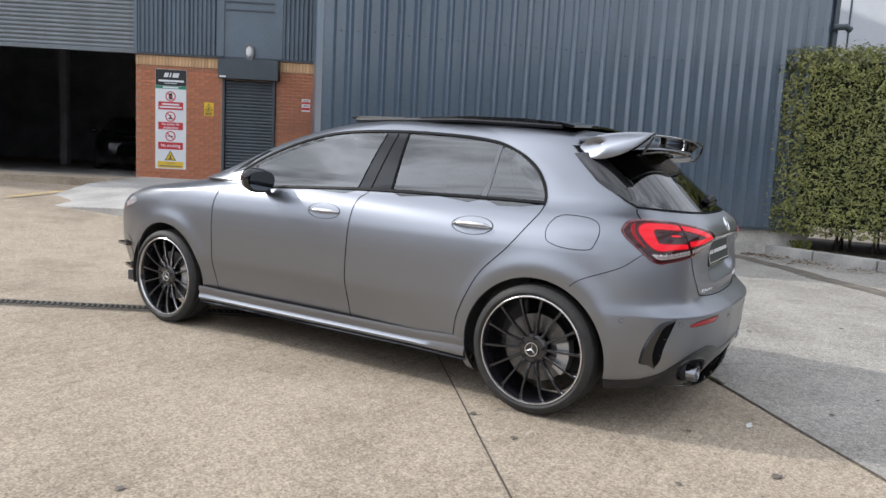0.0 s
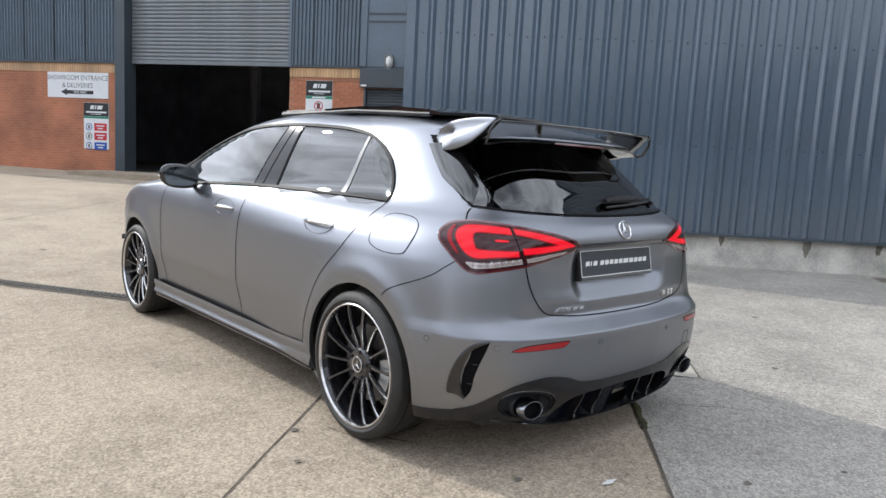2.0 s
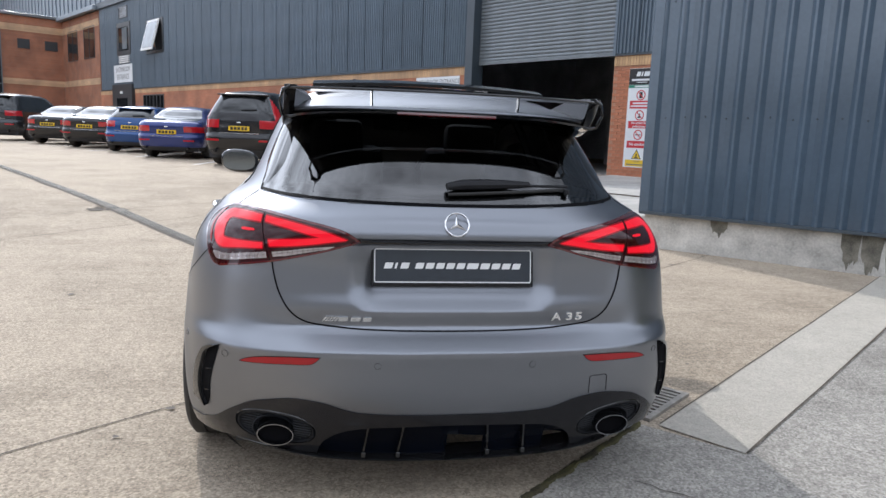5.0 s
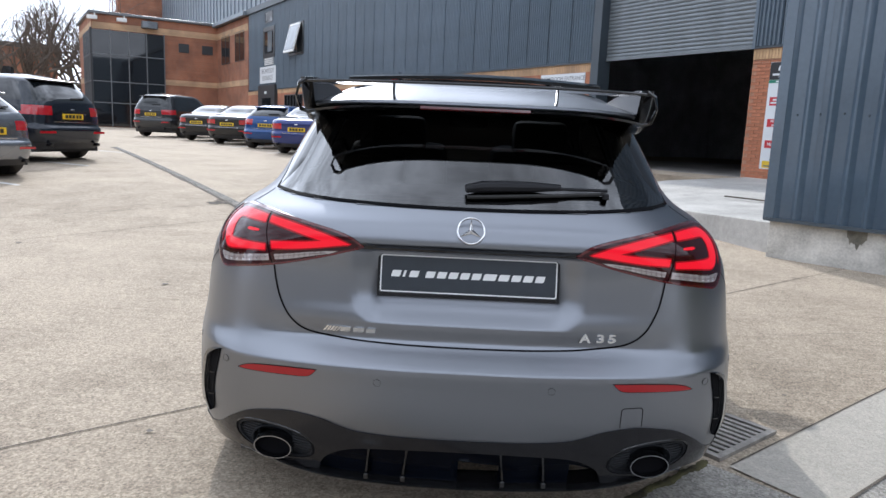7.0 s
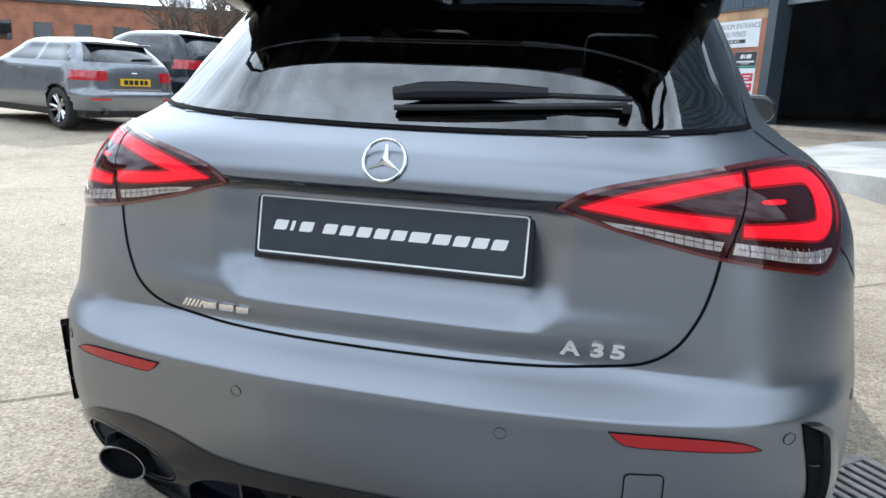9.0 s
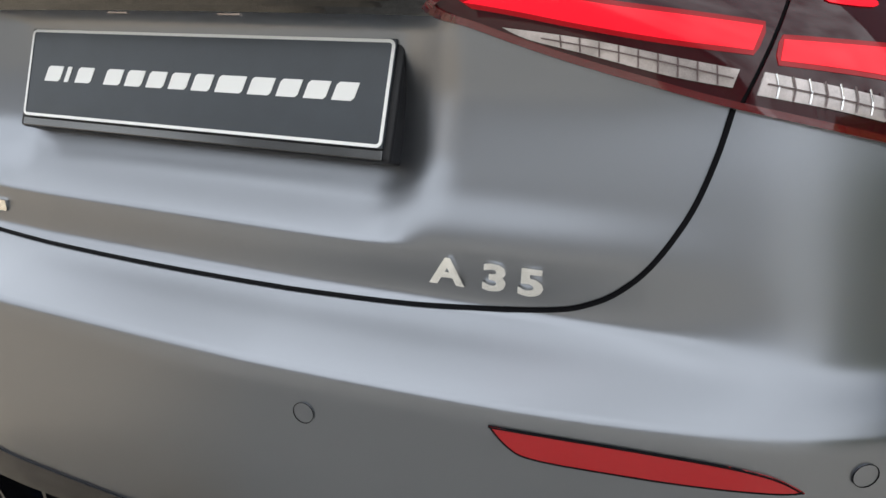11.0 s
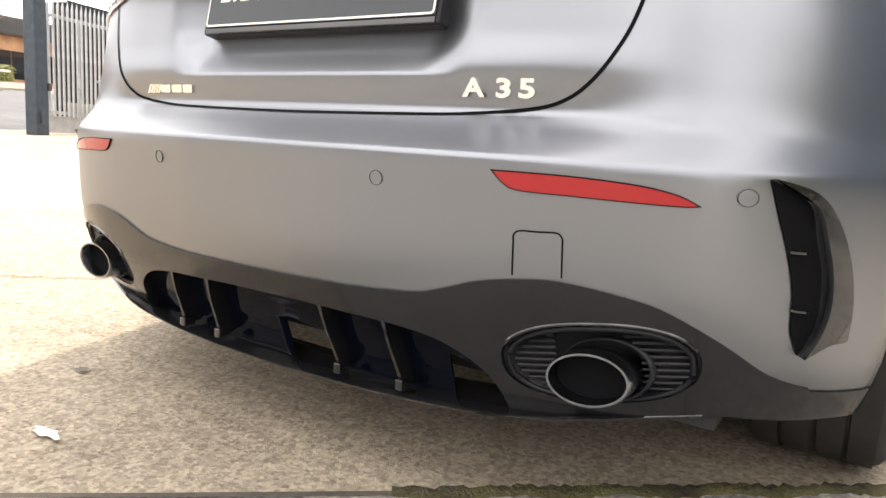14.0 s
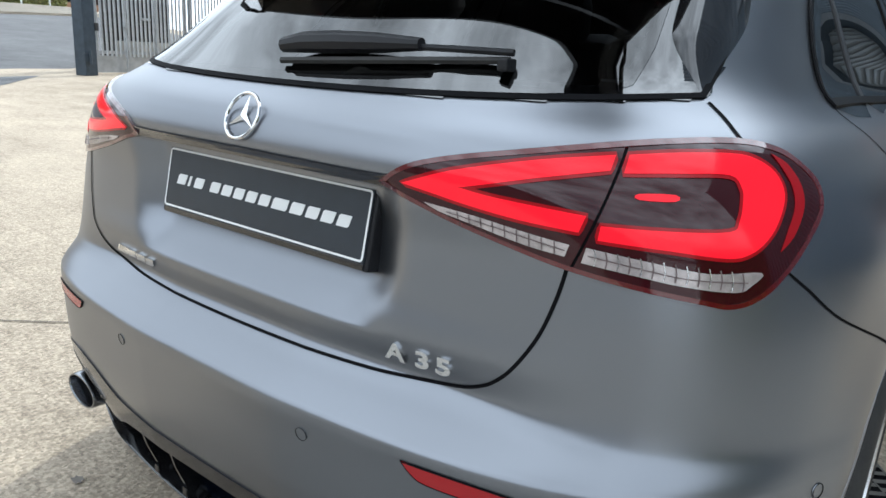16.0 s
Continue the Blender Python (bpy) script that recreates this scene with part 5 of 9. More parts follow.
for sx in (-1, 1):
    v = CORNERS[sx]
    lamp = empty("tail_lamp", pose(0, 0, 0), "", "")
    lamp.parent = car
    patch("lamp_bed", [tuple(p) for p in rounded(shrink(LAMP_RING, 0.003), 1)], v, 0.002, DARK, lamp, grid=0.02, skirt=0.002)
    patch("wing_lens", clip_right(LAMP_RING, 0.1975, True), v, 0.004, LENS_DARK, lamp, "smoked red lamp lens", grid=0.02, skirt=0.012)
    patch("tailgate_lens", clip_right(LAMP_RING, 0.1935, False), v, 0.004, LENS_DARK, lamp, "smoked red lamp lens", grid=0.02, skirt=0.012)
    for strip_ring in (STRIP_C, STRIP_V):
        # emissive patches a little wider than the bands imitate their soft glow
        halo = shrink([tuple(p) for p in rounded(strip_ring, 4)], -0.004)
        patch("light_glow", halo, v, 0.0047, DULL_RED, lamp, "dull red halo painting the glow round the light band", grid=0.02, skirt=0.001)
    lamp_part("outer_light_band", STRIP_OUT, v, 0.0050, DULL_RED, lamp, "dull red outer light band")
    lamp_part("light_band", STRIP_C, v, 0.0052, LED_RED, lamp, "lit red light band")
    lamp_part("light_band", STRIP_V, v, 0.0052, LED_RED, lamp, "lit red light band")
    for ring in (REVERSE_OUT, REVERSE_IN):
        lamp_part("reverse_lens", ring, v, 0.0054, CLEAR_LENS, lamp, "clear ribbed reversing lens")
    # ribs and inner steps of the clear lenses
    for i in range(14):
        c = 0.216 + 0.0135 * i
        z0, z1 = np.interp(c, [0.2, 0.416], [0.8395, 0.8195]), np.interp(c, [0.2, 0.385], [0.82, 0.80])
        seam("lens_rib", [(c, z0), (c + 0.003, (z0 + z1) / 2), (c + 0.002, z1)], v, 0.0016, lamp, LENS_STEP if i % 2 else CHROME, lift=0.0064, smooth=2)
    for i in range(9):
        c = 0.045 + 0.0155 * i
        z0, z1 = np.interp(c, [0.0, 0.066, 0.139, 0.187], [0.866, 0.859, 0.847, 0.840]), np.interp(c, [0.02, 0.067, 0.134, 0.183], [0.857, 0.847, 0.832, 0.825])
        seam("lens_rib", [(c, z0), (c + 0.002, z1)], v, 0.0013, lamp, LENS_STEP, lift=0.0064, smooth=2)
    seam("lens_step", [(0.21, 0.8295), (0.266, 0.8215), (0.33, 0.8125), (0.40, 0.8105)], v, 0.0013, lamp, LENS_STEP, lift=0.0066, smooth=4)
    seam("lens_step", [(0.03, 0.8585), (0.10, 0.848), (0.183, 0.8325)], v, 0.0012, lamp, LENS_STEP, lift=0.0066, smooth=4)
    patch("lamp_insert", [tuple(p) for p in rounded([(0.262, 0.899), (0.262, 0.905), (0.305, 0.906), (0.305, 0.899)], 3)], v, 0.0052, LED_RED, lamp, grid=0.02, skirt=0.002)
    band("lamp_edge", LAMP, 0.006, v, 0.0046, RED_LENS, lamp)

# bumper: reflectors, sensors, tow cover, vents
BUMPER = SATIN
for sx in (-1, 1):
    ref = [(sx * u, z) for u, z in ((0.423, 0.531), (0.423, 0.531), (0.52, 0.530), (0.60, 0.525), (0.648, 0.516), (0.674, 0.503), (0.674, 0.503), (0.645, 0.501), (0.53, 0.504), (0.462, 0.506), (0.44, 0.514))]
    patch("reflector", [tuple(p) for p in rounded(ref, 4)], REAR, 0.0022, REFLECTOR, car, "red bumper reflector", skirt=0.006)
    band("reflector_edge", ref, 0.0014, REAR, 0.0026, DARK, car)
    for u, z, v in ((0.248, 0.507, REAR), (0.72, 0.517, REAR)):
        ring = [(sx * u + 0.0105 * math.cos(a), z + 0.0105 * math.sin(a)) for a in np.linspace(0, 2 * math.pi, 20, endpoint=False)]
        patch("parking_sensor", ring, v, 0.001, BUMPER, car, grid=0.02, skirt=0.003)
        seam("sensor_gap", ring + ring[:1], v, 0.0006, car, lift=0.0016, smooth=1)
    ring = [(-0.415 + 0.0105 * math.cos(a), 0.525 + 0.0105 * math.sin(a)) for a in np.linspace(0, 2 * math.pi, 20, endpoint=False)]
    patch("parking_sensor", ring, SIDES[sx], 0.001, BUMPER, car, grid=0.02, skirt=0.003)
    seam("sensor_gap", ring + ring[:1], SIDES[sx], 0.0012, car, lift=0.0016, smooth=1)
seam("tow_cover_gap", [(0.457, 0.394), (0.457, 0.44), (0.457, 0.447), (0.464, 0.454), (0.49, 0.455), (0.513, 0.456), (0.520, 0.450), (0.521, 0.443), (0.522, 0.398)], REAR, 0.0022, car, smooth=3)

# corner vents: a dark slot, an outer blade and two small flaps
VENT = [(0.330, 0.540), (0.330, 0.540), (0.375, 0.531), (0.405, 0.512), (0.432, 0.475), (0.452, 0.43), (0.463, 0.385), (0.466, 0.345), (0.462, 0.337), (0.437, 0.334), (0.405, 0.317), (0.405, 0.317), (0.421, 0.347), (0.428, 0.385), (0.422, 0.43), (0.408, 0.47), (0.393, 0.505), (0.366, 0.524)]
SLOT = [(0.330, 0.540), (0.330, 0.540), (0.365, 0.527), (0.39, 0.508), (0.402, 0.47), (0.416, 0.43), (0.422, 0.385), (0.42, 0.352), (0.405, 0.317), (0.405, 0.317), (0.387, 0.35), (0.38, 0.40), (0.365, 0.45), (0.345, 0.50)]
for sx in (-1, 1):
    v = CORNERS[sx]
    patch("vent_blade", [tuple(p) for p in rounded(VENT, 4)], v, 0.015, GLOSS_BLACK, car, "gloss black vent blade", grid=0.015, skirt=0.022)
    slot = [tuple(p) for p in rounded(SLOT, 4)]
    # flat black patch on the skin stands in for the slot's shaded depth
    patch("vent_slot", slot, v, 0.0025, DARK, car, "flat black patch painting the shaded vent slot", grid=0.015, skirt=0.002)
    for z, u in ((0.452, 0.372), (0.378, 0.385)):
        co, n = on_skin(u, z, v)
        t = v[0]
        bm = bmesh.new()
        q = [co + n * h + t * w for h, w in ((0.004, -0.005), (0.009, -0.002), (0.010, 0.010), (0.004, 0.018))]
        for dz in (0.0, 0.003):
            for p in q:
                bm.verts.new(p + Vector((0, 0, dz)))
        bm.verts.ensure_lookup_table()
        for k in range(4):
            j = (k + 1) % 4
            bm.faces.new((bm.verts[k], bm.verts[j], bm.verts[j + 4], bm.verts[k + 4]))
        bm.faces.new(bm.verts[:4])
        bm.faces.new(bm.verts[4:][::-1])
        part("vent_flap", bm, GLOSS_BLACK, car)

# diffuser
VALANCE_MAT = mat("dark_satin_valance", (0.010, 0.010, 0.012), 0.14, Specular_IOR_Level=0.42)


def oval(u, z, cu, cz, a, b, tilt):
    du, dz = u - cu, z - cz
    du, dz = du * math.cos(tilt) + dz * math.sin(tilt), -du * math.sin(tilt) + dz * math.cos(tilt)
    return (abs(du / a) ** 2.6 + abs(dz / b) ** 2.6) ** (1 / 2.6)


for sx in (-1, 1):
    patch("valance_end", [tuple(p) for p in rounded([(-0.352, 0.20), (-0.352, 0.20), (-0.352, 0.246), (-0.352, 0.246), (-0.45, 0.252), (-0.54, 0.268), (-0.61, 0.295), (-0.61, 0.295), (-0.63, 0.23), (-0.63, 0.23), (-0.5, 0.212)], 3)], SIDES[sx], 0.003, VALANCE_MAT, car, grid=0.02, skirt=0.02)
EX_U, EX_Z, EX_A, EX_B, EX_T = 0.562, 0.283, 0.127, 0.059, 0.13


def ex_oval(q, k=1.0, drop=0.0):
    """A point of the oval round an exhaust at the angle q."""
    c, d = math.cos(q), math.sin(q)
    du = EX_A * k * math.copysign(abs(c) ** 0.85, c)
    return EX_U + du, EX_Z - drop + EX_B * k * math.copysign(abs(d) ** 0.85, d) + EX_T * du


def low_edge(u):
    return float(np.interp(abs(u), [p[0] for p in LOW_CURVE], [p[1] for p in LOW_CURVE]))


LOW_CURVE = sorted((-u, z) for u, z in rounded(VALANCE_LOW, 6, False))
MOUTH = [(0.427, 0.195), (0.421, 0.215), (0.406, 0.240), (0.376, 0.263), (0.335, 0.280), (0.28, 0.289), (0.2, 0.2935), (0.1, 0.296), (0, 0.2965)]
_arc = [ex_oval(radians(a)) for a in range(-35, 216, 10)]
_half = [(0.81, 0.226), (0.75, low_edge(0.75)), (0.69, low_edge(0.69)), (_arc[0][0] + 0.012, low_edge(0.68))] + _arc + [(0.452, low_edge(0.452)), (0.434, low_edge(0.434))] + [tuple(p) for p in rounded(MOUTH, 4, False)]
patch("valance", [tuple(p) for p in rounded(both(VALANCE_TOP), 4, False)][1:-1] + _half + [(-u, z) for u, z in _half[-2::-1]], REAR, 0.003, VALANCE_MAT, car, "dark satin lower valance with diffuser and exhaust openings", grid=0.012, skirt=0.06)
for sx in (-1, 1):
    _c = [ex_oval(radians(a)) for a in range(215, 326, 10)]
    _c += [(u, low_edge(u)) for u in np.linspace(_c[-1][0] + 0.012, 0.452, 9)]
    patch("valance_sill", [(sx * u, z) for u, z in _c], REAR, 0.0034, VALANCE_MAT, car, grid=0.02, skirt=0.05)
_back = both([(-0.46, 0.170), (-0.45, 0.24), (-0.39, 0.29), (-0.28, 0.308), (0, 0.314)]) + [(0.43, 0.168), (0.43, 0.218), (0.332, 0.247), (0.332, 0.16), (0.3, 0.158), (0.118, 0.153), (0.118, 0.232), (-0.005, 0.243), (-0.005, 0.150), (-0.3, 0.158)]


def panel_depth(u, z):
    """The diffuser panel stands a little behind the fins, its foot just behind the lip."""
    return 0.016 + 0.022 * (z - 0.16) / 0.14


# navy in the base colour stands in for sky mirrored in the panel
patch("diffuser_panel", _back, REAR, 0.0, mat("navy_toned_panel", (0.0018, 0.003, 0.007), 0.06, Specular_IOR_Level=0.08), car, "near-black diffuser panel, toned navy for reflected sky", grid=0.03, depth=panel_depth, skirt=0.002)
bm = bmesh.new()
rows = []
for u in np.linspace(-0.69, 0.69, 61):
    z = low_edge(u)
    y, k = on_skin(u, z + 0.006, REAR)[0].y, float(step(0.64, 0.44, abs(u)))
    rows.append([bm.verts.new((u, y + q, z + r)) for q, r in ((-0.001 - 0.019 * k, -0.003), (-0.003 - 0.021 * k, 0.001), (-0.001 - 0.019 * k, 0.004), (0.02, 0.009), (0.085, 0.012), (0.085, -0.002), (0.02, -0.004))])
for a, b in zip(rows, rows[1:]):
    for k in range(7):
        bm.faces.new((a[k], a[(k + 1) % 7], b[(k + 1) % 7], b[k]))
part("diffuser_lip", bm, GLOSS_BLACK, car, "gloss black diffuser lip", smooth=True)
for u in (-0.27, -0.158, 0.118, 0.242):
    bm = bmesh.new()
    ring = []
    for z, w, o in ((0.302, 0.009, 0.004), (0.290, 0.007, 0.002), (0.272, 0.0055, 0.0), (0.25, 0.005, -0.003), (0.21, 0.006, -0.008), (0.178, 0.008, -0.011)):
        y = on_skin(u, z, REAR)[0].y + o
        s = np.sign(u) * (0.292 - z) * 0.12
        ring.append([bm.verts.new((u + s + q * w / 2, yy, z)) for q, yy in ((-1, y), (1, y), (1, y - o + panel_depth(u, z) + 0.003), (-1, y - o + panel_depth(u, z) + 0.003))])
    for a, b in zip(ring, ring[1:]):
        for k in range(4):
            bm.faces.new((a[k], a[(k + 1) % 4], b[(k + 1) % 4], b[k]))
    bm.faces.new(ring[0])
    bm.faces.new(ring[-1][::-1])
    part("diffuser_fin", bm, GLOSS_BLACK, car, smooth=True)
    s = np.sign(u) * 0.012
    y = on_skin(u, 0.19, REAR)[0].y
    part("fin_foot", boxed(u + s - 0.007, y - 0.015, 0.172, u + s + 0.007, y + 0.012, 0.190, bevel=0.002), GLOSS_BLACK, car)

# exhaust trims
EX_BLACK = mat("black_exhaust_trim", (0.013, 0.014, 0.017), 0.38, Specular_IOR_Level=0.25)
for sx in (-1, 1):
    ex = empty("exhaust", pose(0, 0, 0), "", "")
    ex.parent = car
    bed = [(sx * u, z) for u, z in (ex_oval(q, 1.03) for q in np.linspace(0, 2 * math.pi, 48, endpoint=False))]
    patch("exhaust_bed", bed, REAR, -0.002, EX_BLACK, ex, "deep black oval exhaust surround", grid=0.012, skirt=0.002, depth=lambda u, z: 0.034 * (1 - min(1.0, oval(abs(u), z, EX_U, EX_Z, EX_A, EX_B, EX_T)) ** 5))
    ring = [on_skin(sx * u, z, REAR)[0] + Vector((0, 0.004, 0)) for u, z in (ex_oval(q, 0.93, 0.004) for q in np.linspace(0, 2 * math.pi, 49))]
    part("grille_ring", tube(bmesh.new(), ring, 0.0038, 8, cap=False), EX_BLACK, ex, smooth=True)
    for i in range(9):
        z = 0.243 + 0.0098 * i
        k = math.sqrt(max(0.05, 1 - ((z - 0.280) / 0.052) ** 2))
        for q0, q1 in ((-0.112, -0.055), (0.055, 0.112)):
            pts = [on_skin(sx * u, z + (u - EX_U) * 0.13, REAR)[0] + Vector((0, 0.010 + 0.010 * (1 - abs(u - EX_U) / 0.112), 0)) for u in np.linspace(EX_U + q0 * k, EX_U + q1, 4)]
            part("louvre", tube(bmesh.new(), pts, 0.0024, 6), EX_BLACK, ex)
    sleeve = [[(sx * (EX_U + 0.008 + a * math.cos(q)), on_skin(sx * EX_U, 0.27, REAR)[0].y + y, 0.271 + b * math.sin(q) + a * math.cos(q) * 0.13) for q in np.linspace(0, 2 * math.pi, 40, endpoint=False)] for a, b, y in ((0.066, 0.046, 0.040), (0.066, 0.046, 0.012), (0.062, 0.042, 0.012), (0.062, 0.042, 0.06))]
    link_mesh("pipe_sleeve", [p for r in sleeve for p in r], [(40 * j + k, 40 * j + (k + 1) % 40, 40 * j + 40 + (k + 1) % 40, 40 * j + 40 + k) for j in range(3) for k in range(40)], EX_BLACK, ex, smooth=True)
    bm = bmesh.new()
    prof = [(0.052, 0.031, 0.10), (0.052, 0.031, -0.004), (0.0535, 0.0325, -0.008), (0.0565, 0.0355, -0.008), (0.0585, 0.0375, -0.002), (0.0585, 0.0375, 0.06)]
    rings = []
    for a, b, y in prof:
        rings.append([bm.verts.new((sx * (0.562 + a * math.cos(q) * 1.0 - b * math.sin(q) * 0.12), -0.692 + y, 0.266 + b * math.sin(q) + a * math.cos(q) * 0.13)) for q in np.linspace(0, 2 * math.pi, 40, endpoint=False)])
    for a, b in zip(rings, rings[1:]):
        for k in range(40):
            bm.faces.new((a[k], a[(k + 1) % 40], b[(k + 1) % 40], b[k]))
    bm.faces.new(rings[0])
    part("tailpipe", bm, mat("dark_chrome", (0.26, 0.27, 0.29), 0.2, 1.0), ex, "dark chrome oval tailpipe", smooth=True)
    bm = bmesh.new()
    bm.faces.new([bm.verts.new((sx * (0.562 + 0.0515 * math.cos(q) - 0.0305 * math.sin(q) * 0.12), -0.676, 0.266 + 0.0305 * math.sin(q) + 0.0515 * math.cos(q) * 0.13)) for q in np.linspace(0, 2 * math.pi, 40, endpoint=False)])
    part("pipe_bore", bm, DARK, ex)
    pts = [on_skin(sx * u, z, REAR)[0] + Vector((0, -0.002, 0)) for u, z in (ex_oval(q, 0.99) for q in np.linspace(0.25, 2.8, 28))]
    part("exhaust_hood", tube(bmesh.new(), pts, [0.001] + [0.003] * 26 + [0.001], 8), GLOSS_BLACK, ex, smooth=True)

# number plate without registration: dark panel, white border, slanted marks
PLATE = Matrix.Translation((0, -0.635, 0.8015)) @ Matrix.Rotation(radians(-11.0), 4, "X")
plate = empty("show_plate", PLATE, "dark show plate with white border and slanted marks, on the tailgate", "show plate")
part("holder", boxed(-0.268, -0.004, -0.068, 0.268, 0.028, 0.060, bevel=0.004), BLACK_PLASTIC, plate, "black plastic plate holder")
part("panel", boxed(-0.26, -0.0075, -0.0555, 0.26, -0.003, 0.0555, bevel=0.0015), PLATE_BACK, plate)


def ring_bar(w, h, r, t, y, th):
    bm = bmesh.new()

    def loop(a, b, rr, yy):
        pts = []
        for cx, cz, a0 in ((a - rr, b - rr, 0), (-a + rr, b - rr, 90), (-a + rr, -b + rr, 180), (a - rr, -b + rr, 270)):
            for k in range(5):
                q = radians(a0 + 22.5 * k)
                pts.append(bm.verts.new((cx + rr * math.cos(q), yy, cz + rr * math.sin(q))))
        return pts

    o, i = loop(w, h, r, y), loop(w - t, h - t, max(r - t, 0.001), y)
    o2 = loop(w, h, r, y + th)
    for k in range(len(o)):
        j = (k + 1) % len(o)
        bm.faces.new((o[k], o[j], i[j], i[k]))
        bm.faces.new((o2[k], o2[j], o[j], o[k]))
    return bm


part("border", ring_bar(0.259, 0.0545, 0.007, 0.0035, -0.0082, 0.001), WHITE, plate, "white border")
part("ledge", boxed(-0.26, -0.006, -0.0665, 0.26, 0.01, -0.0565, bevel=0.001), GLOSS_BLACK, plate)


def slanted(bm, x, z, w, h, slope, y, th=0.002, notch=True, lean=0.0):
    """A leaning block with two clipped corners, in place of a letter."""
    c = min(w, h) * (0.16 if notch else 0.0)
    pts = [(0, 0), (w - c, 0), (w, c), (w, h), (c, h), (0, h - c)] if notch else [(0, 0), (w, 0), (w, h), (0, h)]
    front = [bm.verts.new((x + a + b * slope, y + lean * (b - h / 2), z + b)) for a, b in pts]
    back = [bm.verts.new((x + a + b * slope, y + th + lean * (b - h / 2), z + b)) for a, b in pts]
    bm.faces.new(front)
    for k in range(len(pts)):
        j = (k + 1) % len(pts)
        bm.faces.new((front[k], front[j], back[j], back[k]))
    return bm


_x = -0.228
for i, w in enumerate((0.026, 0.011, 0.026, None) + (0.026,) * 5 + (0.037, 0.03, 0.027, 0.027, 0.026)):
    if w is None:
        _x += 0.014
        continue
    part("mark", slanted(bmesh.new(), _x, -0.0095, w if w > 0.02 else 0.007, 0.019, 0.28, -0.0082), WHITE, plate)
    _x += w + 0.0078
for u in (-0.09, 0.07):
    co, n = on_skin(u, 0.893, REAR)
    part("plate_lamp", boxed(u - 0.016, co.y + 0.020, 0.874, u + 0.016, co.y + 0.036, 0.880, bevel=0.002), CLEAR_LENS, car)

# badge: ring and three arms; bars for the maker's lettering; the model's letters
emblem = empty("badge", Matrix.Translation(on_skin(0, 0.940, REAR)[0] + Vector((0, -0.003, 0))) @ Matrix.Rotation(radians(-24), 4, "X"), "", "")
emblem.parent = car
bm = bmesh.new()
bmesh.ops.create_circle(bm, segments=4)
bm.clear()
R0 = 0.0385
tor = []
for k in range(48):
    q = 2 * math.pi * k / 48
    tor.append([bm.verts.new(((R0 + 0.0032 * math.cos(s)) * math.cos(q), 0.0032 * math.sin(s) - 0.002, (R0 + 0.0032 * math.cos(s)) * math.sin(q))) for s in (2 * math.pi * j / 8 for j in range(8))])
for k in range(48):
    for j in range(8):
        bm.faces.new((tor[k][j], tor[k][(j + 1) % 8], tor[(k + 1) % 48][(j + 1) % 8], tor[(k + 1) % 48][j]))
part("badge_ring", bm, CHROME, emblem, "chrome ring", smooth=True)
for k in range(3):
    q = math.pi / 2 + 2 * math.pi * k / 3
    t, s = Vector((math.cos(q), 0, math.sin(q))), Vector((-math.sin(q), 0, math.cos(q)))
    bm = bmesh.new()
    tip, a, b, ridge = bm.verts.new(t * 0.037), bm.verts.new(s * 0.0075 - t * 0.003), bm.verts.new(s * -0.0075 - t * 0.003), bm.verts.new(Vector((0, -0.006, 0)))
    bm.faces.new((tip, a, ridge))
    bm.faces.new((tip, ridge, b))
    part("badge_arm", bm, CHROME, emblem)
LETTER = mat("satin_chrome", (0.88, 0.88, 0.87), 0.16, 1.0)
for i in range(5):
    part("badge_bar", slanted(bmesh.new(), -0.422 + 0.0095 * i, 0.6255, 0.0062, 0.0165, 0.75, on_skin(-0.41 + 0.0095 * i, 0.634, REAR)[0].y - 0.0045, 0.005, False, -0.25), LETTER, car)
for x0, w in ((-0.370, 0.029), (-0.332, 0.031), (-0.294, 0.027)):
    part("badge_letter_block", slanted(bmesh.new(), x0, 0.6265, w, 0.0145, 0.15, on_skin(x0 + w / 2, 0.634, REAR)[0].y - 0.0045, 0.005, True, -0.25), LETTER, car)


def letters(text, size, depth, material, name, m, parent=None, label="", squeeze=1.0, shear=0.0, spacing=1.0, offset=0.0):
    """Words in the built-in font, as a mesh, centred on m and facing its -y."""
    cu = bpy.data.curves.new(name, "FONT")
    cu.body, cu.size, cu.extrude, cu.align_x, cu.align_y, cu.shear, cu.space_character, cu.offset = text, size, depth, "CENTER", "CENTER", shear, spacing, offset
    cu.resolution_u = 3
    ob = bpy.data.objects.new(name, cu)
    scene.collection.objects.link(ob)
    dg = bpy.context.evaluated_depsgraph_get()
    me = bpy.data.meshes.new_from_object(ob.evaluated_get(dg))
    bpy.data.objects.remove(ob)
    bpy.data.curves.remove(cu)
    me.name = name
    me.transform(Matrix.Diagonal((squeeze, 1, 1, 1)))
    me.transform(Matrix.Rotation(radians(90), 4, "X"))
    me.materials.clear()
    me.materials.append(material)
    ob = new(name, me)
    ob.parent = parent
    ob.matrix_basis = m
    return tagged(ob, label) if label else ob


for _t, _u in (("A", 0.347), ("3", 0.393), ("5", 0.4275)):
    _co, _n = on_skin(_u, 0.6405, REAR)
    letters(_t, 0.0355, 0.0025, LETTER, "model_letter", Matrix.Translation(_co + _n * 0.0022) @ Matrix.Rotation(math.atan2(_n.x, -_n.y), 4, "Z") @ Matrix.Rotation(-0.5 * math.asin(_n.z), 4, "X"), car, "chrome model letter", 1.28 if _t == "A" else 1.45, offset=0.0013)
# gloss black ribbon along the lower edge of the tailgate's overhang above the plate
seam("handle_strip", [(-0.36, 0.884), (-0.2, 0.8845), (0, 0.885), (0.2, 0.8845), (0.36, 0.884)], REAR, 0.020, car, GLOSS_BLACK, lift=0.002)

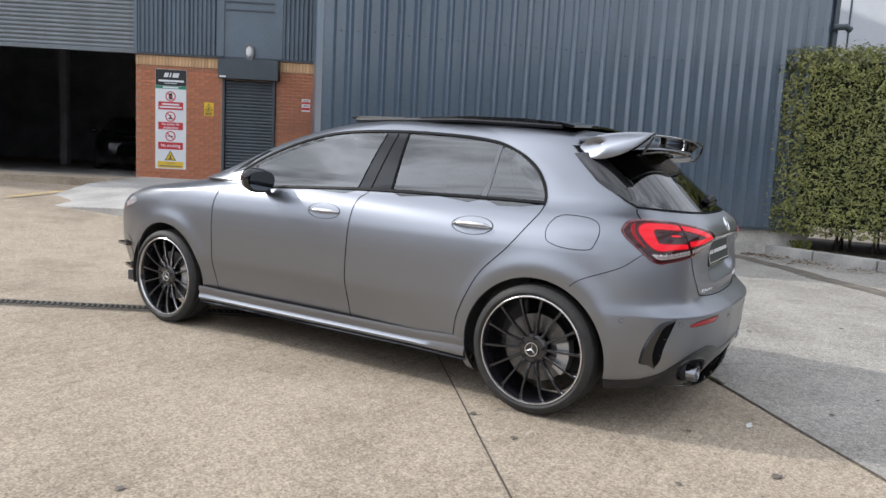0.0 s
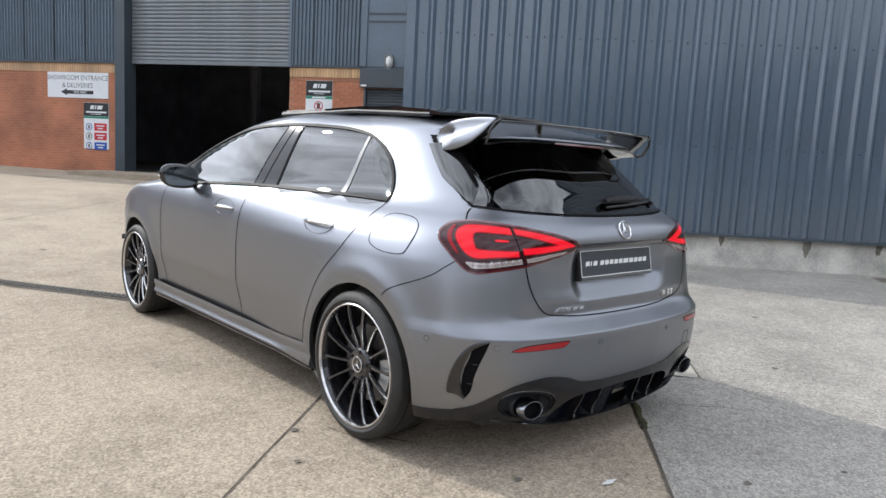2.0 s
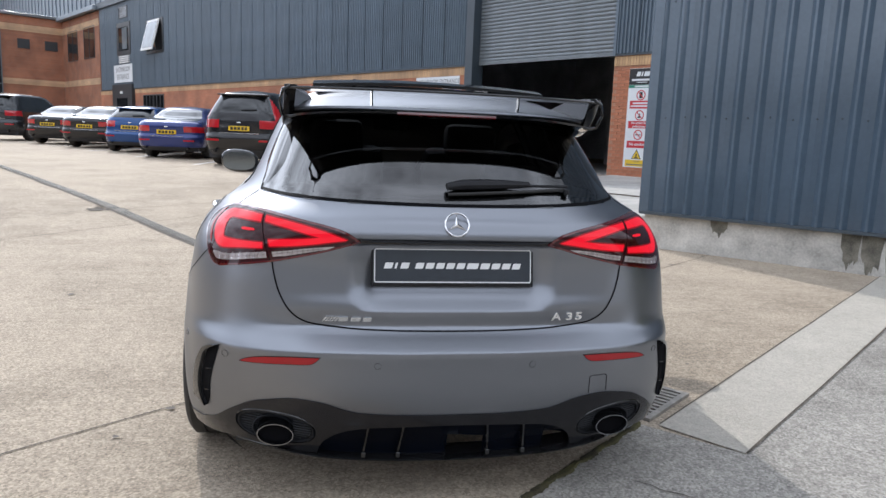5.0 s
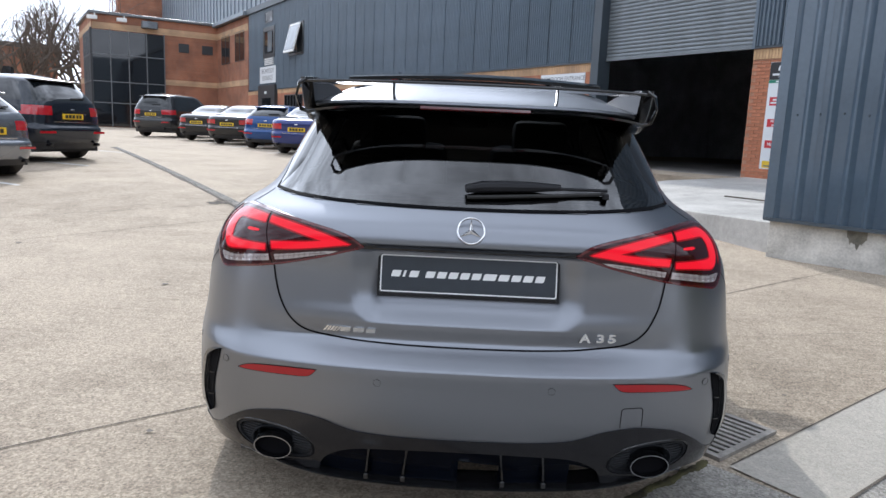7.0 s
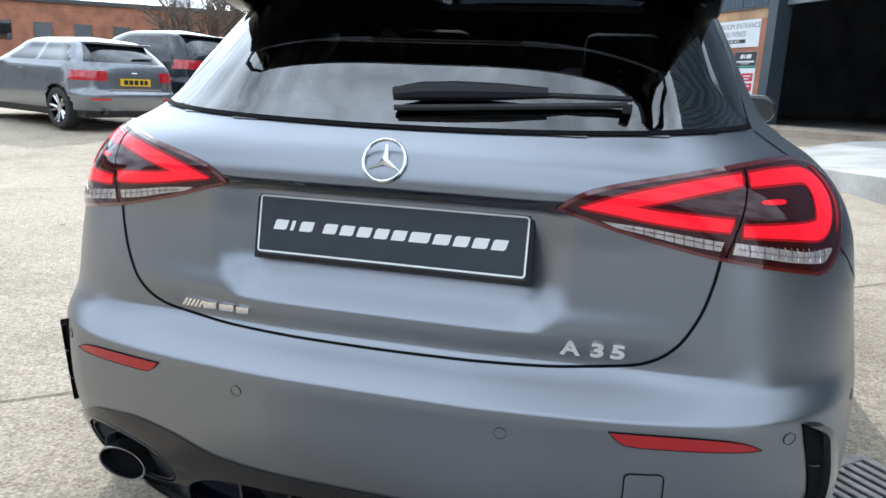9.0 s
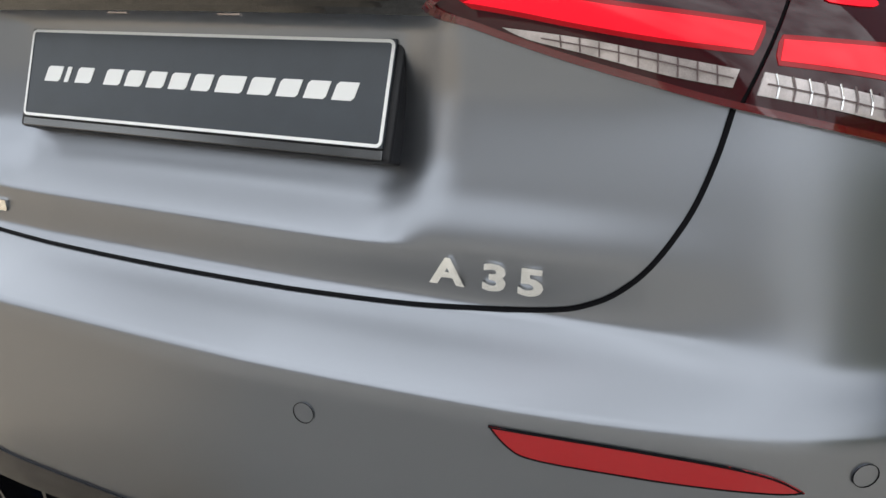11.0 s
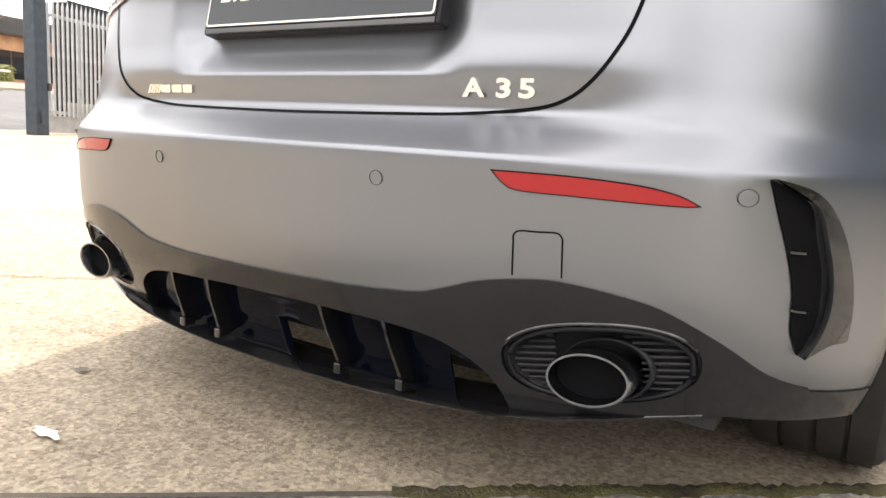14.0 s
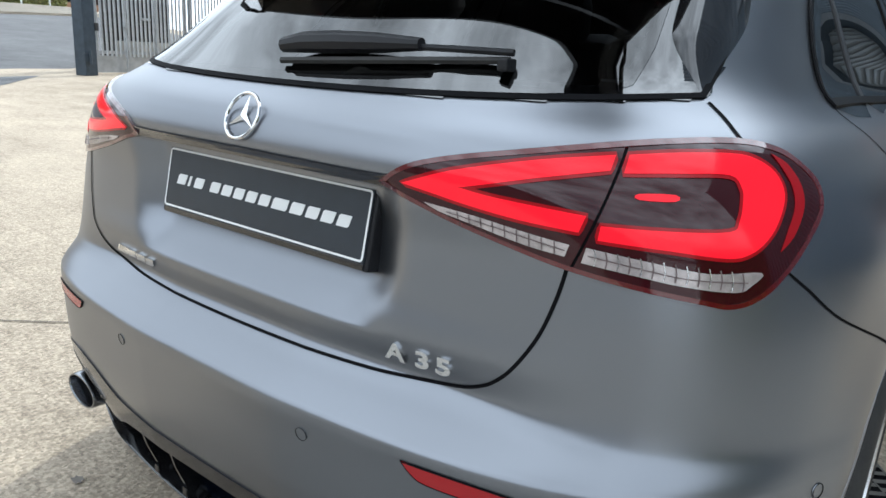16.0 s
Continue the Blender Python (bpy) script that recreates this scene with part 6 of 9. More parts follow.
# rear wiper
wiper = empty("rear_wiper", pose(0, 0, 0), "", "")
wiper.parent = car
_p = [on_skin(u, z, REAR) for u, z in ((-0.02, 1.034), (0.03, 1.041), (0.1, 1.044), (0.18, 1.046), (0.262, 1.047))]
part("wiper_cover", tube(bmesh.new(), [c + n * 0.026 for c, n in _p], [0.014, 0.020, 0.021, 0.018, 0.011], 10, flat=0.9), BLACK_PLASTIC, wiper, smooth=True)
_p = [on_skin(u, z, REAR) for u, z in ((-0.015, 1.02), (0.1, 1.026), (0.25, 1.034), (0.40, 1.042))]
part("wiper_blade", tube(bmesh.new(), [c + n * 0.012 for c, n in _p], 0.006, 6), RUBBER, wiper)
_p = [on_skin(u, z, REAR) for u, z in ((0.24, 1.046), (0.33, 1.046), (0.405, 1.045))]
part("wiper_arm", tube(bmesh.new(), [c + n * 0.022 for c, n in _p], 0.005, 8), BLACK_PLASTIC, wiper)
part("wiper_tip", boxed(0.395, _p[2][0].y - 0.035, 1.036, 0.412, _p[2][0].y - 0.008, 1.054, bevel=0.003), BLACK_PLASTIC, wiper)

# roof spoiler, end fins, raised blade on two struts
spoiler = empty("roof_spoiler", pose(0, 0, 0), "", "")
spoiler.parent = car
bm = bmesh.new()
rows = []
for x in np.linspace(-0.53, 0.53, 33):
    e = (x / 0.53) ** 2
    yb, yt = -0.395 + 0.10 * e**2, -0.02 + 0.0 * e
    zt, zb = 1.392 - 0.055 * e - 0.012 * e**3, 1.297 - 0.012 * e**2
    pts = []
    for k in range(7):
        f = k / 6
        pts.append((yt + (yb - yt) * f, zt + (zb + 0.014 - zt) * f**1.7))
    pts += [(yb - 0.003, zb + 0.006), (yb + 0.004, zb), (yb + 0.14, zb - 0.004), (yb + 0.20, zb + 0.01)]
    rows.append([bm.verts.new((x, y, z)) for y, z in pts])
for a, b in zip(rows, rows[1:]):
    for k in range(len(a) - 1):
        bm.faces.new((a[k], a[k + 1], b[k + 1], b[k]))
part("spoiler_top", bm, SATIN, spoiler, smooth=True)
bm = bmesh.new()
rows = []
for x in np.linspace(-0.55, 0.55, 23):
    e = (x / 0.53) ** 2
    yb, zb = -0.392 + 0.05 * e**2, 1.292 - 0.022 * e**2
    rows.append([bm.verts.new((x, y, z)) for y, z in ((yb, zb + 0.004), (yb + 0.004, zb - 0.003), (yb + 0.1, zb - 0.012), (yb + 0.2, zb - 0.01))])
for a, b in zip(rows, rows[1:]):
    for k in range(3):
        bm.faces.new((a[k], a[k + 1], b[k + 1], b[k]))
part("spoiler_underside", bm, GLOSS_BLACK, spoiler, "gloss black spoiler underside", smooth=True)
bm = bmesh.new()
rows = [[bm.verts.new((x, -0.392 + 0.10 * (x / 0.53) ** 4 - o, 1.2885 - 0.012 * (x / 0.53) ** 4 + h)) for o, h in ((0.004, 0.0075), (0.0055, 0.0), (0.002, -0.004))] for x in np.linspace(-0.175, 0.175, 9)]
for a, b in zip(rows, rows[1:]):
    for k in range(2):
        bm.faces.new((a[k], a[k + 1], b[k + 1], b[k]))
part("brake_light", bm, RED_LENS, spoiler, "dark red high brake light")
bm = bmesh.new()
rows = []
for x in np.linspace(-0.545, 0.545, 31):
    e = (x / 0.545) ** 2
    y, z = -0.385 + 0.035 * e**2, 1.366 - 0.006 * e
    rows.append([bm.verts.new((x, y + a, z + b)) for a, b in ((-0.05, 0.004), (-0.053, 0.0), (-0.05, -0.005), (-0.01, -0.008), (0.05, -0.006), (0.056, 0.0), (0.05, 0.005), (0.0, 0.008))])
for a, b in zip(rows, rows[1:]):
    for k in range(8):
        bm.faces.new((a[k], a[(k + 1) % 8], b[(k + 1) % 8], b[k]))
part("wing_blade", bm, GLOSS_BLACK, spoiler, "gloss black wing blade", smooth=True)
for u in (-0.262, 0.258):
    part("wing_strut", tube(bmesh.new(), [(u - 0.004 * np.sign(u), -0.36, 1.30), (u, -0.37, 1.33), (u, -0.372, 1.362)], [0.024, 0.018, 0.020], 8, flat=0.22, up=(1, 0, 0)), GLOSS_BLACK, spoiler)
for sx in (-1, 1):
    bm = bmesh.new()
    side = [(-0.035, 1.300), (-0.055, 1.262), (-0.10, 1.241), (-0.17, 1.240), (-0.25, 1.262), (-0.32, 1.300), (-0.375, 1.345), (-0.375, 1.345), (-0.405, 1.370), (-0.405, 1.370), (-0.33, 1.374), (-0.24, 1.370), (-0.15, 1.358), (-0.08, 1.334)]
    side = [tuple(p) for p in rounded(side, 4)]
    cy, cz = sum(p[0] for p in side) / len(side), sum(p[1] for p in side) / len(side)

    def fin_x(y, z):
        return 0.574 - 0.018 * (z - 1.24) / 0.13 - 0.03 * float(step(-0.14, 0.0, y))

    rings = []
    for k, bulge in ((1.0, -0.040), (1.0, -0.004), (0.985, -0.0006), (0.95, 0.0004), (0.75, 0.0012), (0.4, 0.0016)):
        rings.append([bm.verts.new((sx * (fin_x(y, z) + bulge - (0.045 * float(step(-0.3, -0.06, y)) if bulge < -0.02 else 0)), cy + (y - cy) * k, cz + (z - cz) * k)) for y, z in side])
    for a, b in zip(rings, rings[1:]):
        for k in range(len(side)):
            j = (k + 1) % len(side)
            bm.faces.new((a[k], a[j], b[j], b[k]))
    bm.faces.new(rings[0])
    bm.faces.new(rings[-1][::-1])
    bm.normal_update()
    inner = set(rings[0])
    for f in bm.faces:
        f.material_index = int(len(inner.intersection(f.verts)) > 1 and f.calc_center_median().z < 1.355)
    part("wing_end_fin", bm, SATIN, spoiler, "satin grey wing end fin, gloss black inside", smooth=True).data.materials.append(GLOSS_BLACK)
    bm = tube(bmesh.new(), [(sx * 0.535, -0.405, 1.366), (sx * 0.560, -0.40, 1.352), (sx * 0.572, -0.385, 1.315), (sx * 0.562, -0.36, 1.272), (sx * 0.542, -0.345, 1.266), (sx * 0.52, -0.34, 1.270)], [0.004, 0.0045, 0.0045, 0.0045, 0.004, 0.003], 8, flat=1.7)
    part("end_hoop", bm, GLOSS_BLACK, spoiler, "gloss black hoop at the wing's end", smooth=True)
    # glossy blade beside the rear window, along the edge of the tailgate
    bm, rows = bmesh.new(), []
    for z in np.linspace(1.022, 1.262, 22):
        f = (z - 1.012) / 0.25
        r0, r1 = 0.880 - 0.05 * float(step(0.0, 0.4, f)), 0.893 + 0.042 * float(step(0.0, 0.5, f))
        wide, pe = float(W_REAR(z)), float(P_EXP(z))
        y0, yr = max(0.0, min(float(P_REAR(z)) + 0.62, 1.0)), float(P_REAR(z))
        row = []
        for k, h in enumerate((0.0, 0.007, 0.009, 0.009, 0.009, 0.007, 0.0)):
            a = math.asin((r0 + (r1 - r0) * k / 6) ** (pe / 2))
            c = body_point(0, a, z)
            d = (body_point(0, a + 0.004, z) - body_point(0, a - 0.004, z)).cross(body_point(0, a, z + 0.004) - body_point(0, a, z - 0.004)).normalized()
            d = d if d.y < 0 else -d
            c = c + d * (0.002 + h * float(step(0.0, 0.4, f)))
            row.append(bm.verts.new((-sx * c.x, c.y, c.z)))
        rows.append(row)
    for a, b in zip(rows, rows[1:]):
        for k in range(6):
            bm.faces.new((a[k], a[k + 1], b[k + 1], b[k]))
    part("window_blade", bm, GLOSS_BLACK, car, "gloss black blade beside the rear window", smooth=True)


# ---- wheels, mirrors, handles, roof, cabin ----
CALIPER = mat("silver_caliper", (0.42, 0.43, 0.44), 0.35, 0.8)


def make_wheel():
    """A wheel about its hub; the outside looks to -x."""
    w = empty("wheel", pose(0, 0, 0), "", "")
    w.parent = car
    half = 0.1175
    prof = [(0.258, -half + 0.018), (0.263, -half + 0.008), (0.268, -half + 0.002), (0.277, -half - 0.002), (0.290, -half + 0.001), (0.303, -half + 0.011), (0.3105, -half + 0.024)]
    tread = []
    for c in (-0.075, -0.027, 0.027, 0.075):
        tread += [(0.314, c - 0.021), (0.314, c + 0.019), (0.307, c + 0.0205), (0.307, c + 0.0265)]
    prof += tread + [(r, -a) for r, a in reversed(prof)]
    tyre = part("tyre", lathe(bmesh.new(), prof, 96, False), RUBBER, w, "black low-profile tyre", smooth=True)
    rim = part("rim", lathe(bmesh.new(), [(0.249, -half + 0.016), (0.2475, -half + 0.004), (0.243, -half + 0.003), (0.2395, -half + 0.008), (0.236, -half + 0.018), (0.226, -half + 0.045), (0.215, 0.03), (0.23, half - 0.01), (0.249, half - 0.016)], 72), RIM_BLACK, w, smooth=True)
    part("rim_lip", lathe(bmesh.new(), [(0.2478, -half + 0.0035), (0.2455, -half + 0.0015), (0.2405, -half + 0.0025), (0.2375, -half + 0.0105)], 72), SILVER, rim, "machined silver rim lip", smooth=True)
    for k in range(14):
        bm = bmesh.new()
        sec = []
        for r, x, wd, th in ((0.045, -0.070, 0.020, 0.03), (0.075, -0.080, 0.0165, 0.028), (0.13, -0.093, 0.0125, 0.024), (0.19, -0.099, 0.013, 0.02), (0.224, -0.099, 0.017, 0.018), (0.238, -0.097, 0.024, 0.016)):
            sec.append([bm.verts.new((x + a * th, b * wd / 2, r)) for a, b in ((0, -0.55), (0, 0.55), (0.35, 1), (1, 0.8), (1, -0.8), (0.35, -1))])
        for a, b in zip(sec, sec[1:]):
            for j in range(6):
                bm.faces.new((a[j], a[(j + 1) % 6], b[(j + 1) % 6], b[j])).material_index = int(j == 1)
        bmesh.ops.transform(bm, matrix=Matrix.Rotation(2 * math.pi * k / 14, 4, "X"), verts=bm.verts)
        part("spoke", bm, RIM_BLACK, rim, "gloss black spoke with a machined edge", smooth=True).data.materials.append(SILVER)
    part("hub", lathe(bmesh.new(), [(0.066, -0.05), (0.068, -0.072), (0.058, -0.084), (0.036, -0.086), (0.034, -0.080), (0.0, -0.080)], 32), RIM_BLACK, rim, smooth=True)
    part("hub_cap", lathe(bmesh.new(), [(0.034, -0.078), (0.034, -0.088), (0.031, -0.091), (0.0, -0.092)], 32), GLOSS_BLACK, rim, smooth=True)
    part("cap_ring", lathe(bmesh.new(), [(0.0335, -0.088), (0.032, -0.0925), (0.0285, -0.0925), (0.0275, -0.0905)], 32), SILVER, rim, smooth=True)
    for k in range(3):
        q = math.pi / 2 + 2 * math.pi * k / 3
        bm = bmesh.new()
        t, s = Vector((0, math.cos(q), math.sin(q))), Vector((0, -math.sin(q), math.cos(q)))
        o = Vector((-0.0925, 0, 0))
        a, b, c, d = (bm.verts.new(p) for p in (o + t * 0.028, o + s * 0.005 - t * 0.002, o + s * -0.005 - t * 0.002, o + Vector((-0.003, 0, 0))))
        bm.faces.new((a, b, d))
        bm.faces.new((a, d, c))
        part("cap_arm", bm, SILVER, rim)
    for k in range(5):
        q = 2 * math.pi * (k + 0.25) / 5
        bm = bmesh.new()
        bmesh.ops.create_cone(bm, cap_ends=True, segments=6, radius1=0.0085, radius2=0.0075, depth=0.022, matrix=pose(-0.079, 0.053 * math.cos(q), 0.053 * math.sin(q), 0, 90, 0))
        part("wheel_bolt", bm, BLACK_PLASTIC, rim)
    disc = part("brake_disc", lathe(bmesh.new(), [(0.075, -0.03), (0.165, -0.03), (0.165, -0.008), (0.075, -0.008)], 48, True), DISC, w, "grey steel brake disc", smooth=True)
    bm = bmesh.new()
    for k in range(7):
        a = radians(-28 + 56 * k / 6)
        for r, x in ((0.118, -0.055), (0.178, -0.055), (0.178, 0.01), (0.118, 0.01)):
            bm.verts.new((x, -r * math.cos(a), r * math.sin(a)))
    bm.verts.ensure_lookup_table()
    for k in range(6):
        for j in range(4):
            bm.faces.new((bm.verts[4 * k + j], bm.verts[4 * k + (j + 1) % 4], bm.verts[4 * k + 4 + (j + 1) % 4], bm.verts[4 * k + 4 + j]))
    bm.faces.new([bm.verts[j] for j in range(4)])
    bm.faces.new([bm.verts[24 + j] for j in range(4)][::-1])
    part("brake_caliper", bm, CALIPER, w, "silver brake caliper")
    rim.scale = (1.0, 1.06, 1.06)
    return w


_w = make_wheel()
HUB_Z = 0.319
_w.matrix_basis = pose(-0.800, 0, HUB_Z, 9, 0, 0)
copy_thing(_w, pose(-0.780, WHEELBASE, HUB_Z, -4, 0, 0)).parent = car
copy_thing(_w, pose(0.800, 0, HUB_Z, 30, 0, 180)).parent = car
copy_thing(_w, pose(0.780, WHEELBASE, HUB_Z, 50, 0, 180)).parent = car

# door handles: bowl, chrome pull
for sx in (-1, 1):
    for yc, zc in ((1.335, 0.876), (0.375, 0.880)):
        bowl = [(yc + 0.118 * math.cos(q), zc + (0.044 if math.sin(q) > 0 else 0.046) * math.sin(q)) for q in np.linspace(0, 2 * math.pi, 28, endpoint=False)]
        h = empty("door_handle", pose(0, 0, 0), "", "")
        h.parent = car
        # bowl colour darkened below the body paint to imitate shade in the recess
        patch("handle_bowl", bowl, SIDES[sx], 0.0015, mat("handle_bowl_shade", (0.05, 0.052, 0.057), 0.35, 0.6), h, grid=0.015, skirt=0.003, depth=lambda u, z, yc=yc, zc=zc: 0.016 * max(0.0, 1 - ((u - yc) / 0.118) ** 2 - ((z - zc) / 0.045) ** 2))
        pts = []
        for u in np.linspace(-0.112, 0.112, 9):
            co, n = on_skin(yc + u, zc - 0.002, SIDES[sx])
            pts.append(co + n * (0.004 + 0.026 * (1 - (u / 0.112) ** 2) ** 0.6))
        part("handle_pull", tube(bmesh.new(), pts, [0.004, 0.010, 0.013, 0.014, 0.014, 0.014, 0.013, 0.010, 0.004], 10, flat=0.8), SILVER, h, smooth=True)
        pts = [p + Vector((sx * 0.007, 0, 0.006)) for p in pts[1:-1]]
        part("handle_strip", tube(bmesh.new(), pts, [0.001, 0.0035, 0.0042, 0.0042, 0.0042, 0.0035, 0.001], 8), CHROME, h, "chrome handle strip", smooth=True)

# door mirrors
for sx in (-1, 1):
    mir = empty("door_mirror", pose(0, 0, 0), "", "")
    mir.parent = car
    bm = bmesh.new()
    bmesh.ops.create_uvsphere(bm, u_segments=24, v_segments=14, radius=1.0)
    for v in bm.verts:
        x, y, z = v.co
        back = max(0.0, -y)
        y = y if y > 0 else y * 0.35
        k = 1 - 0.25 * max(0.0, y)
        v.co = (sx * (0.955 + 0.115 * np.sign(x) * abs(x) ** 0.8 * k), 1.78 + 0.10 * y, 1.02 + 0.072 * np.sign(z) * abs(z) ** 0.75 * k + 0.01 * x)
    part("mirror_shell", bm, GLOSS_BLACK, mir, "gloss black mirror shell", smooth=True)
    bm = bmesh.new()
    bm.faces.new([bm.verts.new((sx * (0.957 + 0.098 * np.sign(math.cos(q)) * abs(math.cos(q)) ** 0.7), 1.742, 1.02 + 0.056 * np.sign(math.sin(q)) * abs(math.sin(q)) ** 0.7)) for q in np.linspace(0, 2 * math.pi, 28, endpoint=False)])
    # mirror colour darkened to imitate the dark reflection in the glass
    part("mirror_glass", bm, mat("darkened_mirror", (0.22, 0.24, 0.25), 0.06, 1.0), mir, "mirror glass")
    part("mirror_foot", tube(bmesh.new(), [(sx * 0.80, 1.84, 0.965), (sx * 0.86, 1.82, 0.962), (sx * 0.92, 1.80, 0.968)], [0.03, 0.022, 0.03], 10, flat=0.7), GLOSS_BLACK, mir, smooth=True)
    part("mirror_repeater", tube(bmesh.new(), [(sx * 1.0, 1.872, 1.02), (sx * 1.05, 1.85, 1.022), (sx * 1.072, 1.80, 1.024)], [0.003, 0.005, 0.003], 6), CLEAR_LENS, mir)

# roof: open sunroof panel tilted up, black roof glass, wind deflector
roof = empty("sunroof", pose(0, 0, 0), "", "")
roof.parent = car
bm = bmesh.new()
rows = []
for x in np.linspace(-0.47, 0.47, 17):
    e = (x / 0.47) ** 2
    rows.append([bm.verts.new((x, y + 0.03 * e, z - 0.016 * e)) for y, z in ((0.95, 1.455), (0.6, 1.462), (0.3, 1.455), (0.08, 1.437), (0.0, 1.422), (0.0, 1.41), (0.3, 1.437), (0.6, 1.445), (0.95, 1.44))])
for a, b in zip(rows, rows[1:]):
    for k in range(9):
        bm.faces.new((a[k], a[(k + 1) % 9], b[(k + 1) % 9], b[k]))
bm.faces.new(rows[0])
bm.faces.new(rows[-1][::-1])
part("sliding_panel", bm, TINT, roof, "black glass sunroof panel slid open above the roof", smooth=True)
bm = bmesh.new()
rows = []
for x in np.linspace(-0.45, 0.45, 13):
    e = (x / 0.45) ** 2
    rows.append([bm.verts.new((x, 1.55 - 0.05 * e + a, 1.452 - 0.016 * e + b)) for a, b in ((0.0, 0.0), (-0.05, 0.004), (-0.05, -0.003), (0.0, -0.008))])
for a, b in zip(rows, rows[1:]):
    for k in range(4):
        bm.faces.new((a[k], a[(k + 1) % 4], b[(k + 1) % 4], b[k]))
part("wind_deflector", bm, BLACK_PLASTIC, roof, smooth=True)
for sx in (-1, 1):
    part("deflector_arm", tube(bmesh.new(), [(sx * 0.44, 1.5, 1.432), (sx * 0.45, 1.3, 1.432), (sx * 0.45, 1.1, 1.43)], 0.008, 6), BLACK_PLASTIC, roof)
    part("roof_track", tube(bmesh.new(), [(sx * 0.46, 1.45, 1.415), (sx * 0.46, 0.7, 1.425), (sx * 0.46, 0.1, 1.40)], 0.014, 6), BLACK_PLASTIC, roof)
    part("panel_arm", tube(bmesh.new(), [(sx * 0.3, 0.3, 1.40), (sx * 0.3, 0.25, 1.44)], 0.01, 6), BLACK_PLASTIC, roof)
part("roof_frame", boxed(-0.43, 1.28, 1.395, 0.43, 1.36, 1.42), BLACK_PLASTIC, roof)

# head lamps and front corner winglets
for sx in (-1, 1):
    patch("head_lamp", [tuple(p) for p in rounded([(3.12, 0.80), (3.22, 0.838), (3.40, 0.83), (3.56, 0.78), (3.55, 0.72), (3.38, 0.735), (3.22, 0.765)], 4)], SIDES[sx], 0.003, mat("head_lamp_glass", (0.5, 0.52, 0.55), 0.05, 0.3, Coat_Weight=1.0), car, "clear head lamp", grid=0.02)
    patch("front_vent", [(3.20, 0.30), (3.20, 0.52), (3.25, 0.55), (3.34, 0.55), (3.30, 0.42), (3.32, 0.28)], SIDES[sx], 0.003, GLOSS_BLACK, car, "gloss black front corner vent")
    for z in (0.47, 0.30):
        bm = bmesh.new()
        for y, o in ((3.22, 0.0), (3.40, 0.0), (3.42, 0.055), (3.24, 0.035)):
            co, n = on_skin(y, z, SIDES[sx])
            for dz in (0.0, 0.018):
                bm.verts.new(co + Vector((sx * o, 0, dz)))
        bm.verts.ensure_lookup_table()
        for k in range(4):
            j = (k + 1) % 4
            bm.faces.new((bm.verts[2 * k], bm.verts[2 * j], bm.verts[2 * j + 1], bm.verts[2 * k + 1]))
        bm.faces.new([bm.verts[2 * k] for k in range(4)])
        bm.faces.new([bm.verts[2 * k + 1] for k in range(4)][::-1])
        part("winglet", bm, GLOSS_BLACK, car)
    patch("windscreen_side", [(2.12, 1.06), (2.05, 1.14), (1.95, 1.2), (2.02, 1.2), (2.12, 1.12), (2.2, 1.05)], SIDES[sx], 0.002, GLOSS_BLACK, car)

# cabin: seats, headrests, dashboard, wheel, lining
cabin = empty("cabin", pose(0, 0, 0), "", "")
cabin.parent = car


def seat_shape(x, y, w, back, name):
    bm = box(bmesh.new(), x - w / 2, y - 0.25, 0.42, x + w / 2, y + 0.27, 0.58, bevel=0.05)
    part(name + "_cushion", bm, SEAT, cabin, smooth=True)
    bm = box(bmesh.new(), -w / 2, -0.06, 0.0, w / 2, 0.07, back, bevel=0.05)
    bmesh.ops.transform(bm, matrix=pose(x, y - 0.27, 0.52, 16, 0, 0), verts=bm.verts)
    part(name + "_back", bm, SEAT, cabin, smooth=True)


for x in (-0.36, 0.36):
    seat_shape(x, 1.45, 0.5, 0.66, "front_seat")
    bm = box(bmesh.new(), x - 0.14, 0.93, 1.10, x + 0.14, 1.03, 1.29, bevel=0.04)
    part("headrest", bm, SEAT, cabin, smooth=True)
seat_shape(0, 0.55, 1.2, 0.5, "rear_bench")
for x in (-0.38, 0.38):
    part("headrest", box(bmesh.new(), x - 0.13, 0.10, 1.0, x + 0.13, 0.19, 1.12, bevel=0.04), SEAT, cabin, smooth=True)
part("dashboard", box(bmesh.new(), -0.66, 2.0, 0.7, 0.66, 2.5, 0.98, bevel=0.06), SEAT, cabin, smooth=True)
bm = bmesh.new()
pts = [(0.36 + 0.185 * math.cos(q), 0.06 * math.sin(q), 0.185 * math.sin(q)) for q in np.linspace(0, 2 * math.pi, 33)]
tube(bm, [(x, 1.86 + y, 0.93 + z) for x, y, z in pts], 0.016, 8, cap=False)
part("steering_wheel", bm, SEAT, cabin, smooth=True)
part("rear_view_mirror", boxed(-0.12, 1.72, 1.25, 0.12, 1.75, 1.32, bevel=0.012), BLACK_PLASTIC, cabin)
part("parcel_shelf", boxed(-0.56, -0.45, 0.94, 0.56, 0.14, 0.96, bevel=0.005), SEAT, cabin)
part("cabin_floor", boxed(-0.74, -0.4, 0.27, 0.74, 2.5, 0.30), LINING, cabin)
for sx in (-1, 1):
    part("door_lining", boxed(sx * 0.70, 0.1, 0.3, sx * 0.735, 2.3, 0.965, bevel=0.01), SEAT, cabin)


import collections

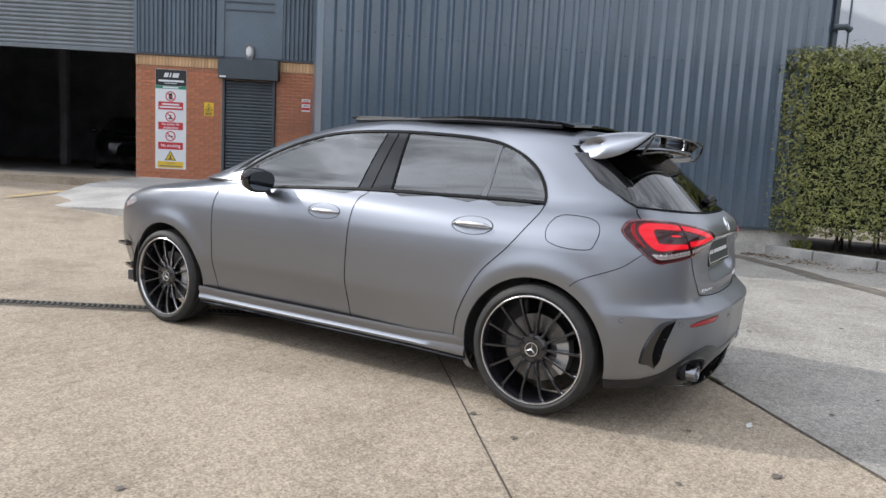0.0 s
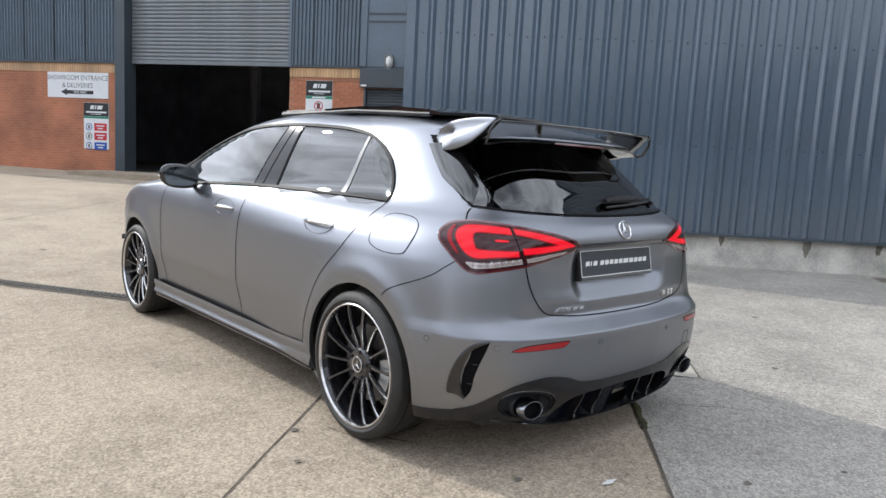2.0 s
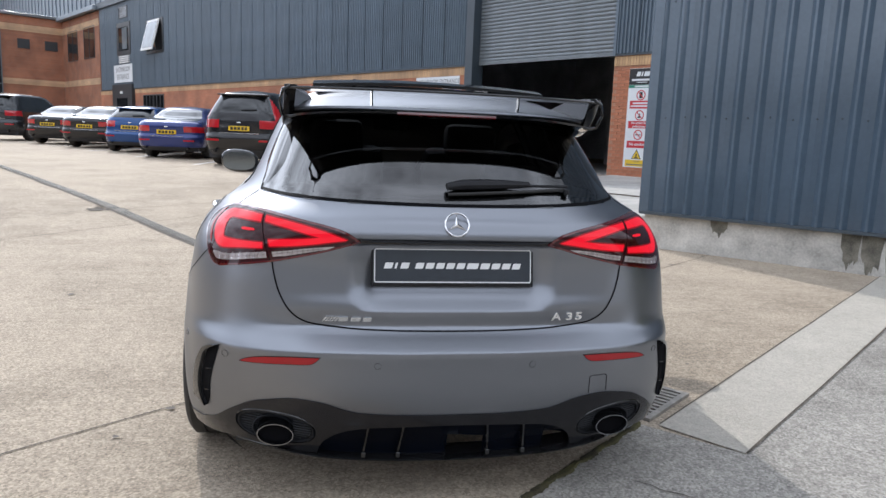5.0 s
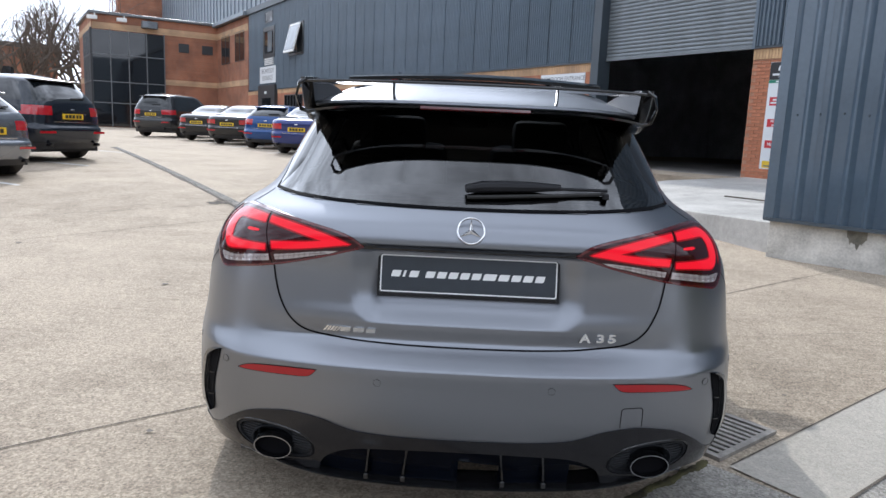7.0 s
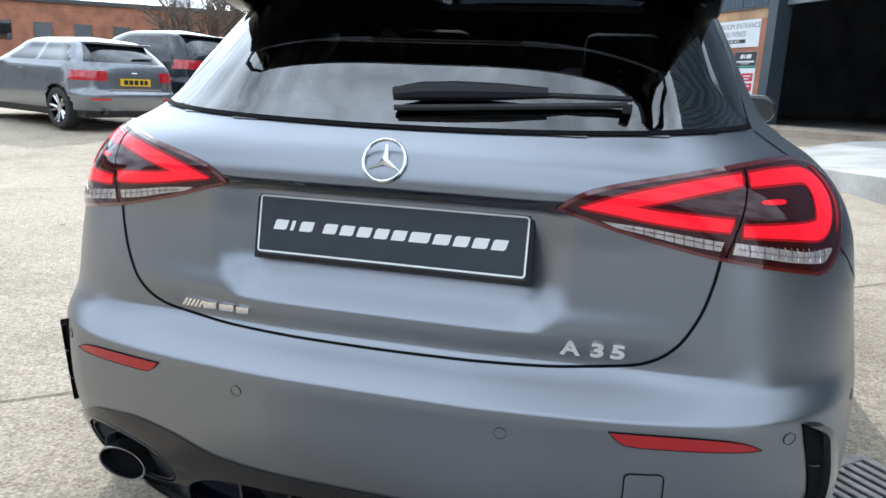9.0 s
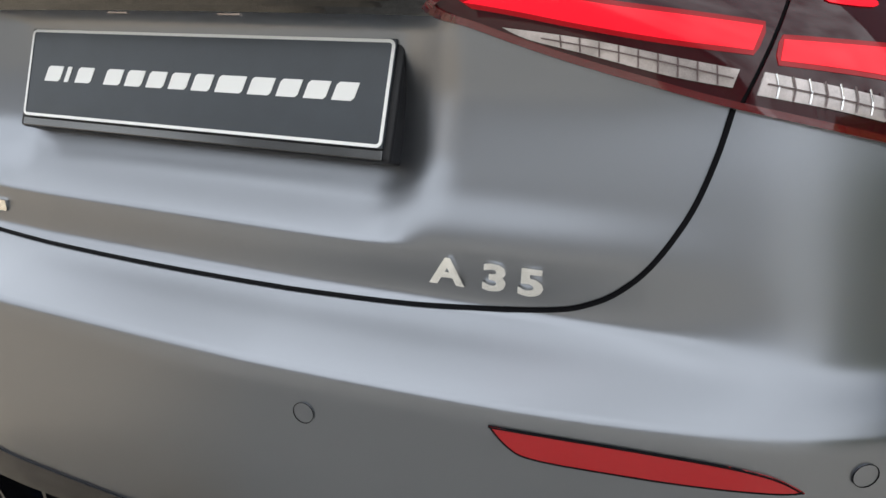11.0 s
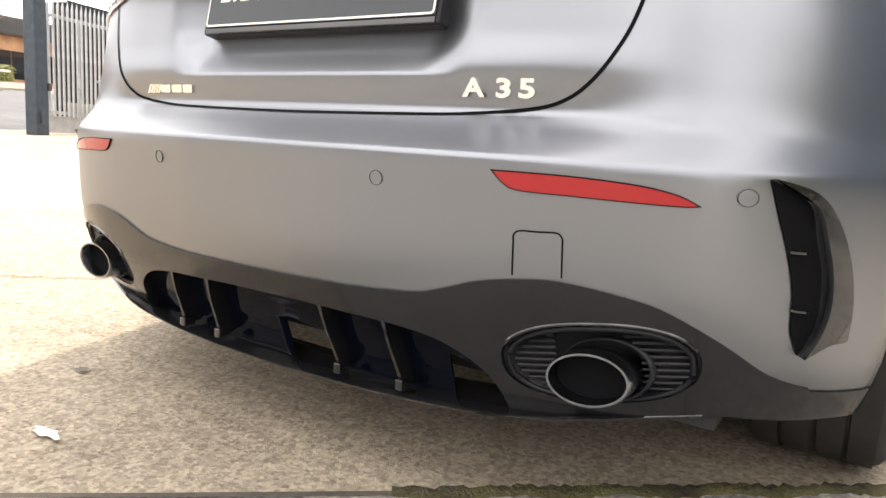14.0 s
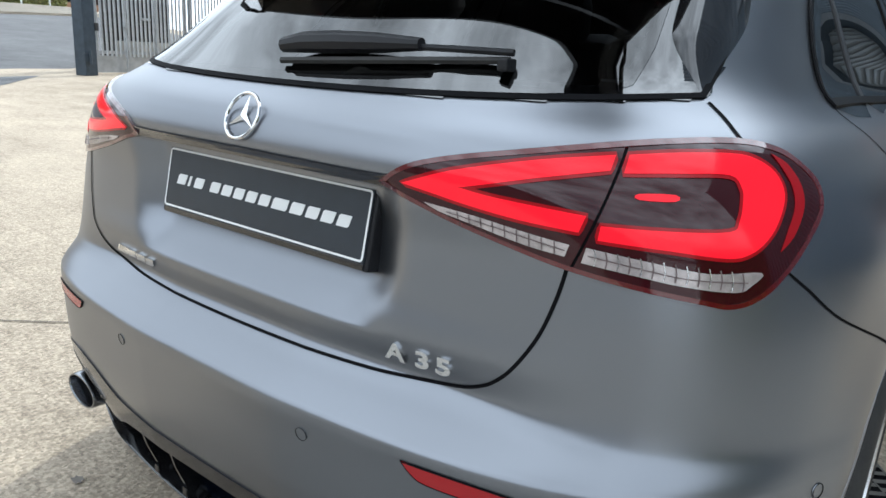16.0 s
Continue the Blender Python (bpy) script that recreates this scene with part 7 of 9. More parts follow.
# ---- the far end of the yard: brown brick offices with a glazed corner ----
BROWN = brick_material("brown_brick", (0.33, 0.135, 0.075), (0.30, 0.20, 0.15), 0.225, 0.075)
BUFF = brick_material("buff_brick_band", (0.55, 0.37, 0.22), (0.38, 0.28, 0.2), 0.225, 0.075)
PANE_DARK = mat("dark_reflecting_glass", (0.010, 0.011, 0.013), 0.04, Coat_Weight=0.5, Coat_Roughness=0.02)
PANE_PALE = mat("pale_reflecting_glass", (0.16, 0.18, 0.20), 0.06, vary=0.3, scale=1.2)
FRAME_DARK = mat("dark_window_frame", (0.035, 0.037, 0.04), 0.4)
FRAME_GREY = mat("grey_mullion", (0.16, 0.165, 0.17), 0.4, 0.5)
UPPER = mat("grey_upper_cladding", (0.20, 0.235, 0.27), 0.45, vary=0.1, scale=0.8)
SIGN_WHITE = mat("white_sign_face", (0.70, 0.72, 0.74), 0.45, vary=0.05, scale=3)
SIGN_BLACK = mat("black_sign_print", (0.012, 0.013, 0.015), 0.4)
SIGN_RED = mat("red_sign_print", (0.50, 0.025, 0.035), 0.4, vary=0.06, scale=5)
SIGN_BLUE = mat("blue_sign_print", (0.02, 0.09, 0.38), 0.4)
SIGN_GREEN = mat("green_sign_print", (0.02, 0.22, 0.14), 0.4)
SIGN_YELLOW = mat("yellow_sign_print", (0.72, 0.48, 0.03), 0.4)
GREY_PRINT = mat("grey_sign_print", (0.13, 0.135, 0.14), 0.4)


def site_thing(name, label, category, m=None, group="", kind=""):
    return empty(name, SITE @ (m or Matrix.Identity(4)), label, category, group, kind)


def window_of(parent, x0, z0, x1, z1, y, panes=(1, 1), glass=PANE_DARK, frame_mat=FRAME_DARK, t=0.05):
    """A framed window proud of a wall's face at y, facing -y."""
    win = new("window")
    win.parent = parent
    bm = boxed(x0, y - 0.03, z0, x0 + t, y + 0.05, z1)
    for a in ((x1 - t, z0, x1, z1), (x0 + t, z1 - t, x1 - t, z1), (x0 + t, z0, x1 - t, z0 + t)):
        box(bm, a[0], y - 0.03, a[1], a[2], y + 0.05, a[3])
    for i in range(1, panes[0]):
        c = x0 + (x1 - x0) * i / panes[0]
        box(bm, c - t / 2, y - 0.028, z0 + t, c + t / 2, y + 0.05, z1 - t)
    part("frame", bm, frame_mat, win)
    for i in range(panes[0]):
        a, b = x0 + (x1 - x0) * i / panes[0], x0 + (x1 - x0) * (i + 1) / panes[0]
        part("pane", boxed(a + t, y - 0.012, z0 + t, b - t, y - 0.004, z1 - t), glass, win)
    return win


offices = site_thing("brick_offices", "brown brick office block with buff bands and a dark glazed corner", "building")
OX, OY, OZ = -49.2, -8.85, 8.55
part("wall", boxed(OX, -0.1, -0.3, BX0, 8.0, 8.25), BROWN, offices)
part("wall", boxed(-58.5, OY + 0.05, -0.3, OX, 8.0, OZ - 0.2), BROWN, offices)
part("coping", boxed(-58.7, OY - 0.15, OZ - 0.2, OX + 0.2, 8.1, OZ, bevel=0.03), FRAME_GREY, offices)
part("coping", boxed(OX + 0.2, -0.25, 8.25, BX0, 8.0, 8.4, bevel=0.02), FRAME_GREY, offices)
for z, h in ((7.35, 0.45), (3.75, 0.40)):
    part("brick_band", boxed(OX + 0.0, OY + 0.1, z, OX + 0.02, -0.1, z + h), BUFF, offices)
    part("brick_band", boxed(OX + 0.02, -0.12, z, BX0, -0.1, z + h), BUFF, offices)
    part("brick_band", boxed(-58.5, OY + 0.03, z, OX, OY + 0.05, z + h), BUFF, offices)
# glazed corner: grid of dark panes on two faces, seen on end
for k in range(4):
    y0, y1 = OY + 1.22 * k, OY + 1.22 * (k + 1)
    for z0, z1 in ((0.55, 2.2), (2.25, 3.7), (3.75, 5.6), (5.65, 7.3)):
        part("pane", boxed(OX + 0.03, y0 + 0.03, z0, OX + 0.06, y1 - 0.03, z1), PANE_DARK, offices)
    part("mullion", boxed(OX + 0.02, y1 - 0.035, 0.4, OX + 0.10, y1 + 0.035, 7.35), FRAME_GREY, offices)
    part("transom", boxed(OX + 0.02, y0, 3.69, OX + 0.085, y1, 3.76), FRAME_GREY, offices)
    part("transom", boxed(OX + 0.02, y0, 5.59, OX + 0.085, y1, 5.66), FRAME_GREY, offices)
    part("transom", boxed(OX + 0.02, y0, 2.19, OX + 0.085, y1, 2.26), FRAME_GREY, offices)
part("mullion", boxed(OX - 0.08, OY - 0.08, 0.4, OX + 0.11, OY + 0.06, 7.4), FRAME_DARK, offices)
for k in range(5):
    x1, x0 = OX - 1.05 * k, OX - 1.05 * (k + 1)
    for z0, z1 in ((0.55, 3.7), (3.75, 5.6), (5.65, 7.3)):
        part("pane", boxed(x0 + 0.04, OY, z0, x1 - 0.04, OY + 0.03, z1), PANE_PALE if z0 > 5 else PANE_DARK, offices)
    part("mullion", boxed(x0 - 0.04, OY - 0.06, 0.4, x0 + 0.04, OY + 0.04, 7.35), FRAME_GREY, offices)
    part("transom", boxed(x0, OY - 0.04, 5.58, x1, OY + 0.035, 5.66), FRAME_GREY, offices)
    part("transom", boxed(x0, OY - 0.04, 3.68, x1, OY + 0.035, 3.76), FRAME_GREY, offices)
for y0, w in ((-2.95, 0.75), (-1.25, 0.8)):
    part("louvre", boxed(OX + 0.0, y0, 6.2, OX + 0.05, y0 + w, 6.85), FRAME_DARK, offices)
for x0, x1 in ((-47.9, -45.6), (-44.2, -41.9)):
    window_of(offices, x0, 5.45, x1, 7.45, -0.1, (2, 1))
# cameras and floodlight on the coping
for y in (-8.6, -6.7):
    cam_box = site_thing("security_camera", "white security camera on a bracket at the roof edge", "camera", pose(OX + 0.5, y, 8.1), "roof edge cameras")
    part("bracket", tube(bmesh.new(), [(-0.45, 0, 0.25), (0, 0, 0.2), (0, 0, 0.05)], 0.04, 6), WHITE, cam_box)
    part("housing", boxed(-0.15, -0.5, -0.2, 0.15, 0.15, 0.06, bevel=0.03), WHITE, cam_box)
flood = site_thing("floodlight", "grey floodlight under the roof edge", "floodlight", pose(OX + 0.3, -5.0, 7.95))
part("housing", boxed(-0.15, -0.55, -0.3, 0.2, 0.55, 0.2, bevel=0.04), FRAME_GREY, flood)
part("lens", boxed(0.2, -0.45, -0.24, 0.22, 0.45, 0.14), PANE_PALE, flood)
part("bracket", boxed(-0.3, -0.1, 0.0, -0.15, 0.1, 0.3), FRAME_DARK, flood)
# upper tier behind and the brown stair tower
upper = site_thing("upper_tier", "grey ribbed upper storey set back behind the roofs", "building")
part("wall", boxed(-88, 3.0, 7.5, 3, 20, 16.5), UPPER, upper)
for i in range(76):
    part("rib", boxed(-88 + 1.2 * i, 2.93, 8.2, -87.86 + 1.2 * i, 3.0, 16.5), UPPER, upper)
part("gutter", boxed(-88.2, -0.5, 8.25, BX0 + 0.2, 3.1, 8.55, bevel=0.04), UPPER, upper)
tower = site_thing("brick_tower", "brown brick tower with a strip of windows above the offices", "building")
part("wall", boxed(-97.5, -2.0, 0, -89, 10, 22), BROWN, tower)
for x in (-96.5, -93.0):
    window_of(tower, x, 14.2, x + 2.6, 18.0, -2.0, (2, 1), PANE_PALE)

# entrance with sign, windows and louvre in the far cladding
def flat_sign(name, x0, z0, x1, z1, label, y=-0.1, face=None, m=None):
    s = site_thing(name, label, "sign", m)
    part("board", boxed(x0, y - 0.02, z0, x1, y, z1, bevel=0.003), face or SIGN_WHITE, s)
    return s


def word(text, size, material, x, z, parent, y=-0.122, squeeze=1.0, offset=0.0, shear=0.0, spacing=1.0):
    return letters(text, size, 0.0008, material, "lettering", pose(x, y, z), parent, "", squeeze, shear, spacing, offset)


def slab(name, x0, z0, x1, z1, material, parent, y=-0.12, t=0.003, shear=0.0):
    bm = boxed(x0, y - t, z0, x1, y, z1)
    for v in bm.verts:
        v.co.x += shear * (v.co.z - z0)
    return part(name, bm, material, parent)


far_sign = flat_sign("entrance_sign", -38.1, 3.72, -35.0, 4.74, "white entrance sign over the far door", -0.18)
word("SHOWROOM", 0.42, GREY_PRINT, -36.55, 4.45, far_sign, -0.205, 0.95)
word("ENTRANCE", 0.42, GREY_PRINT, -36.55, 4.02, far_sign, -0.205, 0.95)
far_door = site_thing("door_far", "dark glazed entrance door under the sign", "door", kind="structure")
part("door_frame", boxed(-38.2, -0.30, 0.2, -34.9, -0.1, 3.6), FRAME_DARK, far_door)
part("pane", boxed(-37.4, -0.315, 0.5, -35.6, -0.305, 2.8), PANE_DARK, far_door)
part("lamp", boxed(-36.7, -0.36, 3.05, -36.4, -0.30, 3.2), WHITE, far_door)
w = site_thing("window_tall", "tall narrow window with a white blind in the cladding", "window", kind="structure")
window_of(w, -37.4, 5.25, -35.2, 7.1, -0.18, (1, 1), PANE_DARK, FRAME_DARK, 0.25)
part("blind", boxed(-36.5, -0.215, 5.6, -35.7, -0.205, 6.8), PANE_PALE, w)
w = site_thing("louvre_vent", "pale louvre vent under the tall window", "vent", kind="structure")
for i in range(4):
    part("slat", boxed(-37.0, -0.26, 4.82 + i * 0.11, -35.4, -0.17, 4.88 + i * 0.11), WHITE, w)
w = site_thing("window_dark_upper", "small dark window high in the cladding", "window", kind="structure")
window_of(w, -37.0, 7.35, -35.6, 8.0, -0.18, (1, 1))
w = site_thing("window_open", "white top-hung window, open, in the cladding", "window", kind="structure")
window_of(w, -32.7, 5.1, -30.3, 6.85, -0.18, (1, 1), PANE_DARK, FRAME_DARK, 0.12)
sash = part("sash", boxed(-0.8, -0.03, -1.65, 0.8, 0.03, 0.0), WHITE, w)
sash.matrix_basis = pose(-31.5, -0.22, 6.8, -15, 0, 0)
pane = part("pane", boxed(-0.7, -0.045, -1.53, 0.7, -0.034, -0.12), PANE_PALE, w)
pane.matrix_basis = pose(-31.5, -0.22, 6.8, -15, 0, 0)
w = site_thing("window_low", "barred dark window low in the brick wall", "window", kind="structure")
window_of(w, -33.6, 1.6, -30.6, 2.95, -0.1, (6, 1))
w = site_thing("wall_light", "small grey wall light high on the cladding", "lamp")
part("housing", boxed(-30.2, -0.55, 7.9, -29.7, -0.16, 8.15, bevel=0.05), WHITE, w)

# ---- signs and lamp on the brick wall ----


def disc(bm, x, z, r, y, n=28, inner=0.0, t=0.003):
    out = [[(x + q * math.sin(a), y - d, z + q * math.cos(a)) for a in (2 * math.pi * k / n for k in range(n))] for q in (r, inner) for d in (0, t)]
    rings = [[bm.verts.new(p) for p in ring] for ring in out]
    for k in range(n):
        j = (k + 1) % n
        bm.faces.new((rings[1][k], rings[1][j], rings[3][j], rings[3][k])) if inner else None
        bm.faces.new((rings[0][k], rings[0][j], rings[1][j], rings[1][k]))
    if not inner:
        bm.faces.new(rings[1])
        for v in rings[2] + rings[3]:
            bm.verts.remove(v)
    return bm


def ring_mark(parent, x, z, r, material, slash=True):
    bm = disc(bmesh.new(), x, z, r, -0.121, inner=r * 0.8)
    if slash:
        c, s = math.cos(radians(45)), math.sin(radians(45))
        q = [(-r * 0.8, -r * 0.09), (r * 0.8, -r * 0.09), (r * 0.8, r * 0.09), (-r * 0.8, r * 0.09)]
        bm.faces.new([bm.verts.new((x + u * c + v * s, -0.1245, z - u * s + v * c)) for u, v in q])
    part("symbol_ring", bm, material, parent)


def triangle_mark(parent, x, z, r):
    for k, (m, y) in enumerate(((SIGN_BLACK, -0.121), (SIGN_YELLOW, -0.1225))):
        q = r * (1 - 0.22 * k)
        bm = bmesh.new()
        bm.faces.new([bm.verts.new((x + q * math.sin(a), y, z + q * math.cos(a))) for a in (0, 2 * math.pi / 3, 4 * math.pi / 3)])
        part("warning_triangle", bm, m, parent)
    slab("symbol", x - r * 0.09, z - r * 0.2, x + r * 0.09, z + r * 0.32, SIGN_BLACK, parent, -0.1235)
    slab("symbol", x - r * 0.3, z - r * 0.32, x + r * 0.3, z - r * 0.2, SIGN_BLACK, parent, -0.1235)


def header(parent, x0, z0, x1, z1):
    """Black header with the firm's mark as plain slanted blocks."""
    slab("header", x0, z0, x1, z1, SIGN_BLACK, parent)
    w, h = x1 - x0, z1 - z0
    for a, b in ((0.26, 0.40), (0.44, 0.49), (0.54, 0.74)):
        slab("mark_block", x0 + w * a, z0 + h * 0.52, x0 + w * b, z0 + h * 0.80, SIGN_WHITE, parent, -0.1235, shear=0.3)
    slab("small_print", x0 + w * 0.10, z0 + h * 0.24, x0 + w * 0.92, z0 + h * 0.36, SIGN_WHITE, parent, -0.1235)
    slab("small_print", x0 + w * 0.3, z0 + h * 0.13, x0 + w * 0.7, z0 + h * 0.17, SIGN_WHITE, parent, -0.1235)


safety = flat_sign("site_safety_sign", -2.15, 0.71, -1.44, 2.99, "tall white site safety sign with red prohibition symbols")
header(safety, -2.145, 2.62, -1.445, 2.985)
slab("green_strip", -2.145, 2.55, -1.445, 2.615, SIGN_GREEN, safety)
slab("small_print", -1.98, 2.565, -1.62, 2.60, SIGN_WHITE, safety, -0.1235)
for z in (2.38, 1.92, 1.47):
    ring_mark(safety, -1.80, z, 0.118, SIGN_RED)
slab("symbol", -1.84, 2.31, -1.76, 2.45, SIGN_BLACK, safety, -0.1205)
slab("symbol", -1.82, 1.86, -1.785, 1.96, SIGN_BLACK, safety, -0.1205)
slab("symbol", -1.85, 1.86, -1.755, 1.885, SIGN_BLACK, safety, -0.1205)
slab("symbol", -1.87, 1.46, -1.73, 1.48, SIGN_BLACK, safety, -0.1205)
for z0, z1 in ((2.075, 2.255), (1.62, 1.79), (1.165, 1.33)):
    slab("red_bar", -2.08, z0, -1.51, z1, SIGN_RED, safety)
slab("small_print", -2.0, 2.18, -1.6, 2.215, SIGN_WHITE, safety, -0.1235)
slab("small_print", -2.05, 2.115, -1.54, 2.15, SIGN_WHITE, safety, -0.1235)
word("No access for", 0.077, SIGN_WHITE, -1.795, 1.745, safety, -0.1245, 0.95, 0.0012)
word("pedestrians", 0.077, SIGN_WHITE, -1.795, 1.665, safety, -0.1245, 0.95, 0.0012)
word("No smoking", 0.095, SIGN_WHITE, -1.795, 1.25, safety, -0.1245, 0.95, 0.0015)
triangle_mark(safety, -1.80, 0.985, 0.155)
slab("yellow_bar", -2.09, 0.735, -1.50, 0.885, SIGN_YELLOW, safety)
word("Caution", 0.06, GREY_PRINT, -1.795, 0.848, safety, -0.1245)
slab("small_print", -2.05, 0.765, -1.54, 0.79, GREY_PRINT, safety, -0.1235)

warn = flat_sign("warning_sign", -1.03, 1.98, -0.81, 2.29, "small yellow warning sign beside the shutter", face=SIGN_YELLOW)
triangle_mark(warn, -0.92, 2.16, 0.105)
for z in (2.065, 2.03, 2.0):
    slab("small_print", -1.0, z, -0.84, z + 0.016, SIGN_BLACK, warn)
notice = flat_sign("notice", 1.22, 2.2, 1.41, 2.48, "small white notice with a red band")
slab("red_bar", 1.225, 2.37, 1.405, 2.42, SIGN_RED, notice)
slab("red_bar", 1.225, 2.23, 1.405, 2.29, SIGN_RED, notice)
for z in (2.45, 2.435, 2.335, 2.315):
    slab("small_print", 1.25, z, 1.38, z + 0.01, GREY_PRINT, notice)

lamp = site_thing("bulkhead_lamp", "oval white bulkhead lamp in a grey rim over the small shutter", "lamp", pose(0.0, -0.13, 3.47))
bm = bmesh.new()
disc(bm, 0, 0, 0.12, 0, 28, 0.085, 0.06)
for v in bm.verts:
    v.co.z *= 1.55
part("rim", bm, FRAME_GREY, lamp, smooth=True)
bm = bmesh.new()
bmesh.ops.create_uvsphere(bm, u_segments=24, v_segments=12, radius=1.0, matrix=Matrix.LocRotScale((0, -0.01, 0), None, (0.09, 0.075, 0.145)))
part("diffuser", bm, WHITE, lamp, "white diffuser", smooth=True)

way = flat_sign("direction_sign", -9.9, 2.37, -7.93, 3.05, "white sign with a black arrow to the showroom entrance")
word("SHOWROOM ENTRANCE", 0.185, GREY_PRINT, -8.915, 2.90, way, -0.1215, 0.93)
word("& DELIVERIES", 0.185, GREY_PRINT, -8.915, 2.70, way, -0.1215, 0.93)
bm = bmesh.new()
bm.faces.new([bm.verts.new((x, -0.1225, z)) for x, z in ((-9.46, 2.525), (-9.26, 2.62), (-9.26, 2.57), (-8.40, 2.57), (-8.40, 2.475), (-9.26, 2.475), (-9.26, 2.43))])
part("arrow", bm, SIGN_BLACK, way)
word("THIS WAY", 0.085, SIGN_WHITE, -8.83, 2.522, way, -0.1245, 1.1, 0.0012)
rules = flat_sign("site_rules_sign", -8.72, 1.02, -7.92, 2.26, "white site rules sign with red and blue panels")
header(rules, -8.715, 1.90, -7.925, 2.255)
slab("green_strip", -8.715, 1.84, -7.925, 1.895, SIGN_GREEN, rules)
for z, m in ((1.61, SIGN_RED), (1.36, SIGN_RED), (1.10, SIGN_BLUE)):
    slab("panel", -8.38, z - 0.095, -7.98, z + 0.105, m, rules)
    slab("small_print", -8.31, z + 0.02, -8.05, z + 0.05, SIGN_WHITE, rules, -0.1235)
    slab("small_print", -8.27, z - 0.05, -8.10, z - 0.02, SIGN_WHITE, rules, -0.1235)
    ring_mark(rules, -8.55, z, 0.10, SIGN_BLUE if z != 1.36 else GREY_PRINT, False)
    slab("symbol", -8.58, z - 0.05, -8.52, z + 0.05, GREY_PRINT, rules, -0.1205)

# ---- parked cars ----
YELLOW_PLATE = mat("yellow_number_plate", (0.80, 0.52, 0.02), 0.4)
LAMP_RED = mat("red_tail_lamp", (0.42, 0.008, 0.014), 0.1, Coat_Weight=1.0, Coat_Roughness=0.03)
CAR_GLASS = mat("parked_car_glass", (0.010, 0.012, 0.014), 0.03, Coat_Weight=0.6, Coat_Roughness=0.02)
LOWER = mat("dark_bumper_plastic", (0.02, 0.02, 0.022), 0.5)

SHAPES = {
    # heights as shares of the car's height: rear line, front line (metres), half widths (shares)
    "hatch": dict(L=4.4, W=1.80, H=1.44, belt=0.70, wheel=0.32, base=2.73, over=0.76,
                  rear=([0.14, 0.25, 0.38, 0.44, 0.60, 0.68, 0.90, 0.95, 1.0], [0.10, 0.03, 0.0, 0.06, 0.08, 0.12, 0.42, 0.55, 1.2]),
                  front=([0.14, 0.3, 0.48, 0.60, 0.66, 0.70, 0.85, 0.95, 1.0], [0.12, 0.0, 0.04, 0.30, 0.85, 1.25, 1.75, 2.1, 2.6])),
    "suv": dict(L=4.8, W=1.95, H=1.74, belt=0.66, wheel=0.37, base=2.93, over=0.92,
                rear=([0.16, 0.28, 0.38, 0.43, 0.58, 0.66, 0.88, 0.93, 1.0], [0.12, 0.02, 0.0, 0.07, 0.08, 0.11, 0.40, 0.5, 1.2]),
                front=([0.16, 0.3, 0.48, 0.58, 0.64, 0.68, 0.84, 0.93, 1.0], [0.14, 0.0, 0.03, 0.22, 0.85, 1.25, 1.75, 2.1, 2.7])),
    "boxy": dict(L=4.95, W=2.0, H=1.85, belt=0.66, wheel=0.39, base=2.95, over=0.98,
                 rear=([0.16, 0.28, 0.38, 0.43, 0.58, 0.66, 0.88, 0.94, 1.0], [0.10, 0.02, 0.0, 0.05, 0.05, 0.07, 0.24, 0.32, 1.0]),
                 front=([0.16, 0.3, 0.48, 0.58, 0.64, 0.68, 0.84, 0.94, 1.0], [0.12, 0.0, 0.02, 0.14, 0.7, 1.3, 1.7, 1.95, 2.4])),
    "saloon": dict(L=4.75, W=1.83, H=1.44, belt=0.68, wheel=0.33, base=2.85, over=1.0,
                   rear=([0.14, 0.25, 0.40, 0.46, 0.60, 0.68, 0.71, 0.75, 0.92, 0.97, 1.0], [0.12, 0.03, 0.0, 0.05, 0.03, 0.10, 0.30, 0.62, 1.15, 1.45, 1.9]),
                   front=([0.14, 0.3, 0.48, 0.60, 0.66, 0.70, 0.85, 0.95, 1.0], [0.12, 0.0, 0.05, 0.30, 0.9, 1.35, 1.85, 2.2, 2.6])),
}


def car_paint(name, color, metal=0.3):
    return mat(name, color, 0.2, metal, vary=0.05, scale=2, Coat_Weight=0.5, Coat_Roughness=0.04)


def simple_wheel(parent, side, y, r):
    w = new("wheel")
    w.parent = parent
    w.matrix_basis = pose(side[0] * side[1], y, r)
    s = side[0]
    bm = lathe(bmesh.new(), [(r * 0.70, s * 0.005), (r * 0.72, s * 0.02), (r * 0.9, s * 0.022), (r * 0.97, s * 0.005), (r, -s * 0.03), (r, -s * 0.18), (r * 0.95, -s * 0.21), (r * 0.6, -s * 0.21)], 28)
    tyre = part("tyre", bm, RUBBER, w, smooth=True)
    bm = lathe(bmesh.new(), [(r * 0.70, s * 0.006), (r * 0.66, s * 0.0), (r * 0.64, -s * 0.09), (0.02, -s * 0.09)], 28)
    part("rim_well", bm, RIM_BLACK, w, smooth=True)
    bm = bmesh.new()
    for k in range(5):
        for q in (-0.13, 0.13):
            a0, a1 = 2 * math.pi * k / 5 + q * 0.5, 2 * math.pi * k / 5 + q * 1.6
            tube(bm, [(-s * 0.03, 0.06 * math.cos(a0), 0.06 * math.sin(a0)), (s * 0.0, r * 0.67 * math.cos(a1), r * 0.67 * math.sin(a1))], 0.022, 4)
    bmesh.ops.create_cone(bm, cap_ends=True, segments=12, radius1=0.07, radius2=0.07, depth=0.03, matrix=pose(-s * 0.03, 0, 0, 0, 90, 0))
    part("rim", bm, SILVER, w)


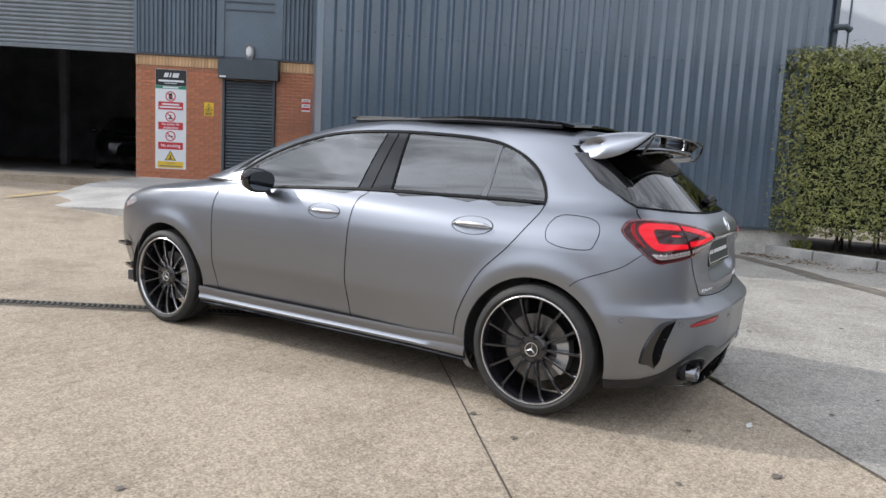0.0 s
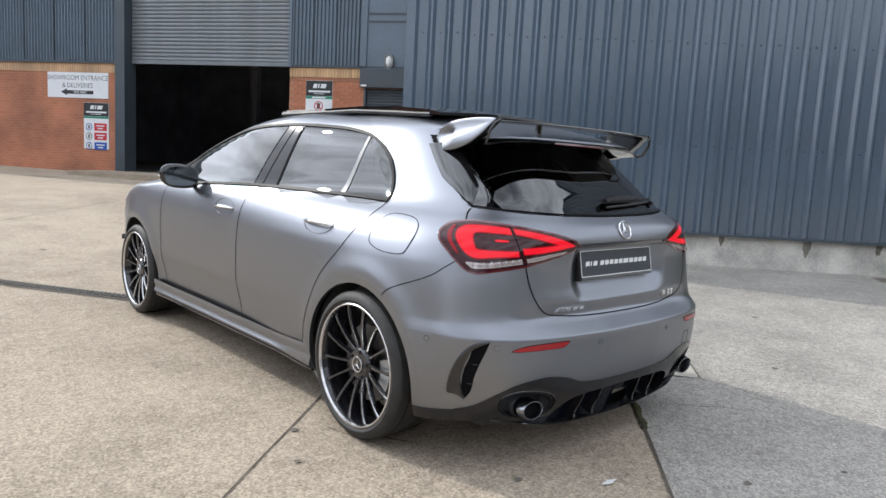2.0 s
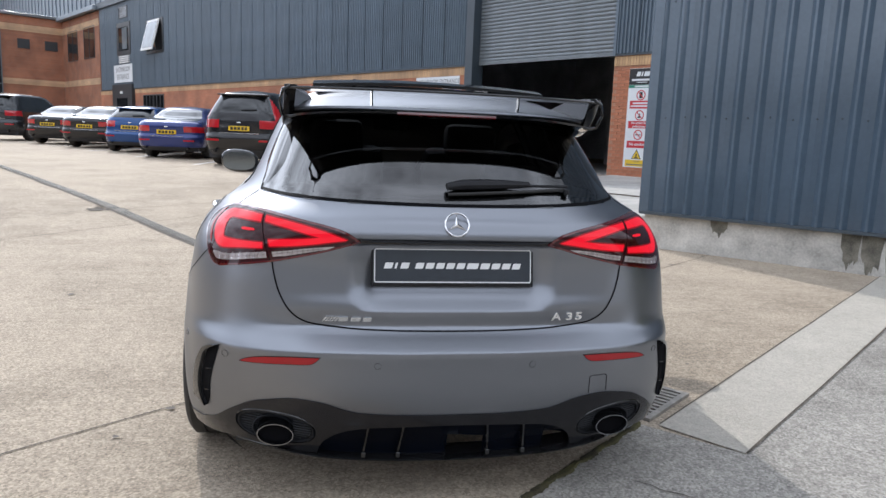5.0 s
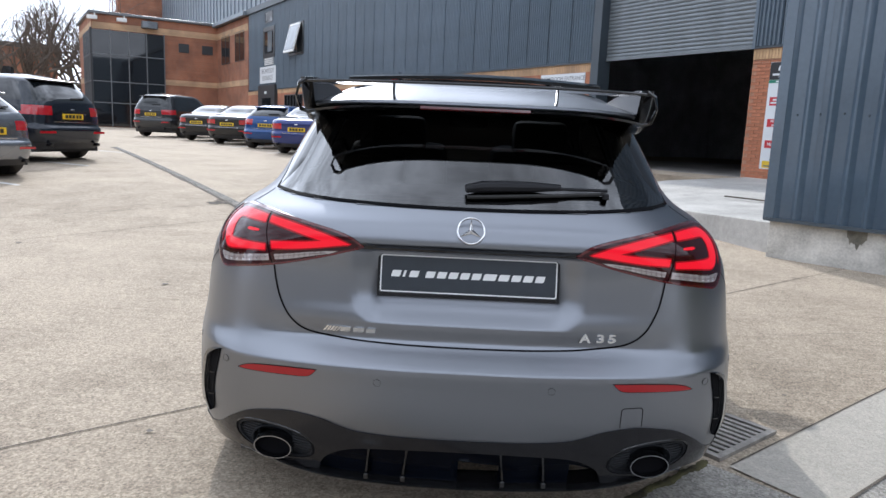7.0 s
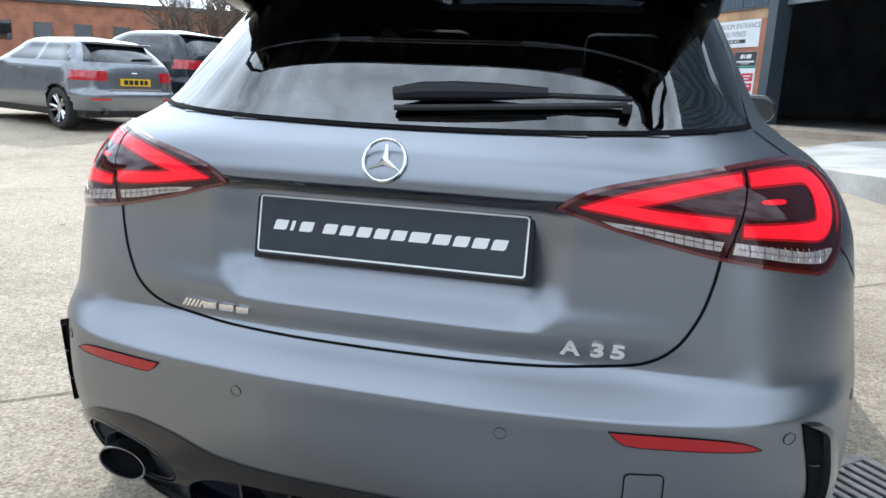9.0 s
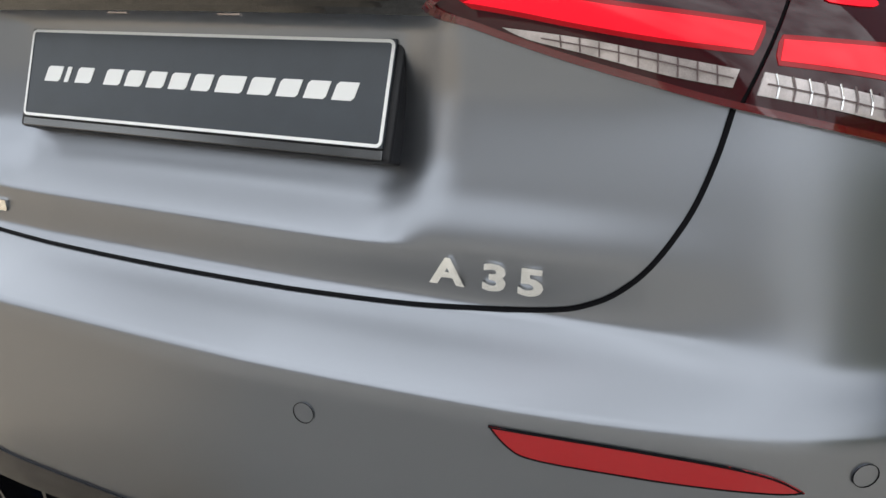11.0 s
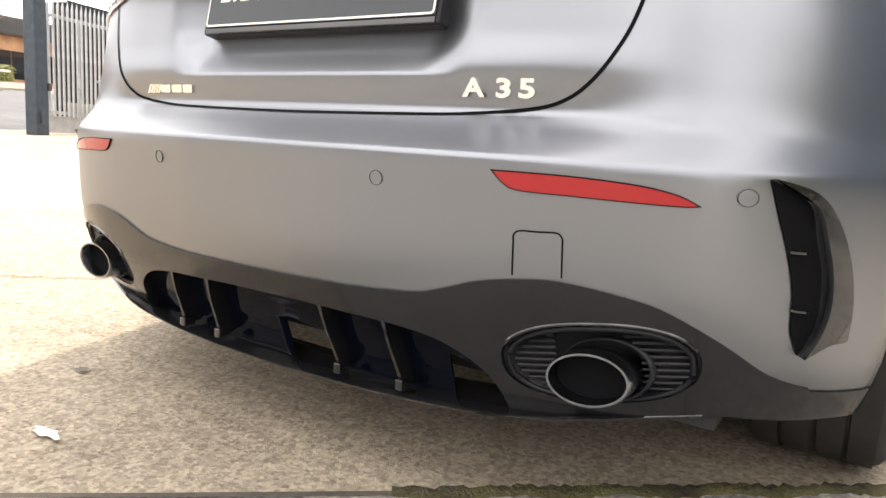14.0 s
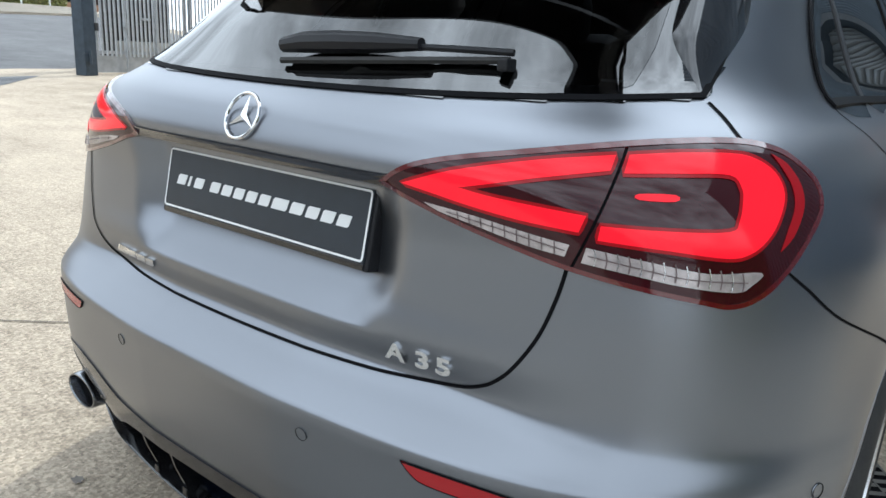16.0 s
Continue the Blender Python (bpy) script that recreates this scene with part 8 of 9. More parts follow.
def parked_car(name, kind, m, paint, label, group="", lamp_z=(0.53, 0.62), tall_lamps=False, trim=None):
    """A car with its skin drawn from side and plan outlines; nose to +y, its rear end at y = 0."""
    d = SHAPES[kind]
    L, W, H, wr, base, over = d["L"], d["W"] / 2, d["H"], d["wheel"], d["base"], d["over"]
    pr, pf = cubic([z * H for z in d["rear"][0]], d["rear"][1]), cubic([z * H for z in d["front"][0]], d["front"][1])
    wz = cubic([0.12 * H, 0.25 * H, 0.45 * H, (d["belt"] - 0.05) * H, d["belt"] * H, 0.86 * H, 0.93 * H, 0.97 * H, H], [W * 0.88, W * 0.97, W, W * 0.975, W * 0.94, W * 0.76, W * 0.68, W * 0.56, 0.02])
    zs = np.concatenate([np.linspace(0.15 * H, 0.9 * H, 44), np.linspace(0.91 * H, H * 0.999, 12)])
    thing = empty(name, m, label, "car", group)
    vs, rows = [], []
    half = []
    for z in zs:
        yr, yf, w = float(pr(z)), L - float(pf(z)), float(wz(z))
        y0, y1 = min(yr + 0.55, yr + (yf - yr) * 0.3), max(yf - 0.8, yr + (yf - yr) * 0.65)
        row = []
        for a in np.linspace(0, math.pi / 2, 20):
            row.append((w * math.sin(a) ** (2 / 4.2), y0 - (y0 - yr) * math.cos(a) ** (2 / 2.6), z))
        for s in np.linspace(0, 1, 46)[1:]:
            row.append((w, y0 + (y1 - y0) * s, z))
        for a in np.linspace(0, math.pi / 2, 16)[1:]:
            row.append((w * math.cos(a) ** (2 / 3.2), y1 + (yf - y1) * math.sin(a) ** (2 / 2.4), z))
        half.append(row)
    n = len(half[0])
    for row in half:
        for x, y, z in row:
            vs.append(Vector((x, y, z)))
        for x, y, z in row:
            vs.append(Vector((-x, y, z)))
    groups = collections.defaultdict(list)
    belt = d["belt"] * H
    for j in range(len(half) - 1):
        for i in range(n - 1):
            for o, flip in ((0, False), (n, True)):
                f = [j * 2 * n + o + i, j * 2 * n + o + i + 1, (j + 1) * 2 * n + o + i + 1, (j + 1) * 2 * n + o + i]
                c = sum((vs[k] for k in f), Vector()) / 4
                nr = (vs[f[1]] - vs[f[0]]).cross(vs[f[3]] - vs[f[0]])
                nr = nr.normalized() if nr.length > 1e-9 else Vector((0, 0, 1))
                key, x = "body", abs(c.x)
                if any(math.hypot(c.y - yc, c.z - wr) < wr + 0.055 for yc in (over, over + base)) and x > W * 0.6:
                    continue
                if belt + 0.03 * H < c.z < 0.925 * H:
                    if abs(nr.x) > 0.75:
                        k = (c.z - belt) / (0.9 * H - belt)
                        r0, f0 = float(pr(belt + 0.02)) + 0.30 + 0.30 * k, L - float(pf(belt + 0.05)) - 0.05 - 0.55 * k
                        if kind == "saloon":
                            r0 = 0.95 + 0.35 * k
                        if r0 < c.y < f0 and min(abs(c.y - q) for q in (over + 0.62, over + base * 0.56)) > 0.05:
                            key = "side_window"
                    elif c.y < L / 2 and x < float(wz(c.z)) * 0.86:
                        key = "rear_window"
                    elif c.y > L / 2 and x < float(wz(c.z)) * 0.92:
                        key = "windscreen"
                elif c.z < 0.22 * H:
                    key = "lower_trim"
                lz0, lz1 = lamp_z[0] * H, lamp_z[1] * H
                if c.y < 0.42 and key != "side_window":
                    if lz0 < c.z < lz1 and x > W * 0.52:
                        key = "tail_lamp"
                    if tall_lamps and lz1 <= c.z < 0.88 * H and x > float(wz(c.z)) * 0.86 and key != "lower_trim":
                        key = "tail_lamp"
                groups[key].append(f[::-1] if flip else f)
    mats = {"body": paint, "side_window": CAR_GLASS, "rear_window": CAR_GLASS, "windscreen": CAR_GLASS, "lower_trim": trim or LOWER, "tail_lamp": LAMP_RED}
    for key, fs in groups.items():
        for part_fs in ([f for f in fs if vs[f[0]].x + vs[f[2]].x < 0], [f for f in fs if vs[f[0]].x + vs[f[2]].x >= 0]) if key in ("tail_lamp", "side_window") else (fs,):
            used = {}
            for f in part_fs:
                for v in f:
                    used.setdefault(v, len(used))
            if part_fs:
                ob = link_mesh(key, [vs[v] for v in used], [[used[v] for v in f] for f in part_fs], mats[key], thing, smooth=True)
    part("underbody", boxed(-W * 0.86, 0.25, 0.2, W * 0.86, L - 0.3, 0.62 * H * 0.75), LINING, thing)
    for s in (-1, 1):
        for y in (over, over + base):
            simple_wheel(thing, (s, W - 0.015), y, wr)
        bm = bmesh.new()
        bmesh.ops.create_uvsphere(bm, u_segments=14, v_segments=8, radius=1.0, matrix=Matrix.LocRotScale((s * (W + 0.10), over + base * 0.72, belt + 0.06), None, (0.13, 0.07, 0.085)))
        part("door_mirror", bm, paint, thing, smooth=True)
        part("exhaust", tube(bmesh.new(), [(s * W * 0.62, 0.0, 0.2 * H), (s * W * 0.62, 0.2, 0.2 * H)], 0.035, 10), RIM_BLACK, thing)
        for yc in (over + 0.9, over + base * 0.62):
            part("door_handle", boxed(s * (W * 0.975), yc, belt - 0.13, s * (W * 0.975 + 0.03), yc + 0.2, belt - 0.10, bevel=0.008), paint, thing)
    zp = (lamp_z[0] - 0.005) * H
    yp = float(pr(zp)) - 0.012
    plate = part("number_plate", boxed(-0.26, yp - 0.01, zp - 0.055, 0.26, yp + 0.02, zp + 0.055, bevel=0.004), YELLOW_PLATE, thing, "yellow number plate")
    for k, (a, b) in enumerate(((-0.21, -0.14), (-0.12, -0.05), (-0.03, 0.04), (0.07, 0.13), (0.15, 0.21))):
        part("plate_bar", boxed(a, yp - 0.013, zp - 0.035, b, yp - 0.0095, zp + 0.035), SIGN_BLACK, plate)
    bm = bmesh.new()
    tube(bm, [(k * 0.045, 0, 0) for k in (-1, 0, 1)], 0.012, 6)
    e = part("badge", bm, CHROME, thing)
    e.matrix_basis = pose(0, float(pr(zp + 0.16)) - 0.008, zp + 0.14)
    if kind != "saloon":
        zt = 0.925 * H
        part("roof_spoiler", boxed(-W * 0.60, float(pr(zt)) - 0.10, zt - 0.015, W * 0.60, float(pr(zt)) + 0.25, zt + 0.02, bevel=0.012), paint, thing)
        zw = belt + 0.07 * H
        part("rear_wiper", tube(bmesh.new(), [(0.05, float(pr(zw)) - 0.02, zw), (0.42, float(pr(zw + 0.02)) - 0.02, zw + 0.02)], 0.014, 6), BLACK_PLASTIC, thing)
    part("chrome_strip", boxed(-W * 0.5, float(pr(zp - 0.11)) - 0.012, zp - 0.12, W * 0.5, float(pr(zp - 0.11)) + 0.01, zp - 0.105), SILVER, thing)
    for s in (-1, 1):
        part("reflector", boxed(s * W * 0.5, float(pr(0.36 * H)) - 0.006 + 0.02, 0.33 * H, s * W * 0.82, float(pr(0.36 * H)) + 0.10, 0.355 * H), LAMP_RED, thing)
    return thing


def stand(x, y, heading):
    """A place on the ground for a car whose nose points to the heading, in degrees from +x."""
    h = radians(heading)
    zs = [ground_z(x + math.cos(h) * k + math.sin(h) * s, y + math.sin(h) * k - math.cos(h) * s) for k in (0.9, 3.8) for s in (-0.8, 0.8)]
    pitch = math.degrees(math.atan2((zs[2] + zs[3] - zs[0] - zs[1]) / 2, 2.9))
    return pose(x, y, (zs[0] + zs[1]) / 2 - 0.9 * math.tan(radians(pitch)) + 0.004, 0, 0, heading - 90) @ Matrix.Rotation(radians(pitch), 4, "X")


BLACK_PAINT = car_paint("black_car_paint", (0.010, 0.010, 0.012))
NAVY_PAINT = car_paint("blue_black_car_paint", (0.012, 0.016, 0.024))
GREY_PAINT = car_paint("graphite_car_paint", (0.24, 0.25, 0.27), 0.7)
BLUE_PAINT = car_paint("bright_blue_car_paint", (0.010, 0.055, 0.19))
VIOLET_PAINT = car_paint("violet_blue_car_paint", (0.028, 0.042, 0.16), 0.4)
DULL_PAINT = car_paint("matt_grey_car_paint", (0.04, 0.042, 0.046), 0.5)
parked_car("large_suv", "boxy", stand(-2.5, 14.6, 73), BLACK_PAINT, "black seven-seat SUV with tall red tail lamps", "cars along the wall", (0.50, 0.60), True)
parked_car("grey_hatchback", "hatch", stand(-7.2, 8.0, 162), GREY_PAINT, "graphite grey hatchback with a roof spoiler", "cars across the yard", (0.53, 0.63))
parked_car("mid_size_suv", "suv", stand(-7.95, 11.7, 165), NAVY_PAINT, "blue-black mid-size SUV with red lamps and chrome strip", "cars across the yard", (0.53, 0.64))
parked_car("blue_saloon", "saloon", stand(-4.7, 17.2, 80), VIOLET_PAINT, "violet-blue saloon with yellow plate", "cars along the wall", (0.50, 0.60))
parked_car("blue_hatchback", "hatch", stand(-6.35, 19.9, 80), BLUE_PAINT, "bright blue small hatchback", "cars along the wall", (0.53, 0.65))
parked_car("black_saloon", "saloon", stand(-8.35, 22.2, 80), BLACK_PAINT, "black saloon with dark glass", "cars along the wall", (0.50, 0.60))
parked_car("black_saloon", "saloon", stand(-10.35, 24.6, 80), BLACK_PAINT, "black saloon parked beside a boxy SUV", "cars along the wall", (0.50, 0.60))
parked_car("boxy_suv", "boxy", stand(-13.2, 27.0, 80), DULL_PAINT, "matt dark grey boxy SUV", "cars along the wall", (0.52, 0.62))
for k, (bx, by, turn) in enumerate(((-6.6, 5.0, 20), (-4.3, 7.5, 0), (-3.4, 4.6, -15))):
    parked_car("dark_car", "saloon" if k else "suv", SITE @ pose(bx, by + 4.6, 0.444, 0, 0, 180 + turn + 40 * (k == 1)), BLACK_PAINT, "dark car standing in the unlit hall", "cars in the hall")

# ---- hedge by the clad block's end, with its kerb ----
LEAF = mat("hedge_leaf", (0.125, 0.155, 0.04), 0.45, vary=0.45, scale=5, second=(0.31, 0.31, 0.09))
TWIG = mat("dark_twig", (0.05, 0.04, 0.03), 0.9, vary=0.3, scale=20)
DEAD = mat("dead_leaf", (0.16, 0.10, 0.05), 0.85, vary=0.5, scale=20)


def leaf_mass(name, lo, hi, count, size, material, parent, seed, depth=0.35):
    """Leaves in clumps over the outside of a block of foliage, its faces uneven."""
    rnd = random.Random(seed)
    lo, hi = Vector(lo), Vector(hi)
    dim = hi - lo
    vs, fs = [], []
    sides = [(0, 0), (0, 1), (1, 0), (1, 1), (2, 1)]
    area = [dim[(a + 1) % 3] * dim[(a + 2) % 3] for a, _ in sides]
    for _ in range(count):
        a, end = rnd.choices(sides, area)[0]
        p = Vector(rnd.uniform(lo[i], hi[i]) for i in range(3))
        bulge = noise.noise(p * 1.1 + Vector((seed, 0, 0))) * 0.22 + noise.noise(p * 3.7) * 0.12
        edge = min(min(abs(p[i] - lo[i]), abs(p[i] - hi[i])) for i in range(3) if i != a)
        into = rnd.random() ** 2 * depth - bulge + 0.22 * math.exp(-edge / 0.18)
        p[a] = hi[a] - into if end else lo[a] + into
        out = Vector((0, 0, 0.35))
        out[a] += 1 if end else -1
        out = (out + Vector((rnd.gauss(0, 0.5), rnd.gauss(0, 0.5), rnd.gauss(0, 0.5)))).normalized()
        u = out.cross(Vector((rnd.gauss(0, 1), rnd.gauss(0, 1), rnd.gauss(0, 1)))).normalized()
        v = out.cross(u)
        s = size * rnd.uniform(0.6, 1.3)
        k = len(vs)
        vs += [p - u * s, p + v * s * 0.42 - out * s * 0.12, p + u * s, p - v * s * 0.42 - out * s * 0.12]
        fs += [(k, k + 1, k + 2), (k, k + 2, k + 3)]
    return link_mesh(name, vs, fs, material, parent)


hedge = empty("hedge", pose(0, 0, 0), "tall clipped evergreen hedge behind a concrete kerb", "hedge", kind="stuff")
leaf_mass("foliage", (8.08, -4.6, 0.35), (11.2, 0.28, 3.2), 112000, 0.031, LEAF, hedge, 5)
# near-black core added inside the foliage; its colour paints the inner shade
part("inner_mass", boxed(8.42, -4.3, 0.5, 10.9, -0.25, 2.98), mat("hedge_shade_green", (0.012, 0.018, 0.007), 0.9), hedge)
rnd = random.Random(12)
for k in range(26):
    x, y = rnd.uniform(8.95, 9.6), rnd.uniform(-6, -0.4)
    part("stem", tube(bmesh.new(), [(x, y, 0.05), (x + rnd.uniform(-0.1, 0.1), y + rnd.uniform(-0.1, 0.1), 0.4), (x + rnd.uniform(-0.2, 0.2), y + rnd.uniform(-0.2, 0.2), 0.9)], [0.022, 0.016, 0.01], 5), TWIG, hedge)
strip("gutter_dirt", (7.6, 0.40), (4.6, -1.9), 0.30, mat("wet_gutter_dirt", (0.15, 0.13, 0.105), 0.85, vary=0.4, scale=6), 0.0078, 0.25, 0.12, ground, 31)
kerb = empty("kerb_hedge", pose(0, 0, 0), "worn concrete kerb edging along the hedge", "kerb", kind="structure")
K0, K1 = Vector((8.25, 0.20, 0)), Vector((6.1, -4.2, 0))
kd = (K1 - K0).normalized()
for i in range(7):
    a = K0 + kd * (0.92 * i)
    ob = part("kerb_stone", boxed(0, 0, -0.1, 0.905, 0.14, 0.16, bevel=0.018), PLINTH, kerb)
    ob.matrix_basis = Matrix.Translation(a) @ Matrix.Rotation(math.atan2(kd.y, kd.x), 4, "Z")
SOIL = mat("dark_soil", (0.06, 0.048, 0.035), 0.95, vary=0.5, scale=6, bump=0.6, bump_scale=20)
tagged(part("bed_soil", (lambda b: (b.faces.new([b.verts.new(p) for p in ((8.3, 0.22, 0.10), (6.3, -4.2, 0.10), (6.3, -9.5, 0.10), (11.5, -9.5, 0.10), (11.5, 0.22, 0.10))]), b)[1])(bmesh.new()), SOIL), "dark soil under the hedge", "soil", kind="structure")


def litter(name, spots, count, seed, label):
    rnd = random.Random(seed)
    vs, fs = [], []
    for _ in range(count):
        cx, cy, r = rnd.choice(spots)
        x, y = cx + rnd.gauss(0, r), cy + rnd.gauss(0, r)
        s, a = rnd.uniform(0.015, 0.04), rnd.uniform(0, 6.3)
        z = max(ground_z(x, y), 0.11 if x > 8.4 - (0.2 - y) * 0.49 else -1) + 0.012 + rnd.random() * 0.02
        k = len(vs)
        for q, w in ((0, 1.0), (1.6, 0.5), (3.14, 1.0), (4.7, 0.5)):
            vs.append((x + s * w * math.cos(a + q), y + s * w * math.sin(a + q), z + (0.012 if w < 1 else 0) * rnd.random()))
        fs.append((k, k + 1, k + 2, k + 3))
    return tagged(link_mesh(name, vs, fs, DEAD), label, "litter", kind="stuff")


litter("dead_leaves", [(7.95, 0.25, 0.12), (7.75, -0.15, 0.15), (7.5, -0.6, 0.2), (7.2, -1.3, 0.25), (8.5, -0.6, 0.3), (8.4, -1.8, 0.4)], 420, 3, "dead leaves drifted along the kerb")
WEED = mat("yellow_green_weed", (0.17, 0.18, 0.03), 0.6, vary=0.4, scale=9)
leaf_mass("weeds", (8.3, -0.55, 0.10), (8.75, -0.15, 0.26), 500, 0.03, WEED, None, 8, 0.1)
tagged(bpy.data.objects["weeds"], "low yellow-green weeds behind the kerb", "weeds", kind="stuff")
utility = empty("junction_box", pose(8.85, -0.28, 0.42), "small white junction box low on the wall", "box")
part("body", boxed(-0.12, -0.07, 0, 0.02, 0.07, 0.1, bevel=0.006), WHITE, utility)

# ---- unseen plain dark block, added to close the yard south and darken reflections ----
SOUTH = mat("reflection_block_grey", (0.085, 0.085, 0.088), 0.7, vary=0.2, scale=0.5)
tagged(part("wall_south", boxed(-70, -29, -0.2, 44, -25, 6.6), SOUTH), "unseen plain grey block added to darken reflections", "wall", kind="structure")
tagged(part("roof_south", boxed(-70.3, -29.3, 6.6, 44.3, -24.7, 7.0), CLAD_DARK), "dark flat top edge of the unseen added block", "roof", kind="structure")

# ---- bare trees ----
BARK = mat("grey_bark", (0.13, 0.105, 0.085), 0.9, vary=0.35, scale=6, bump=0.5, bump_scale=30)


def bare_tree(x, y, z, height, seed, label="leafless tree with fine grey-brown branches", levels=5):
    rnd = random.Random(seed)
    t = empty("bare_tree", pose(x, y, z, 0, 0, rnd.uniform(0, 360)), label, "tree", "bare trees")
    trunk, crown = bmesh.new(), bmesh.new()

    def limb(p, dirn, length, r, level):
        pts, rs, d = [p], [r], dirn.copy()
        n = 4 if level < 2 else 3
        for i in range(n):
            d = (d + Vector((rnd.gauss(0, 0.13), rnd.gauss(0, 0.13), rnd.gauss(0.05, 0.08)))).normalized()
            pts.append(pts[-1] + d * length / n)
            rs.append(r * (1 - 0.5 * (i + 1) / n))
        tube(trunk if level == 0 else crown, pts, rs, 7 if level < 2 else (4 if level < 4 else 3), cap=False)
        if level >= levels:
            return
        for k in range(rnd.choice((3, 4)) if level else 5):
            i = rnd.randint(1 if level else 2, n)
            side = Vector((rnd.gauss(0, 1), rnd.gauss(0, 1), rnd.gauss(0.25, 0.5))).normalized()
            nd = (d * rnd.uniform(0.5, 1.0) + side * rnd.uniform(0.5, 0.9)).normalized()
            limb(pts[i], nd, length * rnd.uniform(0.55, 0.8), rs[i] * rnd.uniform(0.55, 0.75), level + 1)

    limb(Vector((0, 0, -0.2)), Vector((0, 0, 1)), height * 0.36, height * 0.020, 0)
    part("trunk", trunk, BARK, t, smooth=True)
    part("crown", crown, BARK, t)
    return t


for k, (bx, by, h) in enumerate(((-64, -13.4, 16), (-66, -11.8, 18), (-70, -10.2, 19), (-67, -8.6, 17), (-74, -7.4, 20), (-72, -13.0, 18), (-82, -5.5, 21), (-66, -16, 16))):
    p = from_site(bx, by)
    bare_tree(p.x, p.y, 0.3, h, 100 + k)
for k, (x, y, h) in enumerate(((9.5, -15.0, 9.0), (3.0, -21.0, 11.0), (-9.0, -19.0, 10.0))):
    bare_tree(x, y, 0.0, h, 200 + k)
low = site_thing("low_brick_building", "long low brown brick building beyond the yard", "building")
part("wall", boxed(-100, -45, 0, -84, -9, 8.3), BROWN, low)
part("roof", boxed(-100.3, -45.3, 8.3, -83.7, -8.7, 8.8, bevel=0.05), FRAME_DARK, low)
for y in np.arange(-43, -11, 4.0):
    part("window", boxed(-83.98, y, 4.2, -83.9, y + 1.8, 6.2), PANE_DARK, low)

# ---- the gate, the street and the house beyond ----
POST = mat("navy_gate_post_paint", (0.035, 0.05, 0.068), 0.45, vary=0.3, scale=7)
ZINC = mat("galvanised_steel", (0.46, 0.48, 0.50), 0.42, 0.65, vary=0.18, scale=5)
GX, GY, GD = -14.32, 6.36, Vector((-0.33, 0.944, 0))
gz = ground_z(GX, GY)
GATE = Matrix(((GD.x, -GD.y, 0, GX), (GD.y, GD.x, 0, GY), (0, 0, 1, gz), (0, 0, 0, 1)))
post = empty("gate_post", GATE, "dark navy steel gate post with a hinge plate and bolt", "gate post")
part("shaft", boxed(-0.34, -0.14, 0, -0.02, 0.14, 4.2, bevel=0.01), POST, post)
part("hinge_plate", boxed(-0.40, -0.19, 0.28, -0.14, -0.13, 0.46, bevel=0.006), POST, post)
part("hinge_pin", tube(bmesh.new(), [(-0.27, -0.21, 0.24), (-0.27, -0.21, 0.52)], 0.03, 8), POST, post)
part("latch", boxed(-0.04, -0.17, 0.92, 0.05, 0.0, 1.08, bevel=0.006), FRAME_DARK, post)


def palisade(name, x0, x1, label, z0=0.42, top=2.85, seed=1):
    g = empty(name, GATE @ pose(0, 0, 0), label, "gate" if "gate" in name else "fence")
    for z in (z0 + 0.03, 2.45):
        part("rail", boxed(x0, -0.035, z, x1, 0.03, z + 0.07, bevel=0.004), ZINC, g)
    me = None
    for i in range(int((x1 - x0) / 0.135)):
        if me is None:
            bm = bmesh.new()
            rows = [[bm.verts.new((x, y, z)) for x, y in ((-0.038, 0.0), (-0.018, 0.022), (0.018, 0.022), (0.038, 0.0), (0.018, 0.012), (-0.018, 0.012))] for z in (z0 - 0.02, top - 0.16)]
            for k in range(6):
                bm.faces.new((rows[0][k], rows[0][(k + 1) % 6], rows[1][(k + 1) % 6], rows[1][k]))
            tip = bm.verts.new((0, 0.012, top))
            for k in range(6):
                bm.faces.new((rows[1][k], rows[1][(k + 1) % 6], tip))
            ob = part("pale", bm, ZINC, g)
            me = ob.data
        else:
            ob = new("pale", me)
            ob.parent = g
        ob.matrix_basis = pose(x0 + 0.09 + 0.135 * i, -0.04, 0, 0, 0, 180)
    return g


gate = palisade("palisade_gate", 0.03, 3.1, "galvanised steel palisade gate with pointed pales and drop bolts")
for x in (0.05, 0.98, 1.96, 3.05):
    part("stile", boxed(x - 0.03, -0.05, 0.42, x + 0.03, -0.005, 2.5, bevel=0.005), ZINC, gate)
for x in (0.90, 1.90):
    part("drop_bolt", tube(bmesh.new(), [(x, -0.11, 0.02), (x, -0.11, 1.35)], 0.022, 8), ZINC, gate)
    for z in (0.5, 0.75, 1.0):
        part("bolt_collar", boxed(x - 0.035, -0.145, z, x + 0.035, -0.075, z + 0.05, bevel=0.004), ZINC, gate)
part("kick_sheet", boxed(0.06, -0.012, 0.06, 3.05, 0.0, 0.42), ZINC, gate)
part("hasp", boxed(1.42, -0.11, 1.22, 1.72, -0.07, 1.27, bevel=0.004), ZINC, gate)
fence = palisade("palisade_fence", 3.35, 9.3, "galvanised palisade fence beyond the gate")
for x in (3.25, 6.0, 9.2):
    part("post", boxed(x - 0.05, -0.06, -0.3, x + 0.05, 0.02, 2.9, bevel=0.006), ZINC, fence)

